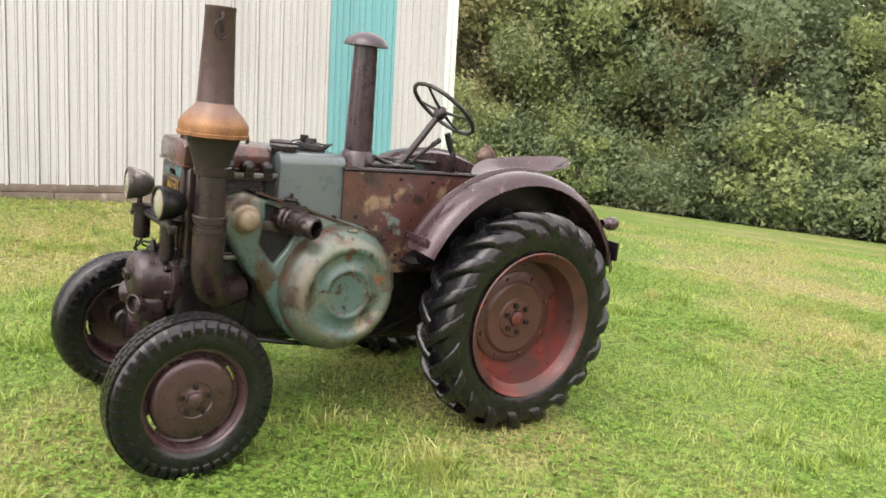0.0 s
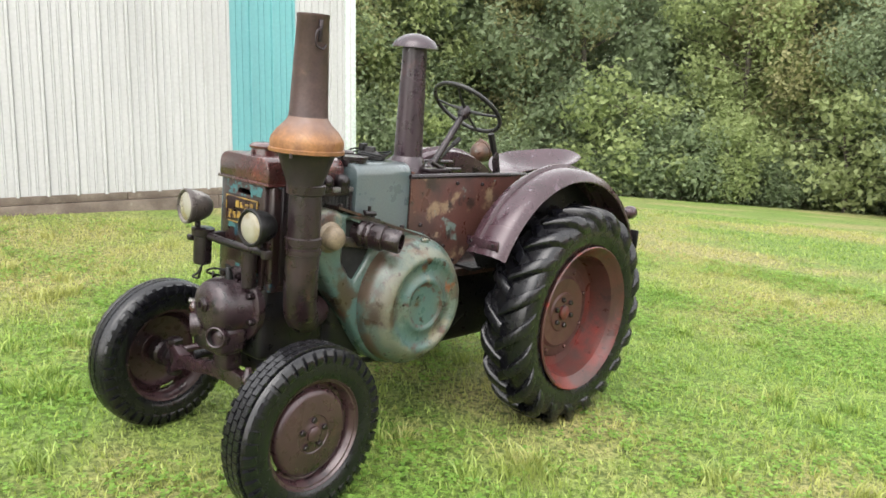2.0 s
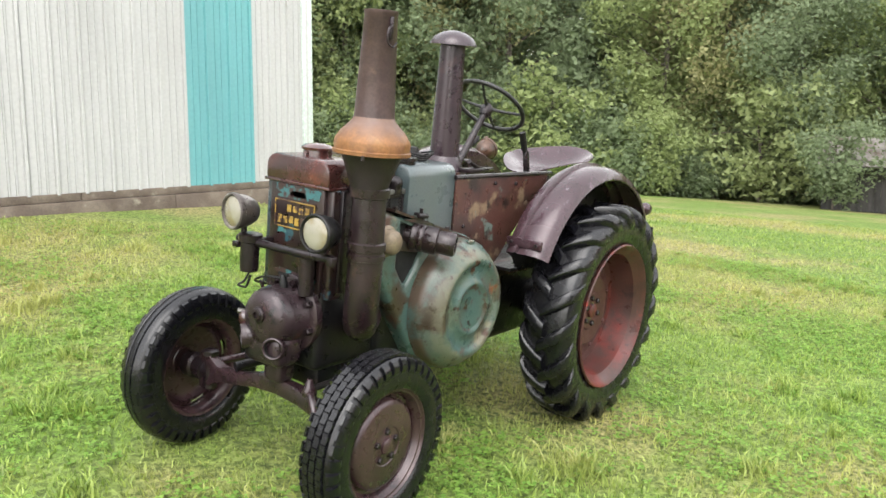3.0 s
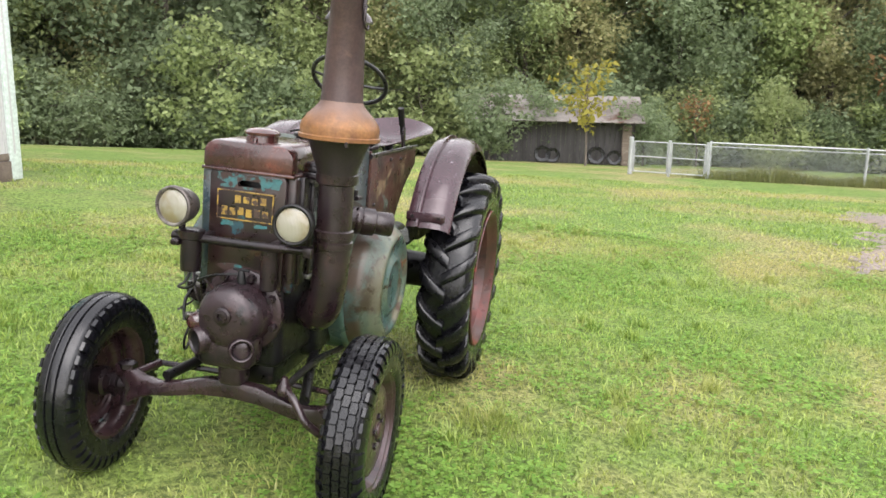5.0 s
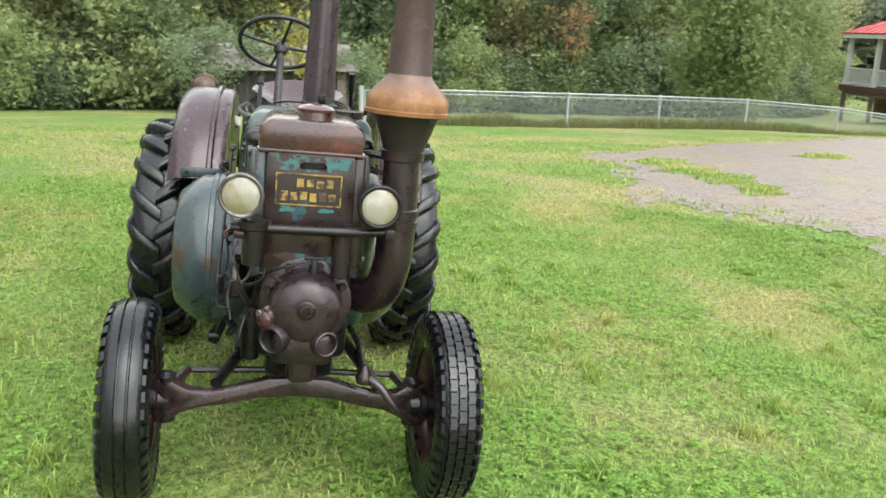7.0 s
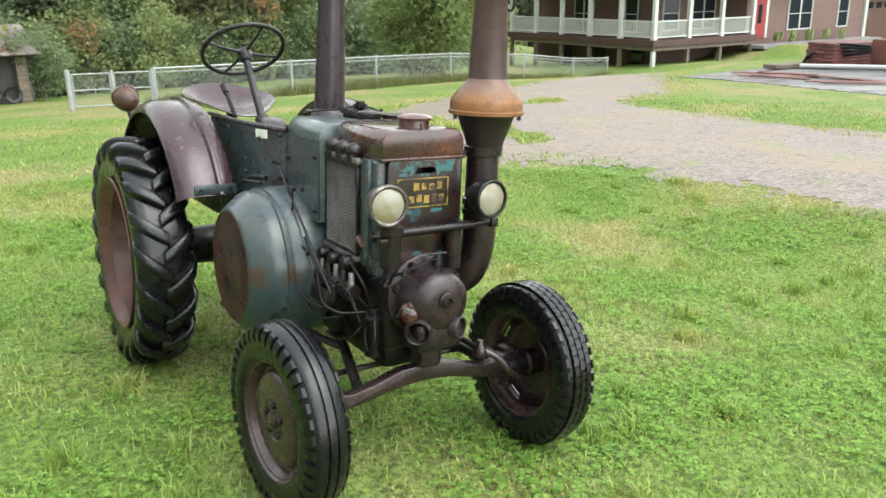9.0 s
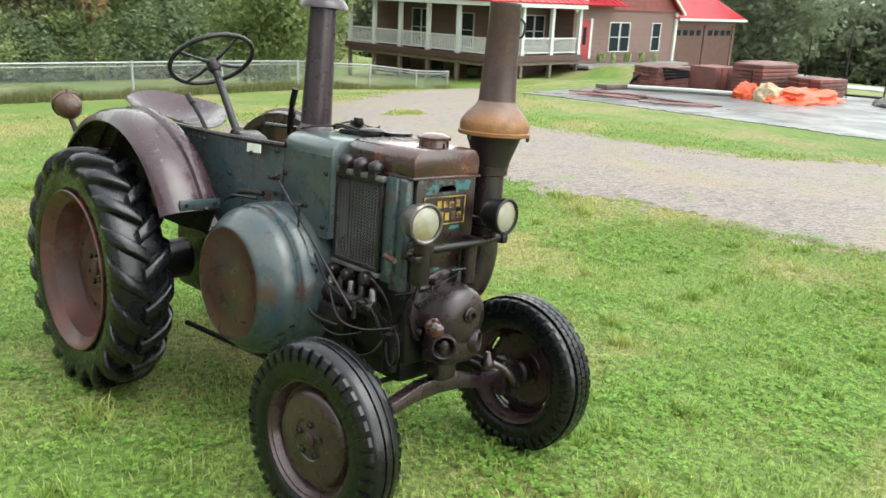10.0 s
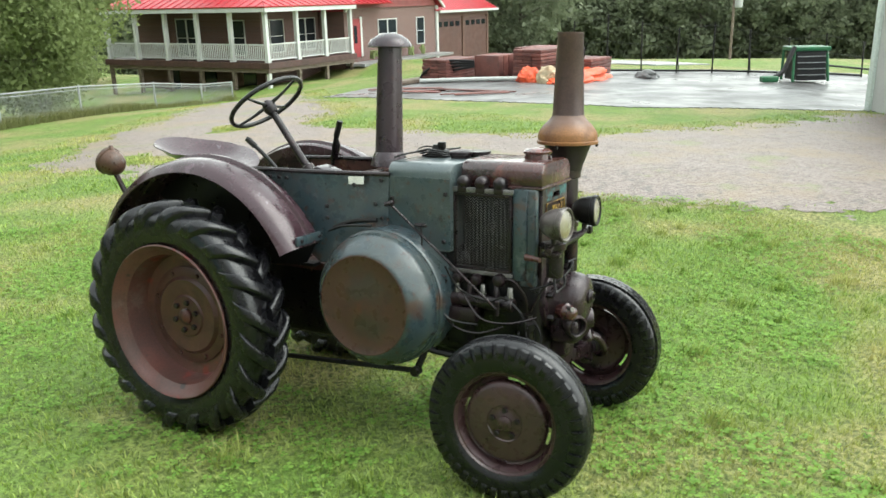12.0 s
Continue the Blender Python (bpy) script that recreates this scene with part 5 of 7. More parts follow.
# headlamps on their bar
bm = B()
tube(bm, [(1.83, -0.205, 1.035), (1.83, -0.05, 1.035), (1.83, 0.2, 1.038), (1.825, 0.345, 1.045)], 0.017, 12)
box(bm, 1.815, 1.85, 0.335, 0.37, 1.02, 1.06, 0.006)
box(bm, 1.75, 1.835, 0.19, 0.225, 1.02, 1.055, 0.006)
box(bm, 1.75, 1.835, -0.10, -0.065, 1.02, 1.055, 0.006)
bar = part("lamp_bar", bm, M["iron"], tractor, "rusty headlamp bar")


def glass_material():
    m, n, l, p = nodes_of("yellowed_lamp_glass")
    co = n.new("ShaderNodeTexCoord").outputs["Object"]
    f = noise_node(n, l, co, 9, 3)
    col = mix(n, l, ramp(n, l, f, 0.4, 0.65), (0.27, 0.255, 0.205), (0.20, 0.165, 0.09))
    w = n.new("ShaderNodeTexWave")
    w.inputs["Scale"].default_value, w.inputs["Distortion"].default_value = 60, 0.5
    w.bands_direction = "Y"
    l.new(co, w.inputs["Vector"])
    bp = n.new("ShaderNodeBump")
    bp.inputs["Strength"].default_value, bp.inputs["Distance"].default_value = 0.3, 0.002
    l.new(w.outputs["Fac"], bp.inputs["Height"])
    l.new(bp.outputs[0], p.inputs["Normal"])
    l.new(col, p.inputs["Base Color"])
    p.inputs["Roughness"].default_value = 0.12
    p.inputs["Coat Weight"].default_value = 0.8
    return m


M["glass"] = glass_material()


def headlamp(x, y, z, aim, material):
    a = Vector((x, y, z))
    d = Vector((math.cos(radians(aim)), math.sin(radians(aim)), 0.02)).normalized()
    bm = B()
    lathe(bm, a - d * 0.125, a, [(0.012, 0.0), (0.03, 0.005), (0.05, 0.022), (0.064, 0.05), (0.071, 0.08), (0.0735, 0.105), (0.0775, 0.108), (0.079, 0.118), (0.078, 0.128), (0.072, 0.132), (0.066, 0.130), (0.064, 0.122)], 36)
    lamp = part("headlamp", bm, material, tractor, "round headlamp with yellowed glass")
    bm = B()
    lathe(bm, a - d * 0.125, a, [(0.065, 0.122), (0.055, 0.128), (0.032, 0.132), (0.0005, 0.134)], 32)
    part("lamp_glass", bm, M["glass"], lamp, "yellowed ribbed lamp glass")
    bm = B()
    tube(bm, [a - d * 0.06 + Vector((0, 0, -0.066)), a - d * 0.06 + Vector((0, 0, -0.10)), Vector((1.83, y + (0.03 if y > 0 else -0.02), 1.045))], 0.013, 8)
    part("lamp_stem", bm, M["iron"], lamp)


M["lampback"] = surface("worn_nickel_lamp_bowl", (0.10, 0.085, 0.08), (0.30, 0.28, 0.26), 9, (0.5, 0.65), [((0.04, 0.03, 0.028), 14, 0.6, 0.7)], (0.25, 0.45), 0.5, 100, 0.1)
headlamp(1.90, -0.170, 1.160, -6, M["lampback"])
headlamp(1.885, 0.305, 1.147, 4, M["dark"])
bm = B()
lathe(bm, (1.835, -0.125, 0.90), (1.835, -0.125, 2), [(0.02, 0), (0.038, 0.006), (0.04, 0.02), (0.04, 0.13), (0.05, 0.135), (0.052, 0.165), (0.04, 0.17), (0.0005, 0.17)], 24)
box(bm, 1.79, 1.88, -0.19, -0.155, 1.005, 1.03, 0.005)
cyl = part("horn", bm, M["iron"], tractor, "brown cylinder hung under the lamp bar")
bm = B()
tube(bm, [(1.83, -0.125, 0.905), (1.845, -0.14, 0.86), (1.86, -0.16, 0.84), (1.85, -0.13, 0.835), (1.87, -0.09, 0.86), (1.865, -0.08, 0.90)], 0.0055, 6)
part("wire", bm, M["dark"], cyl, "loose looping wire")
bm = B()
rod(bm, (1.72, -0.20, 1.0), (1.80, -0.225, 1.0), 0.016, 0.012, 10)
part("red_peg", bm, M["redrim"], cyl, "small faded red peg")
bm = B()
rod(bm, (1.80, 0.185, 0.86), (1.80, 0.185, 1.04), 0.032, 0.034, 16)
part("oil_pipe", bm, M["iron"], tractor)

# front axle and steering
bm = B()
sect = [(-0.46, 0.452), (-0.43, 0.458), (-0.395, 0.448), (-0.34, 0.415), (-0.27, 0.405), (-0.18, 0.422), (-0.05, 0.462), (YC, 0.47), (0.17, 0.462), (0.30, 0.422), (0.37, 0.41), (0.43, 0.418), (0.475, 0.448), (0.51, 0.458), (0.54, 0.452), (0.54, 0.402), (0.49, 0.395), (0.468, 0.362), (0.48, 0.335), (0.54, 0.325)]
low = [(0.54, 0.28), (0.50, 0.278), (0.44, 0.318), (0.38, 0.345), (0.30, 0.358), (0.19, 0.385), (YC, 0.395), (-0.08, 0.385), (-0.20, 0.358), (-0.30, 0.342), (-0.36, 0.32), (-0.42, 0.278), (-0.46, 0.28), (-0.46, 0.325), (-0.40, 0.335), (-0.388, 0.362), (-0.41, 0.395), (-0.46, 0.402)]
slab(bm, sect + low, 0, 1.765, 1.82, 0.010)
axle = part("front_axle", bm, M["axle"], tractor, "arched rusty front axle beam")
for s in (-1, 1):
    y = 0.04 + s * 0.455
    bm = B()
    rod(bm, (1.79, y, 0.28), (1.79, y, 0.45), 0.034, 0.03, 16)
    lathe(bm, (1.79, y, 0.44), (1.79, y, 1), [(0.04, 0), (0.04, 0.02), (0.025, 0.03), (0.0005, 0.031)], 6)
    part("king_pin", bm, M["iron"], axle)
    bm = B()
    tube(bm, [(1.79, y, 0.40), (1.72, y - s * 0.03, 0.41), (1.64, y - s * 0.06, 0.42)], 0.018, 10)
    part("steering_arm", bm, M["axle"], axle)
bm = B()
tube(bm, [(1.64, -0.355, 0.42), (1.62, 0.0, 0.42), (1.64, 0.435, 0.42)], 0.013, 8)
part("tie_rod", bm, M["iron"], axle)
bm = B()
tube(bm, [(1.86, 0.30, 0.50), (1.90, 0.36, 0.47), (1.92, 0.42, 0.40), (1.88, 0.50, 0.335), (1.80, 0.555, 0.32)], 0.016, 10)
lathe(bm, (1.86, 0.30, 0.475), (1.86, 0.30, 1), [(0.03, 0), (0.034, 0.02), (0.02, 0.045), (0.012, 0.07), (0.0005, 0.072)], 12)
part("drop_arm", bm, M["axle"], axle, "curved steering drop arm")
for s in (-1, 1):
    bm = B()
    tube(bm, [(1.79, YC + s * 0.30, 0.43), (1.45, YC + s * 0.20, 0.47), (1.1, YC + s * 0.12, 0.48)], 0.022, 10)
    part("radius_rod", bm, M["dark"], axle)
bm = B()
tube(bm, [(1.84, 0.30, 0.50), (1.5, 0.30, 0.50), (1.1, 0.29, 0.44), (0.7, 0.27, 0.45), (0.4, 0.22, 0.55)], 0.014, 8)
part("drag_link", bm, M["dark"], axle, "dark drag link under the flywheel")
bm = B()
tube(bm, [(1.20, -0.30, 0.397), (0.80, -0.30, 0.370), (0.30, -0.30, 0.337)], 0.014, 8)
rod(bm, (1.175, -0.30, 0.365), (1.225, -0.24, 0.53), 0.018, seg=8)
rod(bm, (1.185, -0.325, 0.395), (1.185, -0.275, 0.395), 0.026, seg=10)
tube(bm, [(1.22, -0.25, 0.50), (1.32, -0.20, 0.47), (1.45, -0.15, 0.46)], 0.018, 8)
part("brake_rod", bm, M["dark"], tractor, "dark brake rod under the drum")


# fenders
def fender(side):
    s = side
    yi, wide = 0.03 + s * (0.40 if s > 0 else 0.355), (1.0 if s > 0 else 1.2)
    cz, r = 0.62, 0.735
    bm = B()
    rows = []
    prof = [(0.0, -0.14), (0.0, 0.0), (0.02, 0.012), (0.047, 0.012), (0.054, 0.028), (0.066, 0.028), (0.073, 0.012), (0.12, 0.018), (0.175, 0.010), (0.21, -0.012), (0.225, -0.045), (0.222, -0.05)]
    n = 44
    for k in range(n + 1):
        t = radians(-71 + (71 + (62 if s > 0 else 60)) * k / n)
        row = []
        for a, h in prof:
            rr = r + h + 0.03 * math.cos(t * 1.1)
            row.append(bm.verts.new((rr * math.sin(t), yi + s * a * wide, cz + rr * math.cos(t))))
        rows.append(row)
    for p, q in zip(rows, rows[1:]):
        for i in range(len(prof) - 1):
            bm.faces.new((p[i], p[i + 1], q[i + 1], q[i]))
    faces = bm.faces[:]
    bmesh.ops.recalc_face_normals(bm, faces=faces)
    bmesh.ops.solidify(bm, geom=faces, thickness=0.004)
    f = part("fender", bm, M["fender"], tractor, "rounded brown-maroon mudguard over the rear wheel")
    bm = B()
    out = []
    for k in range(15):
        t = radians(-40 + 100 * k / 14)
        out.append(((r - 0.02) * math.sin(t), cz + (r - 0.02) * math.cos(t)))
    out += [(0.56, 0.88), (0.35, 0.85), (-0.2, 0.85)]
    slab(bm, out, 1, min(yi, yi + s * 0.006), max(yi, yi + s * 0.006))
    # Plate coloured near black: the shade inside the mudguard is painted on.
    part("inner_plate", bm, M["dark"], f)
    bm = B()
    t = radians(59)
    c = Vector((0.755 * math.sin(t), 0, cz + 0.755 * math.cos(t)))
    box(bm, c.x + 0.002, c.x + 0.018, min(yi + s * 0.0, yi + s * 0.2), max(yi + s * 0.0, yi + s * 0.2), c.z + 0.0, c.z + 0.045, 0.004)
    br = part("bracket", bm, M["rteal"] if s < 0 else M["fender"], f, "riveted bracket strip")
    bolts([(c.x + 0.016, yi + s * 0.03, c.z + 0.022), (c.x + 0.016, yi + s * 0.17, c.z + 0.022)], (1, 0, 0), 0.010, 0.008, br)
    bm = B()
    box(bm, 0.10, 0.60, min(s * 0.29 + 0.02, yi), max(s * 0.29 + 0.02, yi), 0.86, 0.875)
    part("footplate", bm, M["dark"], f)
    return f


fender_left, fender_right = fender(1), fender(-1)
bm = B()
lathe(bm, (-0.50, -0.55, 1.335), (-0.64, -0.55, 1.385), [(0.0005, -0.004), (0.03, 0), (0.055, 0.02), (0.068, 0.05), (0.07, 0.085), (0.076, 0.088), (0.076, 0.105), (0.066, 0.112), (0.03, 0.13), (0.0005, 0.135)], 28)
rod(bm, (-0.56, -0.55, 1.40), (-0.56, -0.55, 1.45), 0.016, 0.012, 10)
tail = part("tail_lamp", bm, M["amber"], tractor, "dirty orange-brown work lamp on the mudguard")
bm = B()
tube(bm, [(-0.55, -0.55, 1.31), (-0.53, -0.53, 1.24), (-0.50, -0.52, 1.17)], 0.014, 8)
part("lamp_stem", bm, M["iron"], tail)
bm = B()
lathe(bm, (-0.60, 0.58, 1.125), (-0.75, 0.58, 1.125), [(0.025, 0), (0.025, 0.04), (0.036, 0.05), (0.04, 0.07), (0.04, 0.10), (0.03, 0.115), (0.0005, 0.118)], 20)
tl = part("tail_lamp", bm, M["fender"], tractor, "small brown tail lamp")
bm = B()
box(bm, -0.715, -0.70, 0.52, 0.64, 0.91, 1.02, 0.004)
box(bm, -0.70, -0.62, 0.575, 0.59, 0.98, 1.0, 0.003)
part("number_board", bm, M["dark"], tl, "blank dark rear plate")
# drawbar
bm = B()
box(bm, -0.62, -0.2, YC - 0.05, YC + 0.05, 0.40, 0.44, 0.006)
box(bm, -0.78, -0.60, YC - 0.035, YC + 0.035, 0.375, 0.40, 0.006)
box(bm, -0.76, -0.66, YC - 0.03, YC + 0.03, 0.43, 0.45, 0.006)
rod(bm, (-0.72, YC, 0.36), (-0.72, YC, 0.48), 0.014, seg=10)
part("drawbar", bm, M["iron"], tractor, "short rear drawbar with a pin")

# seat: a pressed pan with a raised back edge
bm = B()
rows = []
for j in range(13):
    r = j / 12
    row = []
    for k in range(40):
        t = 2 * math.pi * k / 40
        ex = 0.30 * (1.05 if math.cos(t) < 0 else 1.12) * math.cos(t)
        ey = 0.265 * math.sin(t) * (1 - 0.18 * max(0, math.cos(t)))
        back = max(0, -math.cos(t))
        lift = 0.15 * r ** 2.4 * (0.14 + 0.86 * back ** 0.9 + 0.45 * abs(math.sin(t)) ** 2 * (1 - back)) - 0.02 * r ** 3 * max(0, math.cos(t)) ** 2
        if j == 12:
            lift -= 0.006
        row.append(bm.verts.new((-0.42 + ex * r * (1 if j < 12 else 1.02), YC - 0.05 + ey * r * (1 if j < 12 else 1.02), 1.300 + lift)))
    rows.append(row)
for p, q in zip(rows, rows[1:]):
    for k in range(40):
        bm.faces.new((p[k], p[(k + 1) % 40], q[(k + 1) % 40], q[k]))
bmesh.ops.remove_doubles(bm, verts=bm.verts[:], dist=1e-5)
bmesh.ops.recalc_face_normals(bm, faces=bm.faces[:])
bmesh.ops.solidify(bm, geom=bm.faces[:], thickness=0.005)
seat = part("seat", bm, M["fender"], tractor, "pressed brown metal pan seat")
bm = B()
tube(bm, [(-0.42, YC - 0.05, 1.295), (-0.36, YC - 0.03, 1.15), (-0.15, YC, 0.95), (0.0, YC, 0.82)], 0.028, 10)
part("seat_spring", bm, M["dark"], seat)

# steering wheel and column
HUB = Vector((0.164, -0.094, 1.642))
DIR = Vector((-0.61, 0.0, 0.79)).normalized()
bm = B()
rod(bm, HUB - DIR * 0.50, HUB, 0.021, 0.019, 16)
lathe(bm, HUB - DIR * 0.42, HUB, [(0.020, 0.0), (0.034, 0.004), (0.036, 0.03), (0.024, 0.04)], 16)
column = part("steering_column", bm, M["iron"], tractor, "slanted steering column")
bm = B()
slab(bm, [(0.62, 1.27), (0.38, 1.27), (0.42, 1.315), (0.50, 1.348), (0.58, 1.325)], 1, -0.15, -0.03, 0.01)
part("column_bracket", bm, M["intake"], column, "dark bracket at the foot of the column")
o, ux, uy, dd = frame_of(HUB, HUB + DIR)
bm = B()
ringv = []
for k in range(56):
    t = 2 * math.pi * k / 56
    rad = ux * math.cos(t) + uy * math.sin(t)
    ringv.append([bm.verts.new(HUB + DIR * 0.03 + rad * (0.212 + 0.0125 * math.cos(u)) + DIR * 0.0125 * math.sin(u)) for u in [2 * math.pi * i / 10 for i in range(10)]])
for k in range(56):
    a, b = ringv[k], ringv[(k + 1) % 56]
    for i in range(10):
        bm.faces.new((a[i], a[(i + 1) % 10], b[(i + 1) % 10], b[i]))
wheel = part("steering_wheel", bm, M["black"], column, "black four-spoke steering wheel")
for k in range(4):
    t = math.pi / 2 * k + 0.25
    rad = ux * math.cos(t) + uy * math.sin(t)
    bm = B()
    tube(bm, [HUB + rad * 0.02 + DIR * 0.012, HUB + rad * 0.11 + DIR * 0.016, HUB + rad * 0.212 + DIR * 0.03], 0.008, 8, 4, [0.011, 0.008, 0.007])
    part("spoke", bm, M["black"], wheel)
bm = B()
lathe(bm, HUB - DIR * 0.01, HUB + DIR, [(0.026, -0.03), (0.036, -0.01), (0.038, 0.018), (0.030, 0.034), (0.016, 0.040), (0.014, 0.048), (0.0005, 0.05)], 20)
part("hub", bm, M["iron"], wheel)
# levers
for pts, r in (([(0.27, -0.19, 1.33), (0.22, -0.19, 1.375), (0.15, -0.19, 1.43), (0.08, -0.19, 1.478)], 0.011), ([(0.285, 0.29, 1.30), (0.30, 0.285, 1.38), (0.315, 0.28, 1.43), (0.36, 0.275, 1.55)], 0.012)):
    bm = B()
    tube(bm, pts, r, 8)
    tube(bm, [Vector(pts[-2]).lerp(Vector(pts[-1]), 0.25), Vector(pts[-1])], r * 1.45, 8)
    part("lever", bm, M["dark"], tractor, "dark hand lever")
bm = B()
slab(bm, [(0.27, 1.33), (0.32, 1.33), (0.345, 1.41), (0.325, 1.465), (0.30, 1.44)], 1, 0.284, 0.296, 0.003)
part("quadrant", bm, M["iron"], tractor, "bent lever guide")
bm = B()
tube(bm, [(0.78, 0.24, 1.40), (0.66, 0.23, 1.36), (0.50, 0.20, 1.35)], 0.012, 8)
box(bm, 0.62, 0.80, 0.19, 0.26, 1.345, 1.365, 0.005)
part("throttle_linkage", bm, M["iron"], tractor, "rusty throttle linkage")

# pump, pipes and wires on the right of the engine
bm = B()
rod(bm, (1.70, -0.125, 0.50), (1.70, -0.125, 0.64), 0.034, 0.038, 16)
lathe(bm, (1.70, -0.125, 0.635), (1.70, -0.125, 2), [(0.045, 0), (0.045, 0.03), (0.028, 0.04), (0.026, 0.07), (0.0005, 0.072)], 18)
pump = part("oil_pump", bm, M["dark"], tractor, "oily lubricator with looping pipes")
for k, pts in enumerate(([(1.70, -0.125, 0.70), (1.76, -0.15, 0.67), (1.79, -0.165, 0.60), (1.76, -0.175, 0.55), (1.72, -0.17, 0.60), (1.70, -0.15, 0.69)],
                         [(1.70, -0.13, 0.70), (1.71, -0.17, 0.80), (1.66, -0.2, 0.88), (1.6, -0.18, 0.87)],
                         [(1.69, -0.14, 0.70), (1.62, -0.22, 0.80), (1.55, -0.24, 0.78), (1.40, -0.24, 0.82), (1.33, -0.26, 0.93)],
                         [(1.71, -0.125, 0.71), (1.79, -0.10, 0.86), (1.84, -0.02, 0.845)],
                         [(1.68, -0.15, 0.64), (1.66, -0.20, 0.58), (1.58, -0.22, 0.55), (1.45, -0.21, 0.54)])):
    bm = B()
    tube(bm, pts, 0.0055, 6)
    part("oil_line", bm, M["iron"] if k % 2 else M["dark"], pump)
bm = B()
rod(bm, (1.03, -0.262, 1.205), (1.60, -0.262, 0.755), 0.006, seg=8)
rod(bm, (1.00, -0.262, 1.20), (1.05, -0.262, 1.215), 0.012, seg=8)
rod(bm, (1.60, -0.25, 0.72), (1.60, -0.25, 0.79), 0.012, seg=8)
tube(bm, [(1.20, -0.258, 1.11), (1.205, -0.262, 1.02), (1.19, -0.27, 0.95), (1.24, -0.27, 0.90), (1.34, -0.26, 0.88)], 0.005, 6)
rod(bm, (1.17, -0.262, 1.115), (1.23, -0.262, 1.115), 0.010, seg=8)
part("control_rod", bm, M["iron"], tractor, "thin control rod down the right side")
bm = B()
rod(bm, (1.30, -0.19, 0.76), (1.66, -0.19, 0.76), 0.035, 0.035, 16)
lub = part("lubricator_shaft", bm, M["iron"], tractor, "rusty shaft beneath the grille")
for k in range(5):
    bm = B()
    rod(bm, (1.36 + 0.07 * k, -0.19, 0.785), (1.36 + 0.07 * k, -0.19, 0.845), 0.017, 0.014, 8)
    part("fitting", bm, M["iron"] if k % 2 else M["chrome"], lub)
bm = B()
box(bm, 1.28, 1.48, -0.235, -0.13, 0.66, 0.73, 0.01)
part("lubricator_box", bm, M["head"], lub)
for x, z, r in ((1.36, 0.86, 0.028), (1.46, 0.86, 0.028), (1.58, 0.87, 0.032)):
    bm = B()
    lathe(bm, (x, -0.15, z), (x, -1, z), [(r, 0), (r, 0.04), (r * 0.8, 0.055), (r * 0.4, 0.06), (0.0005, 0.06)], 14)
    part("stud_cap", bm, M["iron"], tractor)
for k, pts in enumerate(([(1.30, -0.235, 0.70), (1.38, -0.26, 0.64), (1.50, -0.25, 0.62), (1.62, -0.22, 0.66)], [(1.62, -0.2, 0.80), (1.70, -0.215, 0.74), (1.73, -0.2, 0.66)], [(1.42, -0.24, 0.80), (1.52, -0.262, 0.70), (1.66, -0.25, 0.69), (1.78, -0.2, 0.72)], [(1.33, -0.24, 0.86), (1.30, -0.275, 0.78), (1.36, -0.28, 0.68), (1.5, -0.25, 0.66)])):
    bm = B()
    tube(bm, pts, 0.0055 + 0.002 * (k % 2), 6)
    part("oil_line", bm, M["dark"] if k % 2 else M["iron"], tractor)

# ---- house beyond the drive: x along its front, y to its back, z up from the porch deck ----
def at_ground(x, y, dz=0.0):
    return (x, y, ground(x, y) + dz)


def plain(name, parent, material, *dims, label="", bevel=0.0):
    bm = B()
    box(bm, *dims, bevel)
    return part(name, bm, material, parent, label, smooth=bevel > 0)


def brick_wall_material():
    m, n, l, p = nodes_of("house_brickwork")
    co = n.new("ShaderNodeTexCoord").outputs["Object"]
    mp = n.new("ShaderNodeMapping")
    mp.inputs["Rotation"].default_value = (radians(90), 0, 0)
    l.new(co, mp.inputs["Vector"])
    b = n.new("ShaderNodeTexBrick")
    b.inputs["Scale"].default_value = 1.0
    b.inputs["Brick Width"].default_value, b.inputs["Row Height"].default_value, b.inputs["Mortar Size"].default_value = 0.215, 0.075, 0.007
    b.inputs["Color1"].default_value, b.inputs["Color2"].default_value, b.inputs["Mortar"].default_value = (0.155, 0.080, 0.068, 1), (0.118, 0.064, 0.056, 1), (0.20, 0.175, 0.165, 1)
    l.new(mp.outputs[0], b.inputs["Vector"])
    f = noise_node(n, l, co, 0.8, 4)
    col = mix(n, l, ramp(n, l, f, 0.4, 0.7, 0.0, 0.5), b.outputs["Color"], (0.16, 0.098, 0.086))
    l.new(col, p.inputs["Base Color"])
    p.inputs["Roughness"].default_value = 0.85
    return m


def window_glass():
    m, n, l, p = nodes_of("dark_window_glass")
    p.inputs["Base Color"].default_value = (0.02, 0.025, 0.03, 1)
    p.inputs["Roughness"].default_value = 0.05
    return m


M["brickwall"], M["pane"] = brick_wall_material(), window_glass()


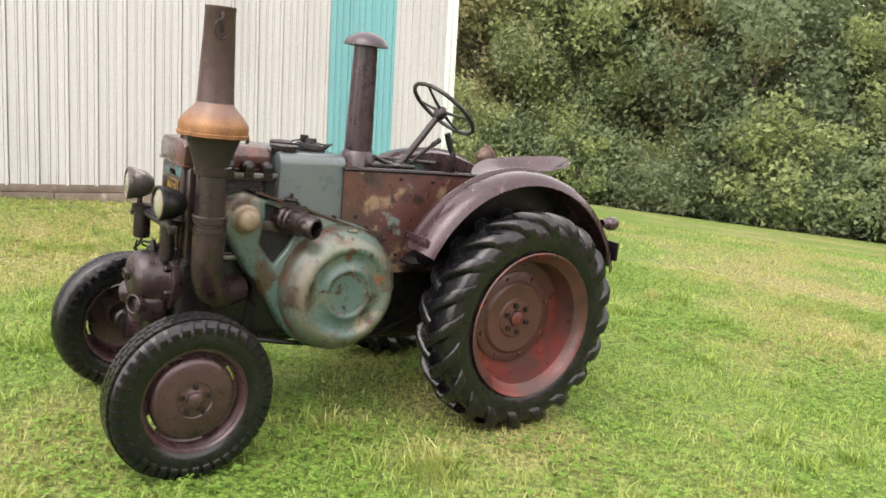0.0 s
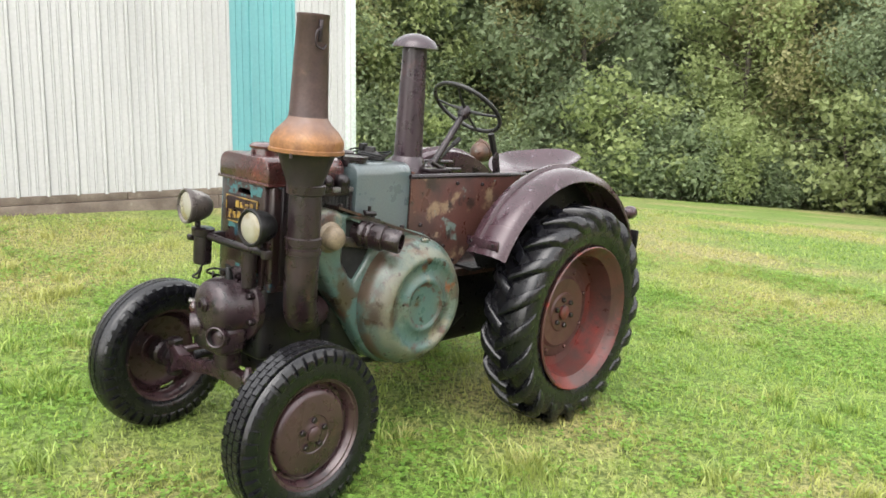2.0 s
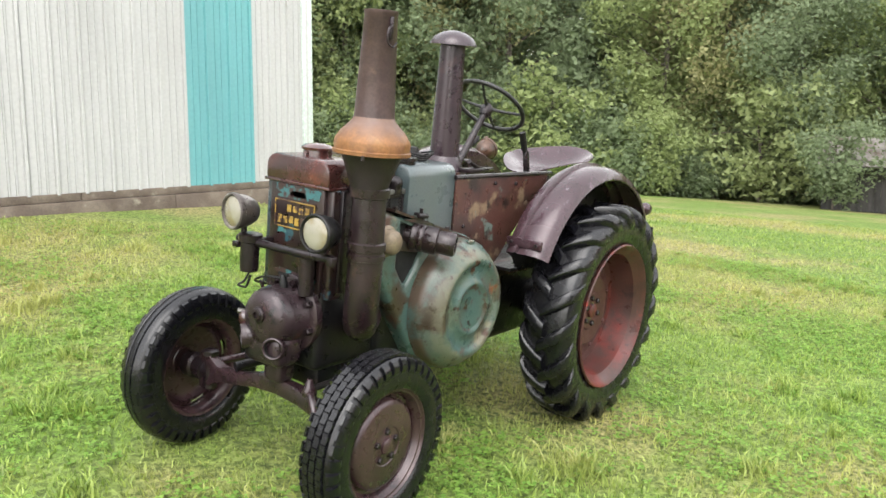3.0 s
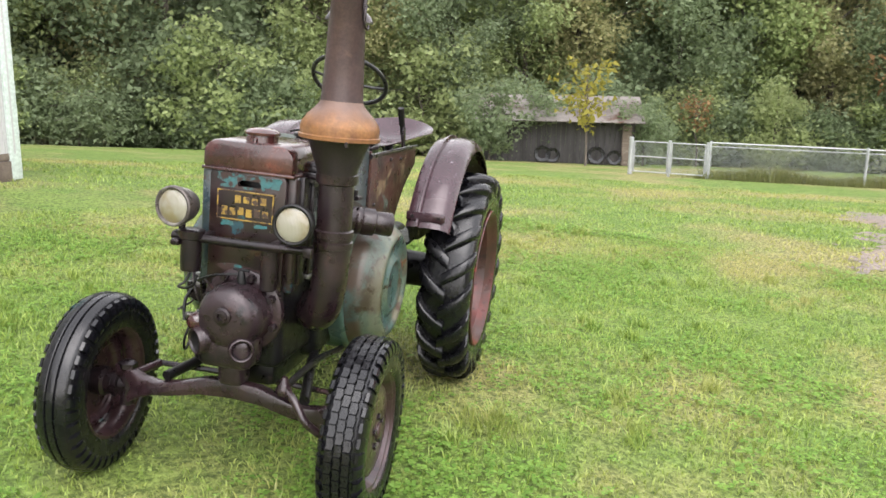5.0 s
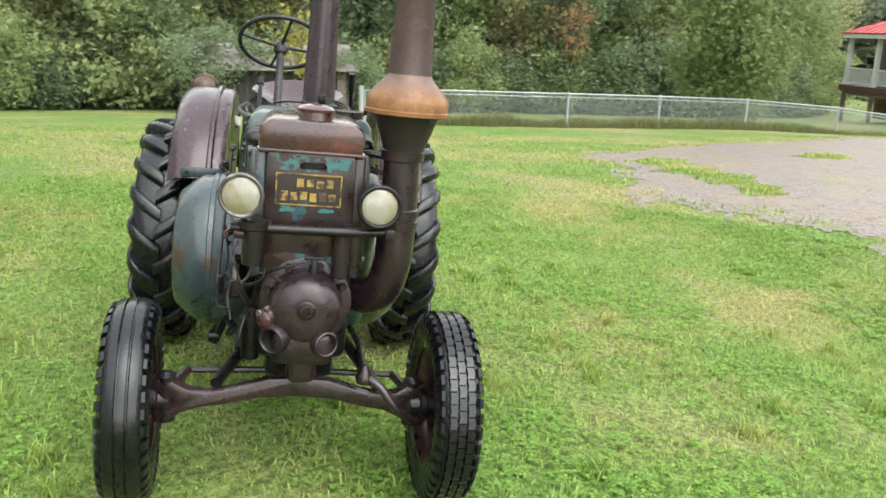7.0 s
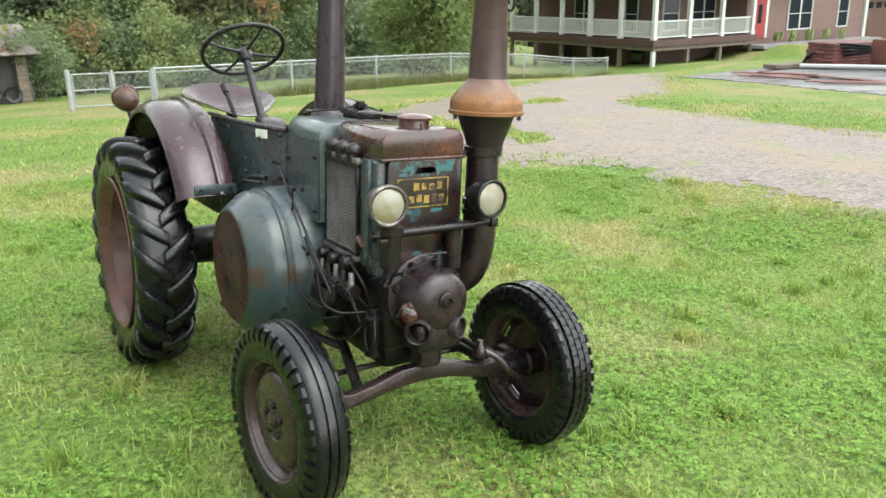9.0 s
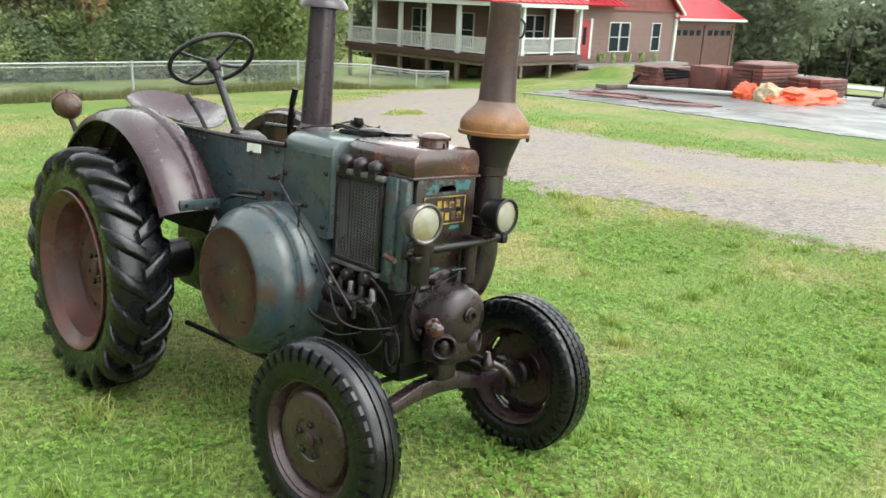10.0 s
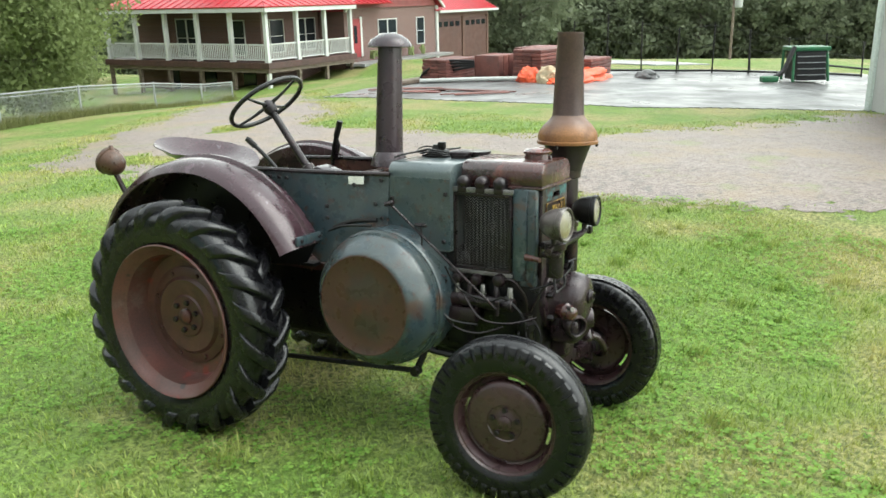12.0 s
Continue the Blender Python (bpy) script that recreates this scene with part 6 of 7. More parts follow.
def slope(name, parent, material, corners, label="", ribs=0, thick=0.06):
    """A roof face with raised seams: corners eave left, eave right, ridge right, ridge left."""
    a, b, c, d = [Vector(v) for v in corners]
    bm = B()
    f = bm.faces.new([bm.verts.new(v) for v in (a, b, c, d)] if (c - d).length > 0.01 else [bm.verts.new(v) for v in (a, b, c)])
    nrm = (b - a).cross(d - a).normalized()
    if nrm.z < 0:
        nrm = -nrm
    r = bmesh.ops.extrude_face_region(bm, geom=[f])
    bmesh.ops.translate(bm, verts=[v for v in r["geom"] if isinstance(v, bmesh.types.BMVert)], vec=nrm * thick)
    face = part(name, bm, material, parent, label, smooth=False)
    along = (b - a).normalized()
    for k in range(1, ribs):
        t = k / ribs
        p = a.lerp(b, t)
        up = (d - a) - along * (d - a).dot(along)
        lim = 1.0
        s_d, s_c = (d - a).dot(along), (c - a).dot(along)
        x = (b - a).length * t
        if x < s_d:
            lim = x / max(s_d, 1e-6)
        elif x > s_c:
            lim = ((b - a).length - x) / max((b - a).length - s_c, 1e-6)
        bm = B()
        tube(bm, [p + nrm * (thick + 0.01), p + up * lim + nrm * (thick + 0.01)], 0.035, 4, 1)
        part("roof_seam", bm, material, face, smooth=False)
    return face


def window(parent, x0, x1, z0, z1, y, axis="y"):
    def bx(name, mat, a, b, c, d, e, f, par):
        return plain(name, par, mat, *((a, b, c, d, e, f) if axis == "y" else (c, d, a, b, e, f)))
    w = bx("window", M["pane"], x0, x1, y - 0.02, y + 0.03, z0, z1, parent)
    tagged(w, "dark window in a white frame")
    for a, b, c, d in ((x0 - 0.06, x0, z0 - 0.06, z1 + 0.06), (x1, x1 + 0.06, z0 - 0.06, z1 + 0.06), (x0, x1, z1, z1 + 0.06), (x0, x1, z0 - 0.06, z0), (x0, x1, (z0 + z1) / 2 - 0.02, (z0 + z1) / 2 + 0.02)):
        bx("window_frame", M["white"], a, b, y - 0.05, y + 0.02, c, d, w)
    if x1 - x0 > 1.2:
        bx("mullion", M["white"], (x0 + x1) / 2 - 0.05, (x0 + x1) / 2 + 0.05, y - 0.05, y + 0.02, z0, z1, w)


def house():
    root = thing("house", Matrix.Translation((37.7, -5.4, -0.72)) @ Matrix.Rotation(math.atan2(-0.835, 0.55), 4, "Z"), "red-roofed brick house with a white wrap-around porch", "house")
    LF, LS, H = 7.2, 9.6, 2.5
    plain("wall", root, M["brickwall"], 2.3, 17.8, 2.4, 12.5, -1.9, H + 0.3, label="reddish brick wall")
    plain("wall", root, M["brickwall"], LF + 0.1, 17.8, 0.5, 2.39, -1.9, H, label="brick wall of the gabled front")
    plain("wall", root, M["brickwall"], 17.81, 26.6, 0.9, 10, -1.9, H - 0.35, label="brick garage wall")
    plain("porch_deck", root, M["deckred"], -0.25, LF + 0.2, -0.25, 2.39, -0.30, 0.0, label="dark red deck edge of the porch")
    plain("porch_deck", root, M["deckred"], -0.25, 2.29, 2.40, LS * 1.25 + 0.2, -0.30, 0.0, label="dark red deck edge of the porch")
    plain("beam", root, M["timber"], -0.15, LF + 0.1, -0.12, 0.02, -0.52, -0.305)
    plain("beam", root, M["timber"], -0.12, 0.02, 0.03, LS * 1.25, -0.52, -0.305)
    posts = [(LF * k / 3, 0.0) for k in range(4)] + [(0.0, LS * k / 4) for k in range(1, 6)]
    for x, y in posts:
        p = plain("porch_post", root, M["white"], x - 0.10, x + 0.10, y - 0.10, y + 0.10, 0.004, H, label="square white porch post")
        plain("post_base", p, M["white"], x - 0.125, x + 0.125, y - 0.125, y + 0.125, 0.004, 0.16)
        corner = x < 0.1 and y < 0.1
        plain("under_post", root, M["white"] if corner else M["timber"], x - 0.09, x + 0.09, y - 0.09, y + 0.09, -2.6, -0.306)
    def rail(x0, y0, x1, y1):
        r = None
        horiz = abs(x1 - x0) > abs(y1 - y0)
        for z0, z1 in ((0.86, 0.93), (0.10, 0.16)):
            q = plain("porch_rail", root, M["white"], *((x0, x1, y0 - 0.035, y0 + 0.035) if horiz else (x0 - 0.035, x0 + 0.035, y0, y1)), z0, z1)
            r = r or q
        n = int(max(abs(x1 - x0), abs(y1 - y0)) / 0.125)
        for k in range(1, n):
            t = k / n
            x, y = x0 + (x1 - x0) * t, y0 + (y1 - y0) * t
            plain("baluster", r, M["white"], x - 0.02, x + 0.02, y - 0.02, y + 0.02, 0.16, 0.86)
    for k in range(3):
        rail(LF * k / 3 + 0.14, 0, LF * (k + 1) / 3 - 0.14, 0)
    for k in range(5):
        rail(0, LS * k / 4 + 0.14, 0, LS * (k + 1) / 4 - 0.14)
    plain("fascia", root, M["white"], -0.35, LF + 0.2, -0.36, -0.22, H, H + 0.22, label="white gutter")
    plain("fascia", root, M["white"], -0.36, -0.22, -0.2, LS * 1.25 + 0.3, H, H + 0.22, label="white gutter")
    plain("porch_ceiling", root, M["white"], -0.2, LF, -0.2, 2.38, H + 0.02, H + 0.10)
    plain("porch_ceiling", root, M["white"], -0.2, 2.28, 2.39, LS * 1.25 + 0.2, H + 0.02, H + 0.10)
    E, R = H + 0.22, H + 2.0
    slope("roof", root, M["redroof"], [(-0.4, -0.4, E), (LF + 4.0, -0.4, E), (LF + 4.0, 4.2, R), (4.0, 4.2, R)], "bright red metal roof", 22)
    slope("roof", root, M["redroof"], [(-0.4, LS * 1.25 + 0.4, E), (-0.4, -0.4, E), (4.0, 4.2, R), (4.0, LS * 1.25 - 3.4, R)], "bright red metal roof", 22)
    bm = B()
    slab(bm, [(2.6, E + 0.65), (LS - 2.0, E + 0.65), (LS / 2 + 0.3, E + 2.4)], 0, 2.0, 2.2)
    part("gable", bm, M["redside"], root, "dull red gable over the side porch")
    slope("roof", root, M["redroof"], [(1.6, 2.0, E + 0.6), (8, 2.0, E + 0.6), (8, LS / 2 + 0.3, E + 2.6), (1.6, LS / 2 + 0.3, E + 2.6)])
    slope("roof", root, M["redroof"], [(8, LS - 1.4, E + 0.6), (1.6, LS - 1.4, E + 0.6), (1.6, LS / 2 + 0.3, E + 2.6), (8, LS / 2 + 0.3, E + 2.6)])
    gx0, gx1 = LF + 0.1, 17.8
    mid = (gx0 + gx1) / 2
    bm = B()
    slab(bm, [(gx0 - 0.1, H), (gx1 + 0.1, H), (mid, H + 3.9)], 1, 0.4, 0.6)
    g = part("gable", bm, M["redside"], root, "dull red sided front gable")
    for k in range(12):
        z = H + 0.3 * (k + 1)
        w = (gx1 - gx0) / 2 * (1 - (z - H) / 3.9)
        if w > 0.3:
            plain("siding_board", g, M["redside"], mid - w, mid + w, 0.375, 0.41, z - 0.02, z + 0.02)
    slope("roof", root, M["redroof"], [(gx0 - 0.5, 0.1, H - 0.15), (gx0 - 0.5, 12.8, H - 0.15), (mid, 12.8, H + 4.05), (mid, 0.1, H + 4.05)], "bright red metal roof", 26)
    slope("roof", root, M["redroof"], [(gx1 + 0.5, 12.8, H - 0.15), (gx1 + 0.5, 0.1, H - 0.15), (mid, 0.1, H + 4.05), (mid, 12.8, H + 4.05)], "bright red metal roof", 26)
    for s in (-1, 1):
        x0 = gx0 - 0.5 if s < 0 else gx1 + 0.5
        bm = B()
        tube(bm, [(x0, 0.05, H - 0.15), (mid, 0.05, H + 4.02)], 0.10, 4, 1)
        part("rake_board", bm, M["white"], root, "white rake board", False)
    plain("trim", root, M["white"], gx1 - 0.02, gx1 + 0.22, 0.38, 0.62, -1.5, H, label="white corner trim")
    slope("roof", root, M["redroof"], [(17.7, 0.3, H - 0.4), (27.0, 0.3, H - 0.4), (27.0, 5.6, H + 2.3), (17.7, 5.6, H + 2.3)], "bright red metal roof", 20)
    slope("roof", root, M["redroof"], [(27.0, 10.8, H - 0.4), (17.7, 10.8, H - 0.4), (17.7, 5.6, H + 2.3), (27.0, 5.6, H + 2.3)])
    plain("fascia", root, M["white"], 18.0, 27.0, 0.2, 0.32, H - 0.52, H - 0.36)
    for x in (18.4, 22.5):
        d = plain("garage_door", root, M["garage"], x, x + 3.6, 0.84, 0.92, -1.25, 1.55, label="brown panelled garage door")
        for k in range(4):
            plain("door_window", d, M["pane"], x + 0.3 + k * 0.85, x + 0.85 + k * 0.85, 0.82, 0.86, 1.0, 1.35)
        plain("door_trim", d, M["brick"], x - 0.25, x - 0.01, 0.78, 0.9, -1.25, 1.7)
    plain("door_trim", root, M["brick"], 26.12, 26.4, 0.78, 0.9, -1.25, 1.7)
    d = plain("front_door", root, M["reddoor"], 7.8, 8.8, 0.44, 0.52, -0.3, 1.9, label="red front door")
    plain("door_pane", d, M["pane"], 8.15, 8.45, 0.42, 0.46, 0.5, 1.5)
    plain("door_frame", d, M["white"], 8.81, 9.0, 0.42, 0.5, -0.3, 2.0)
    window(root, 10.8, 12.8, 0.1, 1.75, 0.5)
    window(root, 15.3, 16.2, 0.1, 1.75, 0.5)
    window(root, 3.0, 4.1, 0.3, 2.0, 2.4)
    window(root, 5.2, 6.9, 0.3, 2.0, 2.4)
    window(root, 3.6, 4.5, 0.2, 2.0, 2.3, "x")
    window(root, 7.2, 8.8, 0.05, 2.1, 2.3, "x")
    for y in (1.4, 4.4, 7.4):
        plain("cellar_door", root, M["pane"], 2.24, 2.32, y + 1.6, y + 2.5, -1.85, -0.4, label="dark cellar doorway")
    for k, x in enumerate((9.3, 10.6, 12.0, 13.6, 15.0)):
        bm = B()
        for q in range(26):
            a, r = random.random() * 6.28, random.random() * 0.3
            box(bm, x + r * math.cos(a) - 0.05, x + r * math.cos(a) + 0.05, -0.1 + r * math.sin(a) * 0.5 - 0.05, -0.1 + r * math.sin(a) * 0.5 + 0.05, -0.55 + random.random() * 0.5, -0.42 + random.random() * 0.5)
        part("porch_plant", bm, M["leaf"], root, "small plants by the front wall", False)
    plain("path_slab", root, M["asphalt"], LF, 17.8, -0.9, 0.45, -0.75, -0.6, label="pale path along the front")
    return root


def leaf_material(name, a, b, c):
    m, n, l, p = nodes_of(name)
    geo = n.new("ShaderNodeNewGeometry")
    info = n.new("ShaderNodeObjectInfo")
    col = mix(n, l, geo.outputs["Random Per Island"], a, b)
    col = mix(n, l, ramp(n, l, info.outputs["Random"], 0.0, 1.0, 0.0, 0.75), col, c)
    l.new(col, p.inputs["Base Color"])
    p.inputs["Roughness"].default_value = 0.6
    p.inputs["Specular IOR Level"].default_value = 0.2
    tr = n.new("ShaderNodeBsdfTranslucent")
    l.new(col, tr.inputs["Color"])
    mx = n.new("ShaderNodeMixShader")
    mx.inputs[0].default_value = 0.5
    l.new(p.outputs[0], mx.inputs[1])
    l.new(tr.outputs[0], mx.inputs[2])
    l.new(mx.outputs[0], n["Material Output"].inputs["Surface"])
    return m


M["leaf"] = leaf_material("green_leaves", (0.220, 0.287, 0.116), (0.375, 0.439, 0.185), (0.310, 0.354, 0.168))
M["leafolive"] = leaf_material("olive_leaves", (0.263, 0.277, 0.129), (0.438, 0.413, 0.207), (0.338, 0.325, 0.174))
M["leafdark"] = leaf_material("dark_leaves", (0.153, 0.204, 0.108), (0.254, 0.312, 0.171), (0.204, 0.252, 0.148))
M["leafbright"] = leaf_material("yellow_green_leaves", (0.163, 0.215, 0.074), (0.259, 0.311, 0.126), (0.207, 0.252, 0.104))
# Leaf colours copied darker and greyer: dimness of the far trees painted in.
M["leaffar"] = leaf_material("far_leaves_toned_down", (0.122, 0.148, 0.088), (0.195, 0.220, 0.136), (0.158, 0.182, 0.118))
M["leafyellow"] = leaf_material("yellow_leaves", (0.27, 0.25, 0.05), (0.38, 0.34, 0.07), (0.26, 0.24, 0.05))
M["leaforange"] = leaf_material("orange_leaves", (0.30, 0.18, 0.09), (0.38, 0.24, 0.12), (0.32, 0.21, 0.11))
house()


def leaf_mesh(name, centres, sizes, count, leaf, material, seed, droop=0.35):
    """Many small bent leaves spread through overlapping clumps."""
    rng = np.random.default_rng(seed)
    centres, sizes = np.array(centres), np.array(sizes)
    w = (sizes ** 2).prod(1) ** 0.33
    pick = rng.choice(len(centres), count, p=w / w.sum())
    d = rng.normal(size=(count, 3))
    d /= np.linalg.norm(d, axis=1)[:, None]
    rad = rng.random(count) ** 0.45
    pos = centres[pick] + d * sizes[pick] * rad[:, None] * (0.75 + 0.35 * rng.random(count))[:, None]
    nrm = d * 0.35 + rng.normal(size=(count, 3)) * 0.7
    nrm[:, 2] += 0.35
    nrm /= np.linalg.norm(nrm, axis=1)[:, None]
    side = np.cross(nrm, rng.normal(size=(count, 3)))
    side /= np.linalg.norm(side, axis=1)[:, None]
    tip = np.cross(nrm, side)
    s = leaf * (0.55 + 0.9 * rng.random(count))[:, None]
    v = np.empty((count, 3, 3))
    v[:, 0] = pos - tip * s * 0.8 + side * s * 0.6
    v[:, 1] = pos - tip * s * 0.5 - side * s * 0.65 - nrm * s * droop * 0.3
    v[:, 2] = pos + tip * s - nrm * s * droop
    me = bpy.data.meshes.new(name)
    me.from_pydata(v.reshape(-1, 3).tolist(), [], np.arange(count * 3).reshape(-1, 3).tolist())
    me.materials.append(material)
    return me


def tree(name, height, spread, low, count, leaf, material, seed, label, trunk_r=0.16, category="tree"):
    """A tapered trunk with limbs that carry clumps of leaves."""
    rng = random.Random(seed)
    root = thing(name, Matrix(), label, category)
    bm = B()
    lean = Vector((rng.uniform(-0.05, 0.05), rng.uniform(-0.05, 0.05), 1))
    top = lean * height * 0.93
    tube(bm, [Vector((0, 0, -0.4)), lean * height * 0.3, lean * height * 0.62 + Vector((0.2, 0.1, 0)), top], trunk_r, 8, 4, [trunk_r * 1.25, trunk_r, trunk_r * 0.6, trunk_r * 0.15])
    centres, sizes = [], []
    n = 22
    for k in range(n):
        f = low + (1 - low) * (k + 0.5) / n
        a = k * 2.4 + rng.uniform(-0.4, 0.4)
        reach = spread * (0.35 + 0.75 * math.sin(math.pi * min(1, 0.12 + 0.88 * (1 - f) / (1 - low))) ** 0.8) * rng.uniform(0.6, 1.1)
        p0 = lean * height * max(f - 0.10, 0.05)
        p1 = lean * height * f + Vector((reach * math.cos(a), reach * math.sin(a), rng.uniform(-0.3, 0.5)))
        tube(bm, [p0, p0.lerp(p1, 0.5) + Vector((0, 0, 0.25)), p1], 0.05, 5, 3, [trunk_r * 0.35, trunk_r * 0.2, 0.012])
        for q in (0.4, 0.7, 0.95, 1.15):
            centres.append(p0.lerp(p1, q) + Vector((rng.uniform(-0.6, 0.6), rng.uniform(-0.6, 0.6), rng.uniform(-0.6, 0.6))) * spread * 0.25)
            sc = spread * rng.uniform(0.22, 0.6)
            sizes.append((sc, sc, sc * rng.uniform(0.6, 1.25)))
    part("trunk", bm, M["bark"], root)
    crown = new("crown", leaf_mesh("crown", [tuple(c) for c in centres], sizes, count, leaf, material, seed))
    crown.parent = root
    return root


def stand(proto, spots):
    """Copies of a tree at several spots of the ground, each turned and sized a little differently."""
    first = True
    for k, (x, y, s, turn) in enumerate(spots):
        m = Matrix.Translation((x, y, ground(x, y) - 0.05)) @ Matrix.Rotation(turn, 4, "Z") @ Matrix.Scale(s, 4)
        if first:
            proto.matrix_world = m
            first = False
        else:
            c = copy_thing(proto, m)
            c.scale = (s, s, s * (0.92 + 0.16 * ((k * 37) % 10) / 10))


LINE = [(-34, 42), (-18, 40), (-4, 38.5), (8, 36.5), (15, 34.5), (20, 31), (25.5, 28), (31, 23), (36, 17.5), (42, 12), (50, 8), (64, 4)]


def along(line, n, jitter, back, seed, sizes):
    rng = random.Random(seed)
    seg = [math.dist(a, b) for a, b in zip(line, line[1:])]
    total, out = sum(seg), []
    for k in range(n):
        d = total * (k + 0.5) / n + rng.uniform(-jitter, jitter)
        i = 0
        while i < len(seg) - 1 and d > seg[i]:
            d -= seg[i]
            i += 1
        (x0, y0), (x1, y1) = line[i], line[i + 1]
        t = min(max(d / seg[i], 0), 1)
        nx, ny = -(y1 - y0) / seg[i], (x1 - x0) / seg[i]
        b = back + rng.uniform(-1.2, 1.2)
        out.append((x0 + (x1 - x0) * t + nx * b, y0 + (y1 - y0) * t + ny * b, rng.uniform(*sizes), rng.uniform(0, 6.28)))
    return out


kinds = [tree("tree", 10.8, 2.9, 0.12, 26000, 0.10, M["leaf"], 11, "tall leafy green tree at the edge of the wood"),
         tree("tree", 11.6, 2.6, 0.26, 21000, 0.095, M["leafolive"], 12, "tall olive-green tree with a bare lower trunk"),
         tree("tree", 10.2, 3.2, 0.08, 26000, 0.10, M["leafdark"], 13, "dark green tree at the edge of the wood")]
spots = [q for q in along(LINE, 33, 1.2, 0.8, 21, (0.85, 1.2)) if not 15 < q[0] < 18.5]
for i, k in enumerate(kinds):
    stand(k, spots[i::3])
back = [tree("tree", 14, 3.4, 0.14, 9500, 0.19, M["leafdark"], 14, "tall dark tree deep in the wood", 0.22),
        tree("tree", 13.4, 3.0, 0.18, 9000, 0.19, M["leafolive"], 15, "tall thin tree deep in the wood", 0.2)]
spots = [q for q in along(LINE, 30, 1.5, 5.5, 22, (0.85, 1.15)) if not 15 < q[0] < 21] + [q for q in along(LINE, 26, 1.5, 11, 23, (0.9, 1.25)) if not 13 < q[0] < 20] + [(9.6, 39.0, 1.0, 0.3), (10.6, 42.5, 1.1, 1.7), (8.2, 41.5, 1.0, 4.0), (17.0, 40.5, 0.95, 2.2), (19.5, 37.5, 1.0, 5.0)]
for i, k in enumerate(back):
    stand(k, spots[i::2])
deep = along(LINE, 240, 1.5, 17, 27, (1.0, 1.6))
woods = leaf_mesh("woods", [(x, y, ground(x, y) + 1.2 + 7.5 * ((k * 0.618) % 1)) for k, (x, y, s, turn) in enumerate(deep)], [(2.3 * s, 2.3 * s, 2.0 * s) for x, y, s, turn in deep], 46000, 0.36, M["leafdark"], 28)
tagged(new("woods", woods), "dense dim woodland deep behind the first trees", "woods", kind="stuff")
# Two low bushes take the dark leaves: shade at the wood's foot, as colour.
shrubs = [tree("bush", 3.2, 1.7, 0.08, 4600, 0.105, M["leafdark"], 16, "bush at the foot of the wood, shade put in its leaf colour", 0.05, "bush"),
          tree("bush", 2.4, 1.5, 0.06, 4200, 0.095, M["leafdark"], 17, "leafy bush at the foot of the wood, leaf colour darkened for shade", 0.05, "bush"),
          tree("bush", 4.4, 1.9, 0.10, 5000, 0.11, M["leaf"], 18, "tall green bush at the foot of the wood", 0.06, "bush")]
spots = [s for s in along(LINE, 72, 0.8, -1.6, 24, (0.7, 1.25)) if not (19.5 < s[0] < 27.5 and s[1] < 27.5)]
for i, k in enumerate(shrubs):
    stand(k, spots[i::3])
stand(tree("tree", 3.6, 0.9, 0.45, 420, 0.12, M["leafyellow"], 19, "young tree with bright yellow leaves", 0.04), [(21.6, 19.3, 1.0, 0.5)])
stand(tree("tree", 4.2, 0.8, 0.6, 260, 0.13, M["leaforange"], 20, "small tree turning orange among the green", 0.05), [(36.4, 13.6, 1.25, 0.5), (29.8, 19.5, 0.7, 2.0)])
stand(tree("tree", 10.5, 2.7, 0.08, 34000, 0.10, M["leafbright"], 30, "broad leafy tree standing behind the wire fence", 0.2), [(29.2, 5.3, 1.0, 0.7)])
FARLINE = [(112, 8), (104, -18), (98, -40), (88, -58), (74, -74), (56, -88), (30, -100)]
# Far trees wear the toned-down leaves; their dimness is in the colour.
far = [tree("tree", 11, 3.6, 0.04, 5200, 0.30, M["leaffar"], 31, "distant green tree across the valley", 0.2),
       tree("tree", 10, 3.8, 0.04, 5200, 0.30, M["leaffar"], 32, "distant olive tree across the valley", 0.2)]
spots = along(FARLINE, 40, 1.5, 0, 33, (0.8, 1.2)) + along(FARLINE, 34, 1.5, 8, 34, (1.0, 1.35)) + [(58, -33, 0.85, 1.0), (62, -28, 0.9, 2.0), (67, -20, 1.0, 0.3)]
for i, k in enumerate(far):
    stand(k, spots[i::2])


# ---- old shed at the edge of the wood ----
def shed():
    root = thing("shed", Matrix.Translation((20.9, 24.2, -1.62)) @ Matrix.Rotation(math.atan2(-5.0, 4.1), 4, "Z"), "old grey board shed with a pale tin roof", "shed")
    L = 6.2
    for k in range(32):
        x = k * L / 32
        h = 1.5 + 0.04 * ((k * 7) % 5)
        plain("wall_board", root, M["shedwood"], x + 0.005, x + L / 32 - 0.005, 0.0, 0.03 + 0.01 * (k % 2), -0.1, h)
    plain("wall_back", root, M["shedwood"], 0, L, 4.0, 4.1, -0.4, 2.3)
    for x in (0.0, L - 0.1):
        plain("wall_side", root, M["shedwood"], x, x + 0.1, 0.05, 4.0, -0.4, 1.7)
    plain("post", root, M["timber"], L - 0.5, L - 0.15, -0.25, -0.02, -0.2, 1.5, label="squared timber post")
    slope("roof", root, M["shedroof"], [(-0.3, -0.7, 1.62), (L + 0.3, -0.7, 1.62), (L + 0.3, 2.2, 2.55), (-0.3, 2.2, 2.55)], "pale rusty tin roof", 16, 0.03)
    slope("roof", root, M["shedroof"], [(L + 0.3, 4.6, 1.7), (-0.3, 4.6, 1.7), (-0.3, 2.2, 2.55), (L + 0.3, 2.2, 2.55)], "", 0, 0.03)
    return root


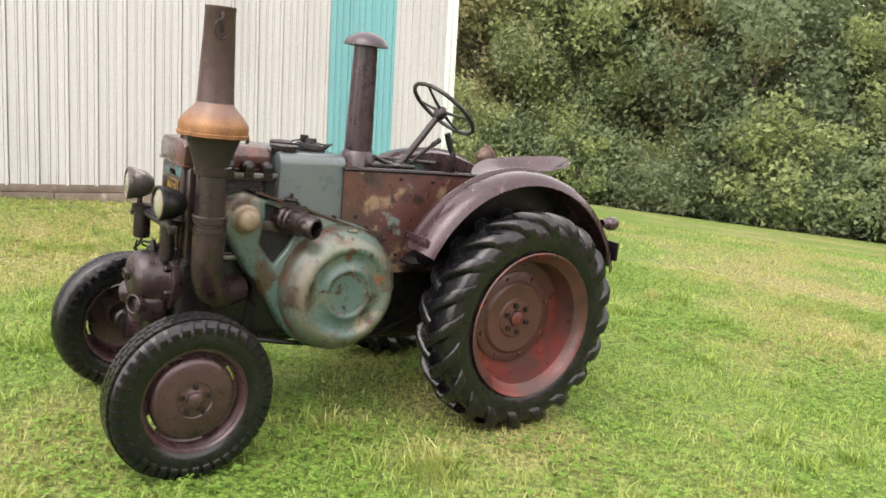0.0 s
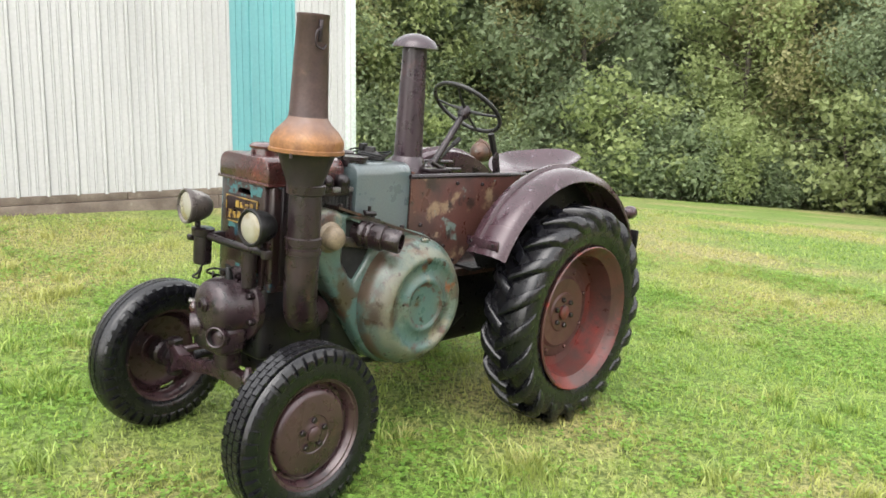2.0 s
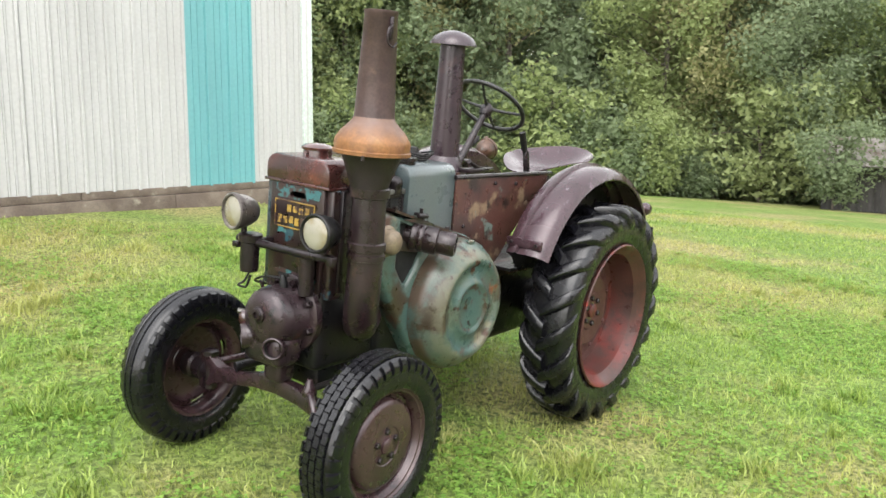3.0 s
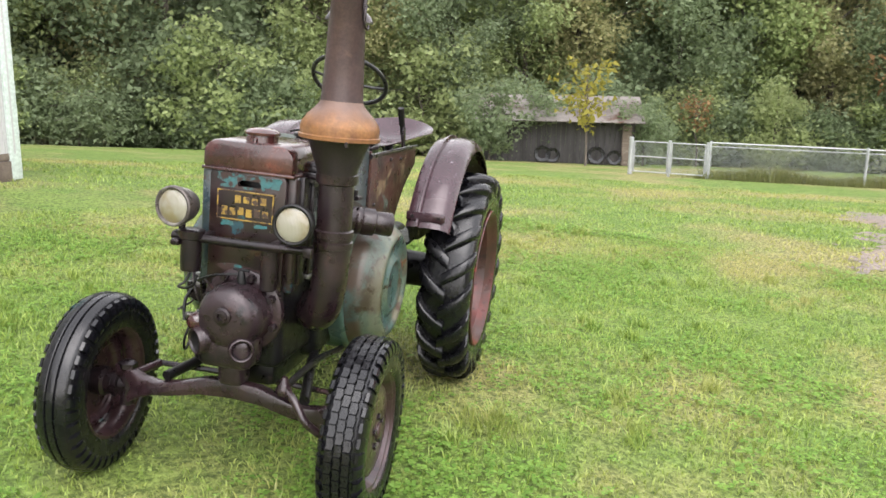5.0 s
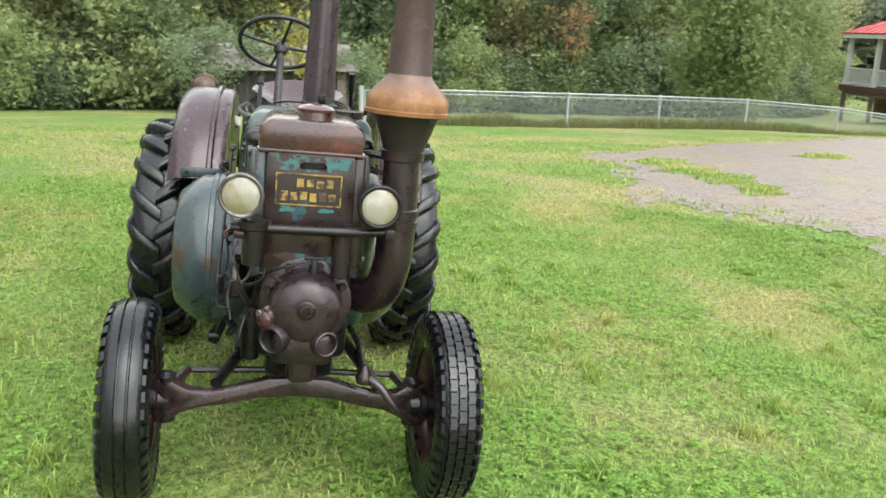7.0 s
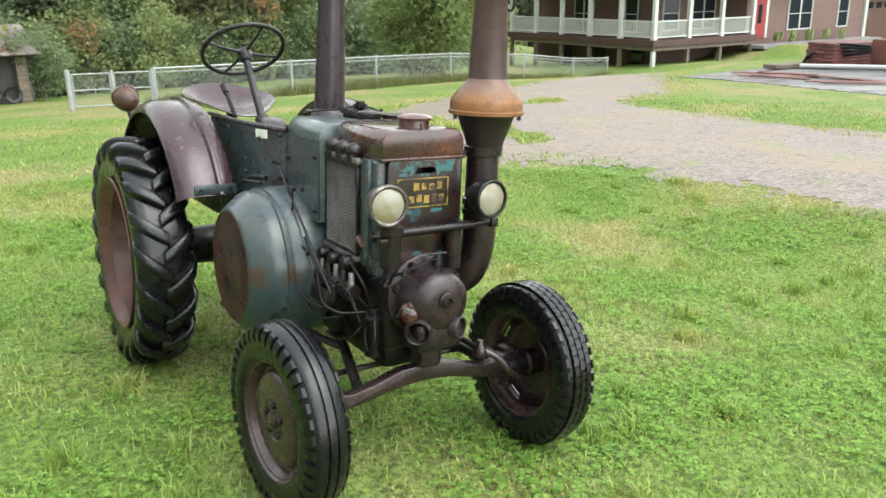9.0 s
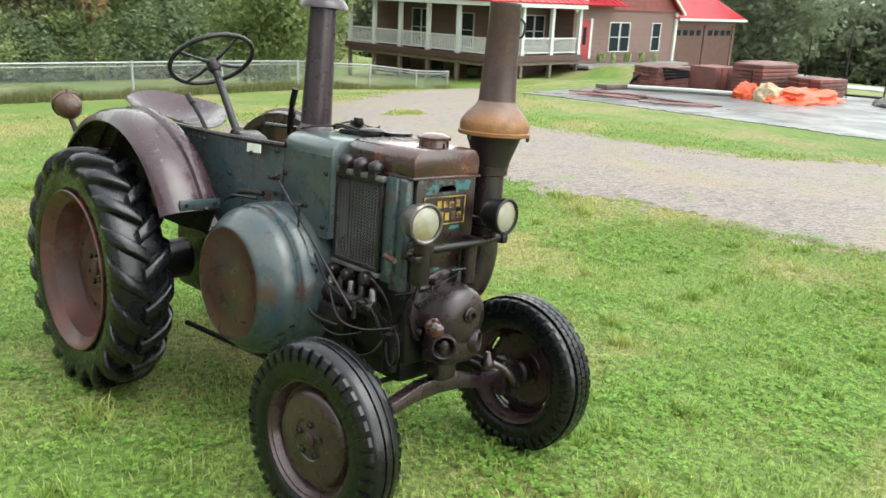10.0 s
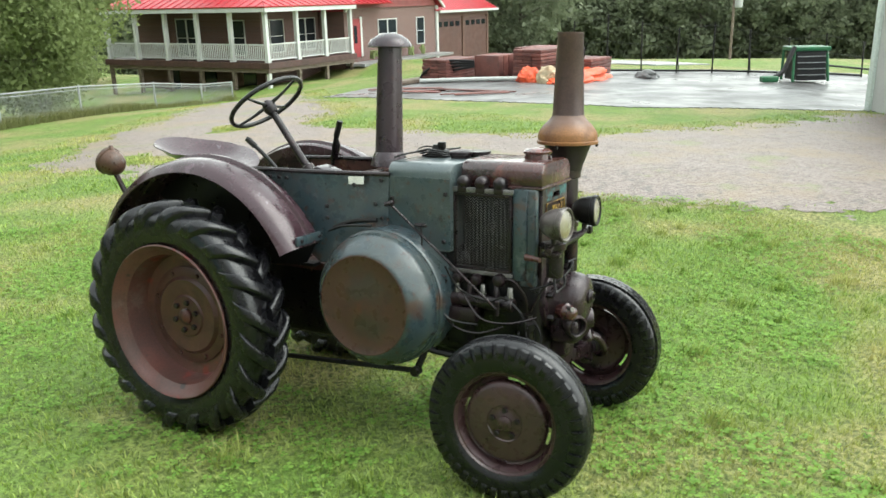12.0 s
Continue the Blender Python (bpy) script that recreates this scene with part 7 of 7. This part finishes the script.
shed()
stand(tree("vine_bush", 3.0, 1.2, 0.25, 3000, 0.09, M["leafdark"], 71, "vines and saplings overgrowing the old shed", 0.04, "bush"), [(20.5, 23.2, 0.95, 0.4), (25.3, 19.3, 0.8, 1.9), (23.2, 22.7, 0.95, 3.0)])
for k, (u, r) in enumerate(((2.6, 0.34), (3.0, 0.3), (4.7, 0.36), (5.4, 0.3))):
    bm = B()
    a = Vector((20.9, 24.2, 0)) + Vector((0.634, -0.773, 0)) * u + Vector((-0.773, -0.634, 0)) * 0.5
    a.z = ground(a.x, a.y) + r
    lathe(bm, a, a + Vector((-0.773, -0.634, 0.12)), [(r * 0.55, 0), (r * 0.9, -0.02), (r, 0.05), (r, 0.15), (r * 0.9, 0.2), (r * 0.55, 0.18), (r * 0.55, 0)], 24)
    solo("old_tyre", bm, M["rubber"], "old black tyre leaning on the grey shed", "tyre", "tyres by the shed")


# ---- chain-link fence and gate ----
M["wire"] = surface("dull_zinc_wire", (0.42, 0.44, 0.44), (0.34, 0.36, 0.36), 3, (0.4, 0.7), (), (0.4, 0.6), 0.3, 40, 0.0)


def mesh_panel(parent, x0, x1, z0, z1, rise, y=0.0, r=0.0028, step=0.081):
    """Chain-link wire: thin rods slanting both ways, clipped to the panel."""
    verts, faces = [], []
    w, h = x1 - x0, z1 - z0
    for way in (-1, 1):
        n = int((w + h) / step)
        for k in range(n + 1):
            c = k * step - (h if way > 0 else 0)
            ends = []
            for q in (0.0, h):
                ends.append((c + way * q, q))
            (ax, az), (bx, bz) = ends
            lo, hi = 0.0, 1.0
            dx = bx - ax
            for lim, sg in ((0.0, 1), (w, -1)):
                t = (lim - ax) / dx
                if sg * dx > 0:
                    lo = max(lo, t)
                else:
                    hi = min(hi, t)
            if hi - lo < 0.02:
                continue
            i = len(verts)
            for t in (lo, hi):
                px, pz = ax + dx * t, h * t
                for oy, oz in ((r, 0), (-r * 0.5, r), (-r * 0.5, -r)):
                    verts.append((x0 + px - way * oz * 0.7, y + oy, z0 + pz + rise * px / w + oz * 0.7))
            faces += [(i, i + 1, i + 4, i + 3), (i + 1, i + 2, i + 5, i + 4), (i + 2, i, i + 3, i + 5)]
    me = bpy.data.meshes.new("mesh_panel")
    me.from_pydata(verts, [], faces)
    me.materials.append(M["wire"])
    ob = new("mesh_panel", me)
    ob.parent = parent
    return tagged(ob, "chain-link wire mesh", kind="stuff")


FENCE = [(17.34, 11.95), (19.7, 8.8), (22.1, 6.6), (24.9, 4.3), (28.1, 1.55), (31.0, -0.7), (33.4, -2.5)]


def fence():
    root = thing("fence", Matrix(), "galvanised chain-link fence along the lawn", "fence")
    h = 0.98
    for k, (x, y) in enumerate(FENCE):
        z = ground(x, y)
        bm = B()
        rod(bm, (x, y, z - 0.1), (x, y, z + h + 0.05), 0.035, seg=10)
        part("post", bm, M["galv"], root)
    for (x0, y0), (x1, y1) in zip(FENCE, FENCE[1:]):
        z0, z1 = ground(x0, y0), ground(x1, y1)
        bm = B()
        rod(bm, (x0, y0, z0 + h), (x1, y1, z1 + h), 0.022, seg=8)
        part("top_rail", bm, M["galv"], root)
        bm = B()
        rod(bm, (x0, y0, z0 + h - 0.1), (x1, y1, z1 + h - 0.1), 0.012, seg=6)
        part("tension_wire", bm, M["galv"], root)
        d = math.dist((x0, y0), (x1, y1))
        q = mesh_panel(root, 0, d, 0.02, h, z1 - z0)
        q.matrix_local = Matrix.Translation((x0, y0, z0)) @ Matrix.Rotation(math.atan2(y1 - y0, x1 - x0), 4, "Z")
    return root


fence()


def gate():
    (x0, y0), (x1, y1) = (16.6, 13.95), (17.34, 11.95)
    d = math.dist((x0, y0), (x1, y1))
    z = min(ground(x0, y0), ground(x1, y1))
    root = thing("gate", Matrix.Translation((x0, y0, z)) @ Matrix.Rotation(math.atan2(y1 - y0, x1 - x0), 4, "Z"), "closed galvanised double gate with wire mesh", "gate")
    for x, r, t in ((0.0, 0.07, 1.05), (d / 2, 0.04, 1.0), (d - 0.06, 0.04, 1.0)):
        bm = B()
        rod(bm, (x, 0, -0.1), (x, 0, t), r, seg=12)
        part("gate_post", bm, M["galv"], root)
    for a, b in ((0.09, d / 2 - 0.05), (d / 2 + 0.05, d - 0.12)):
        bm = B()
        for zz in (0.1, 0.52, 0.93):
            rod(bm, (a, 0, zz), (b, 0, zz), 0.019, seg=8)
        rod(bm, (a, 0, 0.1), (a, 0, 0.93), 0.024, seg=8)
        rod(bm, (b, 0, 0.1), (b, 0, 0.93), 0.024, seg=8)
        leaf = part("gate_leaf", bm, M["galv"], root)
        mesh_panel(leaf, a, b, 0.1, 0.93, 0.0, 0.01)


gate()


# ---- things on the concrete pad ----
def board_stack(x, y, turn, w, d, layers, thick, label, upright=False):
    z = ground(x, y) + 0.055
    root = thing("board_stack", Matrix.Translation((x, y, z)) @ Matrix.Rotation(turn, 4, "Z"), label, "board stack", "stacks of red-brown boards")
    rng = random.Random(int(x * 10))
    if upright:
        n = int(w / 0.28)
        for k in range(n):
            bm = B()
            box(bm, -w / 2 + k * w / n, -w / 2 + (k + 0.86) * w / n, -d / 2, d / 2, 0, layers * thick + rng.uniform(-0.03, 0.03), 0.008)
            part("board", bm, M["redboard"], root)
        return
    for s in (-1, 1):
        bm = B()
        box(bm, s * w * 0.32 - 0.05, s * w * 0.32 + 0.05, -d / 2, d / 2, 0, 0.09)
        part("bearer", bm, M["timber"], root)
    for k in range(layers):
        n = 3
        for j in range(n):
            bm = B()
            o = rng.uniform(-0.04, 0.04)
            box(bm, -w / 2 + o, w / 2 + o, -d / 2 + j * d / n + 0.01, -d / 2 + (j + 1) * d / n - 0.01, 0.09 + k * thick, 0.09 + (k + 0.88) * thick, 0.008)
            part("board", bm, M["redboard"], root)


face = math.atan2(-0.55, 0.25)
board_stack(23.8, -8.75, face, 2.0, 1.2, 6, 0.12, "low stack of red-brown boards on the wet pad")
board_stack(22.3, -9.9, face, 1.3, 1.1, 7, 0.125, "red-brown boards stood on edge", True)
board_stack(21.1, -11.05, face, 1.9, 1.2, 8, 0.12, "tall stack of red-brown boards on the wet pad")
board_stack(20.1, -12.35, face, 1.5, 1.2, 5, 0.12, "stack of red-brown boards by the orange sheet")
board_stack(22.8, -12.1, face, 1.7, 1.2, 8, 0.12, "stack of red-brown boards behind the others")
bm = B()
tube(bm, [at_ground(23.5, -7.3, 0.13), at_ground(21.25, -9.25, 0.13), at_ground(19.5, -10.55, 0.13)], 0.075, 10)
solo("white_pipe", bm, M["white"], "long white plastic pipe lying on the wet pad", "pipe")
for k in range(4):
    bm = B()
    tube(bm, [at_ground(24.2 - 0.1 * k, -7.6, 0.16 + 0.07 * k), at_ground(23.1, -8.4 + 0.1 * k, 0.42 + 0.12 * k), at_ground(22.4, -9.0, 0.55 + 0.06 * k)], 0.05, 8)
    solo("black_hose", bm, M["dark"], "black hose lying against the board stack", "hose", "black hoses")
bm = B()
a, b = Vector(at_ground(24.9, -6.8, 0.06)), Vector(at_ground(23.3, -7.9, 0.06))
box(bm, -1.1, 1.1, -0.3, 0.3, 0, 0.14, 0.01)
bmesh.ops.transform(bm, matrix=Matrix.Translation(a.lerp(b, 0.5)) @ Matrix.Rotation(face, 4, "Z"), verts=bm.verts[:])
solo("timber_baulk", bm, M["timber"], "flat brown timber lying at the pad's edge", "timber")


rng = random.Random(88)
for k in range(11):
    bx, by = 16.9 + 0.48 * k, -6.0 + 0.06 * k + rng.uniform(-1.1, 0.5)
    bm = B()
    box(bm, -rng.uniform(0.5, 1.1), rng.uniform(0.5, 1.1), -0.09, 0.09, 0, 0.03, 0.004)
    bmesh.ops.transform(bm, matrix=Matrix.Translation(at_ground(bx, by, 0.045)) @ Matrix.Rotation(math.atan2(0.9, 0.44) + rng.uniform(-0.6, 0.6), 4, "Z"), verts=bm.verts[:])
    solo("loose_board", bm, M["redboard"], "red-brown board lying flat on the wet pad", "board", "loose boards on the pad")


def heap(name, x, y, rx, ry, h, material, label, category, seed, turn=0.0):
    bm = B()
    bmesh.ops.create_icosphere(bm, subdivisions=4, radius=1)
    for v in bm.verts:
        n = 1 + 0.35 * noise.noise(v.co * 1.8 + Vector((seed, 0, 0))) + 0.16 * noise.noise(v.co * 6 + Vector((0, seed, 0)))
        v.co = Vector((v.co.x * rx * n, v.co.y * ry * n, max(v.co.z, -0.1) * h * n))
    bmesh.ops.transform(bm, matrix=Matrix.Translation(at_ground(x, y, 0.06)) @ Matrix.Rotation(turn, 4, "Z"), verts=bm.verts[:])
    solo(name, bm, material, label, category)


heap("orange_tarp", 19.0, -11.3, 1.5, 0.7, 0.42, M["orange"], "crumpled orange plastic sheet on the wet pad", "tarp", 2, face)
heap("netting", 19.2, -10.2, 0.55, 0.5, 0.5, M["cream"], "pale tangled heap of netting", "netting", 5)
heap("orange_tarp", 20.2, -10.0, 0.5, 0.4, 0.45, M["orange"], "small crumpled orange plastic sheet", "tarp", 8)
heap("tarp_bundle", 18.4, -13.7, 0.5, 0.3, 0.25, M["concrete"], "grey bundle lying in a puddle", "bundle", 9)


def t_posts():
    root = thing("wire_fence", Matrix(), "dark steel-post wire fence along the far side of the pad", "fence")
    prev = None
    for k in range(9):
        t = k / 8
        x, y = 22.0 - 6.55 * t, -13.1 - 7.9 * t
        z = ground(x, y)
        h = 2.0 - 0.9 * t + 0.15 * ((k * 5) % 3)
        bm = B()
        rod(bm, (x, y, z - 0.1), (x + 0.05 * ((k % 3) - 1), y, z + h), 0.03, seg=6)
        part("post", bm, M["dark"], root)
        if k % 2:
            bm = B()
            rod(bm, (x + 0.25, y - 0.35, z), (x, y, z + h * 0.5), 0.02, seg=6)
            part("brace", bm, M["dark"], root)
        if prev:
            for q in (0.06, 0.55, 0.95):
                bm = B()
                rod(bm, (prev[0], prev[1], prev[2] + prev[3] * q), (x, y, z + h * q), 0.045 if q < 0.1 else 0.006, seg=5)
                part("wire" if q > 0.1 else "bottom_rail", bm, M["dark"], root)
        prev = (x, y, z, h)


t_posts()


def green_machine():
    x, y = 14.3, -17.0
    m = Matrix.Translation(at_ground(x, y, 0.06)) @ Matrix.Rotation(math.atan2(-0.9, -0.44), 4, "Z") @ Matrix.Scale(0.96, 4)
    root = thing("field_machine", m, "green farm machine with a dark hood and side auger", "machine")
    plain("hood", root, M["green"], -0.65, 0.65, 0.1, 1.0, 1.0, 1.14, bevel=0.03)
    bm = B()
    slab(bm, [(-0.05, 0.05), (0.9, 0.05), (0.9, 1.0), (0.15, 1.0)], 0, -0.5, 0.5)
    part("body", bm, M["dark"], root, "dark slatted body")
    for sx in (-0.6, 0.6):
        bm = B()
        rod(bm, (sx, 0.0, 0.0), (sx * 0.92, 0.2, 1.02), 0.05, seg=8)
        part("leg", bm, M["green"], root)
        bm = B()
        rod(bm, (sx, 0.95, 0.0), (sx, 0.95, 1.02), 0.05, seg=8)
        part("leg", bm, M["green"], root)
    for k in range(4):
        plain("slat", root, M["galv"], -0.47, 0.47, -0.07 + 0.04 * k, -0.03 + 0.04 * k, 0.22 + 0.2 * k, 0.24 + 0.2 * k)
    bm = B()
    tube(bm, [(-0.60, 0.1, 1.15), (-0.78, 0.0, 0.80), (-0.98, -0.1, 0.40), (-1.30, -0.2, 0.20)], 0.08, 8)
    part("auger", bm, M["dark"], root)
    bm = B()
    box(bm, -1.75, -1.2, -0.35, 0.0, 0.03, 0.24, 0.06, 3)
    part("auger_foot", bm, M["green"], root)
    bm = B()
    rod(bm, (0.65, 0.4, 0.50), (2.2, 0.4, 0.32), 0.035, seg=8)
    rod(bm, (2.2, 0.4, 0.0), (2.2, 0.4, 0.34), 0.035, seg=8)
    part("drawbar", bm, M["dark"], root)


green_machine()
bm = B()
px, py = 35.3, -34.8
rod(bm, (px, py, ground(px, py) - 0.2), (px, py, ground(px, py) + 5.4), 0.09, 0.07, 10)
pole = solo("utility_pole", bm, M["timber"], "grey wooden utility pole with a pale transformer", "utility pole")
bm = B()
rod(bm, (px - 0.4, py, ground(px, py) + 3.2), (px - 0.4, py, ground(px, py) + 4.1), 0.24, seg=14)
part("transformer", bm, M["galv"], pole)

# ---- grass blades ----
def blade_material():
    m, n, l, p = nodes_of("grass_blades")
    geo = n.new("ShaderNodeNewGeometry")
    co = n.new("ShaderNodeTexCoord").outputs["Object"]
    col = mix(n, l, geo.outputs["Random Per Island"], (0.115, 0.205, 0.034), (0.37, 0.475, 0.115))
    dry = noise_node(n, l, co, 0.35, 4, 0.6)
    col = mix(n, l, ramp(n, l, dry, 0.46, 0.64, 0.0, 0.65), col, (0.46, 0.405, 0.150))
    b = noise_node(n, l, co, 1.7, 5, 0.65)
    col = mix(n, l, ramp(n, l, b, 0.55, 0.68, 0.0, 0.6), col, (0.47, 0.41, 0.18))
    l.new(col, p.inputs["Base Color"])
    p.inputs["Roughness"].default_value = 0.36
    tr = n.new("ShaderNodeBsdfTranslucent")
    l.new(col, tr.inputs["Color"])
    mx = n.new("ShaderNodeMixShader")
    mx.inputs[0].default_value = 0.3
    l.new(p.outputs[0], mx.inputs[1])
    l.new(tr.outputs[0], mx.inputs[2])
    l.new(mx.outputs[0], n["Material Output"].inputs["Surface"])
    return m


M["blade"] = blade_material()


def grass(name, spots, height, width, label, category="grass", seed=5, material=None):
    rng = np.random.default_rng(seed)
    n = len(spots)
    x, y = spots[:, 0], spots[:, 1]
    z = np.array([ground(a, b) for a, b in spots[:, :2]]) - 0.004
    turn, bend = rng.random(n) * 6.283, rng.random(n) * 6.283
    h = height * (0.45 + 0.9 * rng.random(n)) * spots[:, 2]
    w = width * (0.6 + 0.8 * rng.random(n))
    lean = h * (0.25 + 0.75 * rng.random(n))
    dx, dy = np.cos(turn) * w, np.sin(turn) * w
    bx, by = np.cos(bend) * lean, np.sin(bend) * lean
    v = np.empty((n, 5, 3))
    v[:, 0] = np.stack([x - dx, y - dy, z], 1)
    v[:, 1] = np.stack([x + dx, y + dy, z], 1)
    v[:, 2] = np.stack([x + dx * 0.75 + bx * 0.35, y + dy * 0.75 + by * 0.35, z + h * 0.62], 1)
    v[:, 3] = np.stack([x - dx * 0.75 + bx * 0.35, y - dy * 0.75 + by * 0.35, z + h * 0.62], 1)
    v[:, 4] = np.stack([x + bx, y + by, z + h * 0.97], 1)
    f = np.arange(n)[:, None] * 5
    faces = (f + np.array([0, 1, 2, 3])).tolist() + (f + np.array([3, 2, 4])).tolist()
    me = bpy.data.meshes.new(name)
    me.from_pydata(v.reshape(-1, 3).tolist(), [], faces)
    me.materials.append(material or M["blade"])
    return tagged(new(name, me), label, category, kind="stuff")


def scatter(n, x0, x1, y0, y1, seed, keep):
    rng = np.random.default_rng(seed)
    p = np.stack([x0 + (x1 - x0) * rng.random(n), y0 + (y1 - y0) * rng.random(n)], 1)
    return np.array([(x, y, 0.75 + 0.5 * rough(x, y, 1.6, 3) + 0.3 * rough(x, y, 5, 8)) for x, y in p if keep(x, y)])


def barn_side(x, y):
    return 0.474 * x - 0.881 * (y - 11.27)


def lawn_here(x, y):
    if barn_side(x, y) < -0.02 and x < 0.6:
        return False
    if x - y < -1.0 or (x < 4.5 and y > 1.5):
        return True
    return inside(DRIVE, x, y) < 0.15 + 0.25 * rough(x, y, 2.2, 7)


def eye_near(x, y):
    return math.hypot(x + 0.8, y - 4.0) < 6.6


near = scatter(200000, -6.2, 6.2, -1.6, 9.4, 41, lambda x, y: eye_near(x, y) and lawn_here(x, y))
mid = scatter(115000, -11, 18, -4, 17, 42, lambda x, y: not eye_near(x, y) and math.hypot(x + 0.8, y - 4.0) < 15.5 and lawn_here(x, y))
rng = np.random.default_rng(43)
tufts = []
for k in range(150):
    cx, cy = rng.uniform(-5, 5), rng.uniform(-0.8, 8.5)
    if k == 0:
        cx, cy = 0.03, 3.45
    if not lawn_here(cx, cy):
        continue
    size = 1.0 if k == 0 else rng.uniform(0.25, 0.7)
    for q in range(int(150 * size)):
        a, r = rng.random() * 6.283, rng.random() ** 0.7 * 0.17 * size
        tufts.append((cx + r * math.cos(a), cy + r * math.sin(a), 1.35 + 0.9 * size))
grass("grass", np.concatenate([near, np.array(tufts)]), 0.048, 0.0042, "short wet green grass blades with straw-coloured ones")
grass("grass", mid, 0.055, 0.0075, "mown green grass farther out on the lawn", seed=6)


def clover(count, seed):
    """Low broad leaves that grow in patches through the lawn."""
    rng = np.random.default_rng(seed)
    verts, faces = [], []
    while len(faces) < count:
        x, y = rng.uniform(-6, 6), rng.uniform(-1.6, 9.2)
        if not eye_near(x, y) or not lawn_here(x, y) or rough(x, y, 0.8, 12) + 0.5 * rough(x, y, 3.1, 4) < rng.uniform(-0.15, 0.35):
            continue
        z = ground(x, y) + rng.uniform(0.014, 0.045)
        s, a = rng.uniform(0.009, 0.019), rng.random() * 6.283
        for k in range(3):
            b = a + 2.094 * k
            c, d = math.cos(b), math.sin(b)
            t = rng.uniform(-0.35, 0.45)
            i = len(verts)
            verts += [(x, y, z), (x + s * (c - 0.75 * d), y + s * (d + 0.75 * c), z + s * t), (x + s * 1.5 * c, y + s * 1.5 * d, z + s * t * 1.3), (x + s * (c + 0.75 * d), y + s * (d - 0.75 * c), z + s * t)]
            faces.append((i, i + 1, i + 2, i + 3))
    me = bpy.data.meshes.new("clover")
    me.from_pydata(verts, [], faces)
    me.materials.append(M["clover"])
    tagged(new("clover", me), "patches of low clover leaves in the lawn", "clover", kind="stuff")


M["clover"] = leaf_material("clover_leaves", (0.14, 0.27, 0.05), (0.29, 0.455, 0.10), (0.21, 0.345, 0.07))
clover(85000, 51)
edge = scatter(130000, -6, 32, -16, 7, 52, lambda x, y: -0.9 < inside(DRIVE, x, y) < 0.35 + 0.9 * rough(x, y, 0.9, 3) and math.hypot(x, y - 3) > 6)
rng = np.random.default_rng(71)
isles = []
for cx, cy, cr in HOLES:
    for q in range(900):
        a = rng.random() * 6.283
        r = rng.random() ** 0.7 * (cr + 0.3) * (0.75 + 0.6 * rough(math.cos(a) + cx, math.sin(a) + cy, 1.4, 5))
        isles.append((cx + r * math.cos(a), cy + r * math.sin(a) / 1.6, 0.7 + 0.5 * rng.random()))
edge = np.concatenate([edge, np.array(isles)])
grass("grass", edge, 0.05, 0.010, "ragged grass growing into the gravel's edge", seed=9)
M["weed"] = leaf_material("tall_weeds", (0.13, 0.16, 0.055), (0.24, 0.24, 0.10), (0.19, 0.19, 0.08))
weeds = []
for (x0, y0), (x1, y1) in zip(FENCE, FENCE[1:]):
    for q in range(3600):
        t = rng.random()
        weeds.append((x0 + (x1 - x0) * t + rng.normal() * 0.25 + 0.15, y0 + (y1 - y0) * t + rng.normal() * 0.25 + 0.15, 0.75 + 0.6 * rough(x0 + (x1 - x0) * t, y0, 0.9, 2)))
grass("weeds", np.array(weeds), 0.36, 0.010, "tall pale weeds along the foot of the wire fence", "weeds", 8, M["weed"])


def pebbles(count, seed):
    rng = np.random.default_rng(seed)
    verts, faces = [], []
    while len(verts) < count * 6:
        x, y = rng.uniform(-2, 22), rng.uniform(-9, 6)
        if inside(DRIVE, x, y) < -0.15:
            continue
        s = rng.uniform(0.005, 0.011)
        z = ground(x, y) + 0.012 * rough(x, y, 1.3) + 0.006 * rough(x, y, 4, 5) + 0.012
        i = len(verts)
        a = rng.random() * 3.14
        for ux, uy, uz in ((1, 0, 0), (0, 1, 0), (-1, 0, 0), (0, -1, 0), (0, 0, 0.8), (0, 0, -0.8)):
            k = s * rng.uniform(0.7, 1.25)
            verts.append((x + k * (ux * math.cos(a) - uy * math.sin(a)), y + k * (ux * math.sin(a) + uy * math.cos(a)), z + k * uz))
        for p, q in ((0, 1), (1, 2), (2, 3), (3, 0)):
            faces += [(i + p, i + q, i + 4), (i + q, i + p, i + 5)]
    me = bpy.data.meshes.new("gravel_stone")
    me.from_pydata(verts, [], faces)
    me.materials.append(M["pebble"])
    tagged(new("gravel_stone", me), "loose pale and grey stones on the gravel drive", "gravel", kind="stuff")


M["pebble"] = surface("loose_stone", (0.2808, 0.2600, 0.2340), (0.2184, 0.2028, 0.1872), 9, (0.4, 0.6), [((0.3744, 0.3536, 0.3328), 7, 0.56, 0.62)], (0.4, 0.7), 0, 60, 0.0)
pebbles(3000, 61)
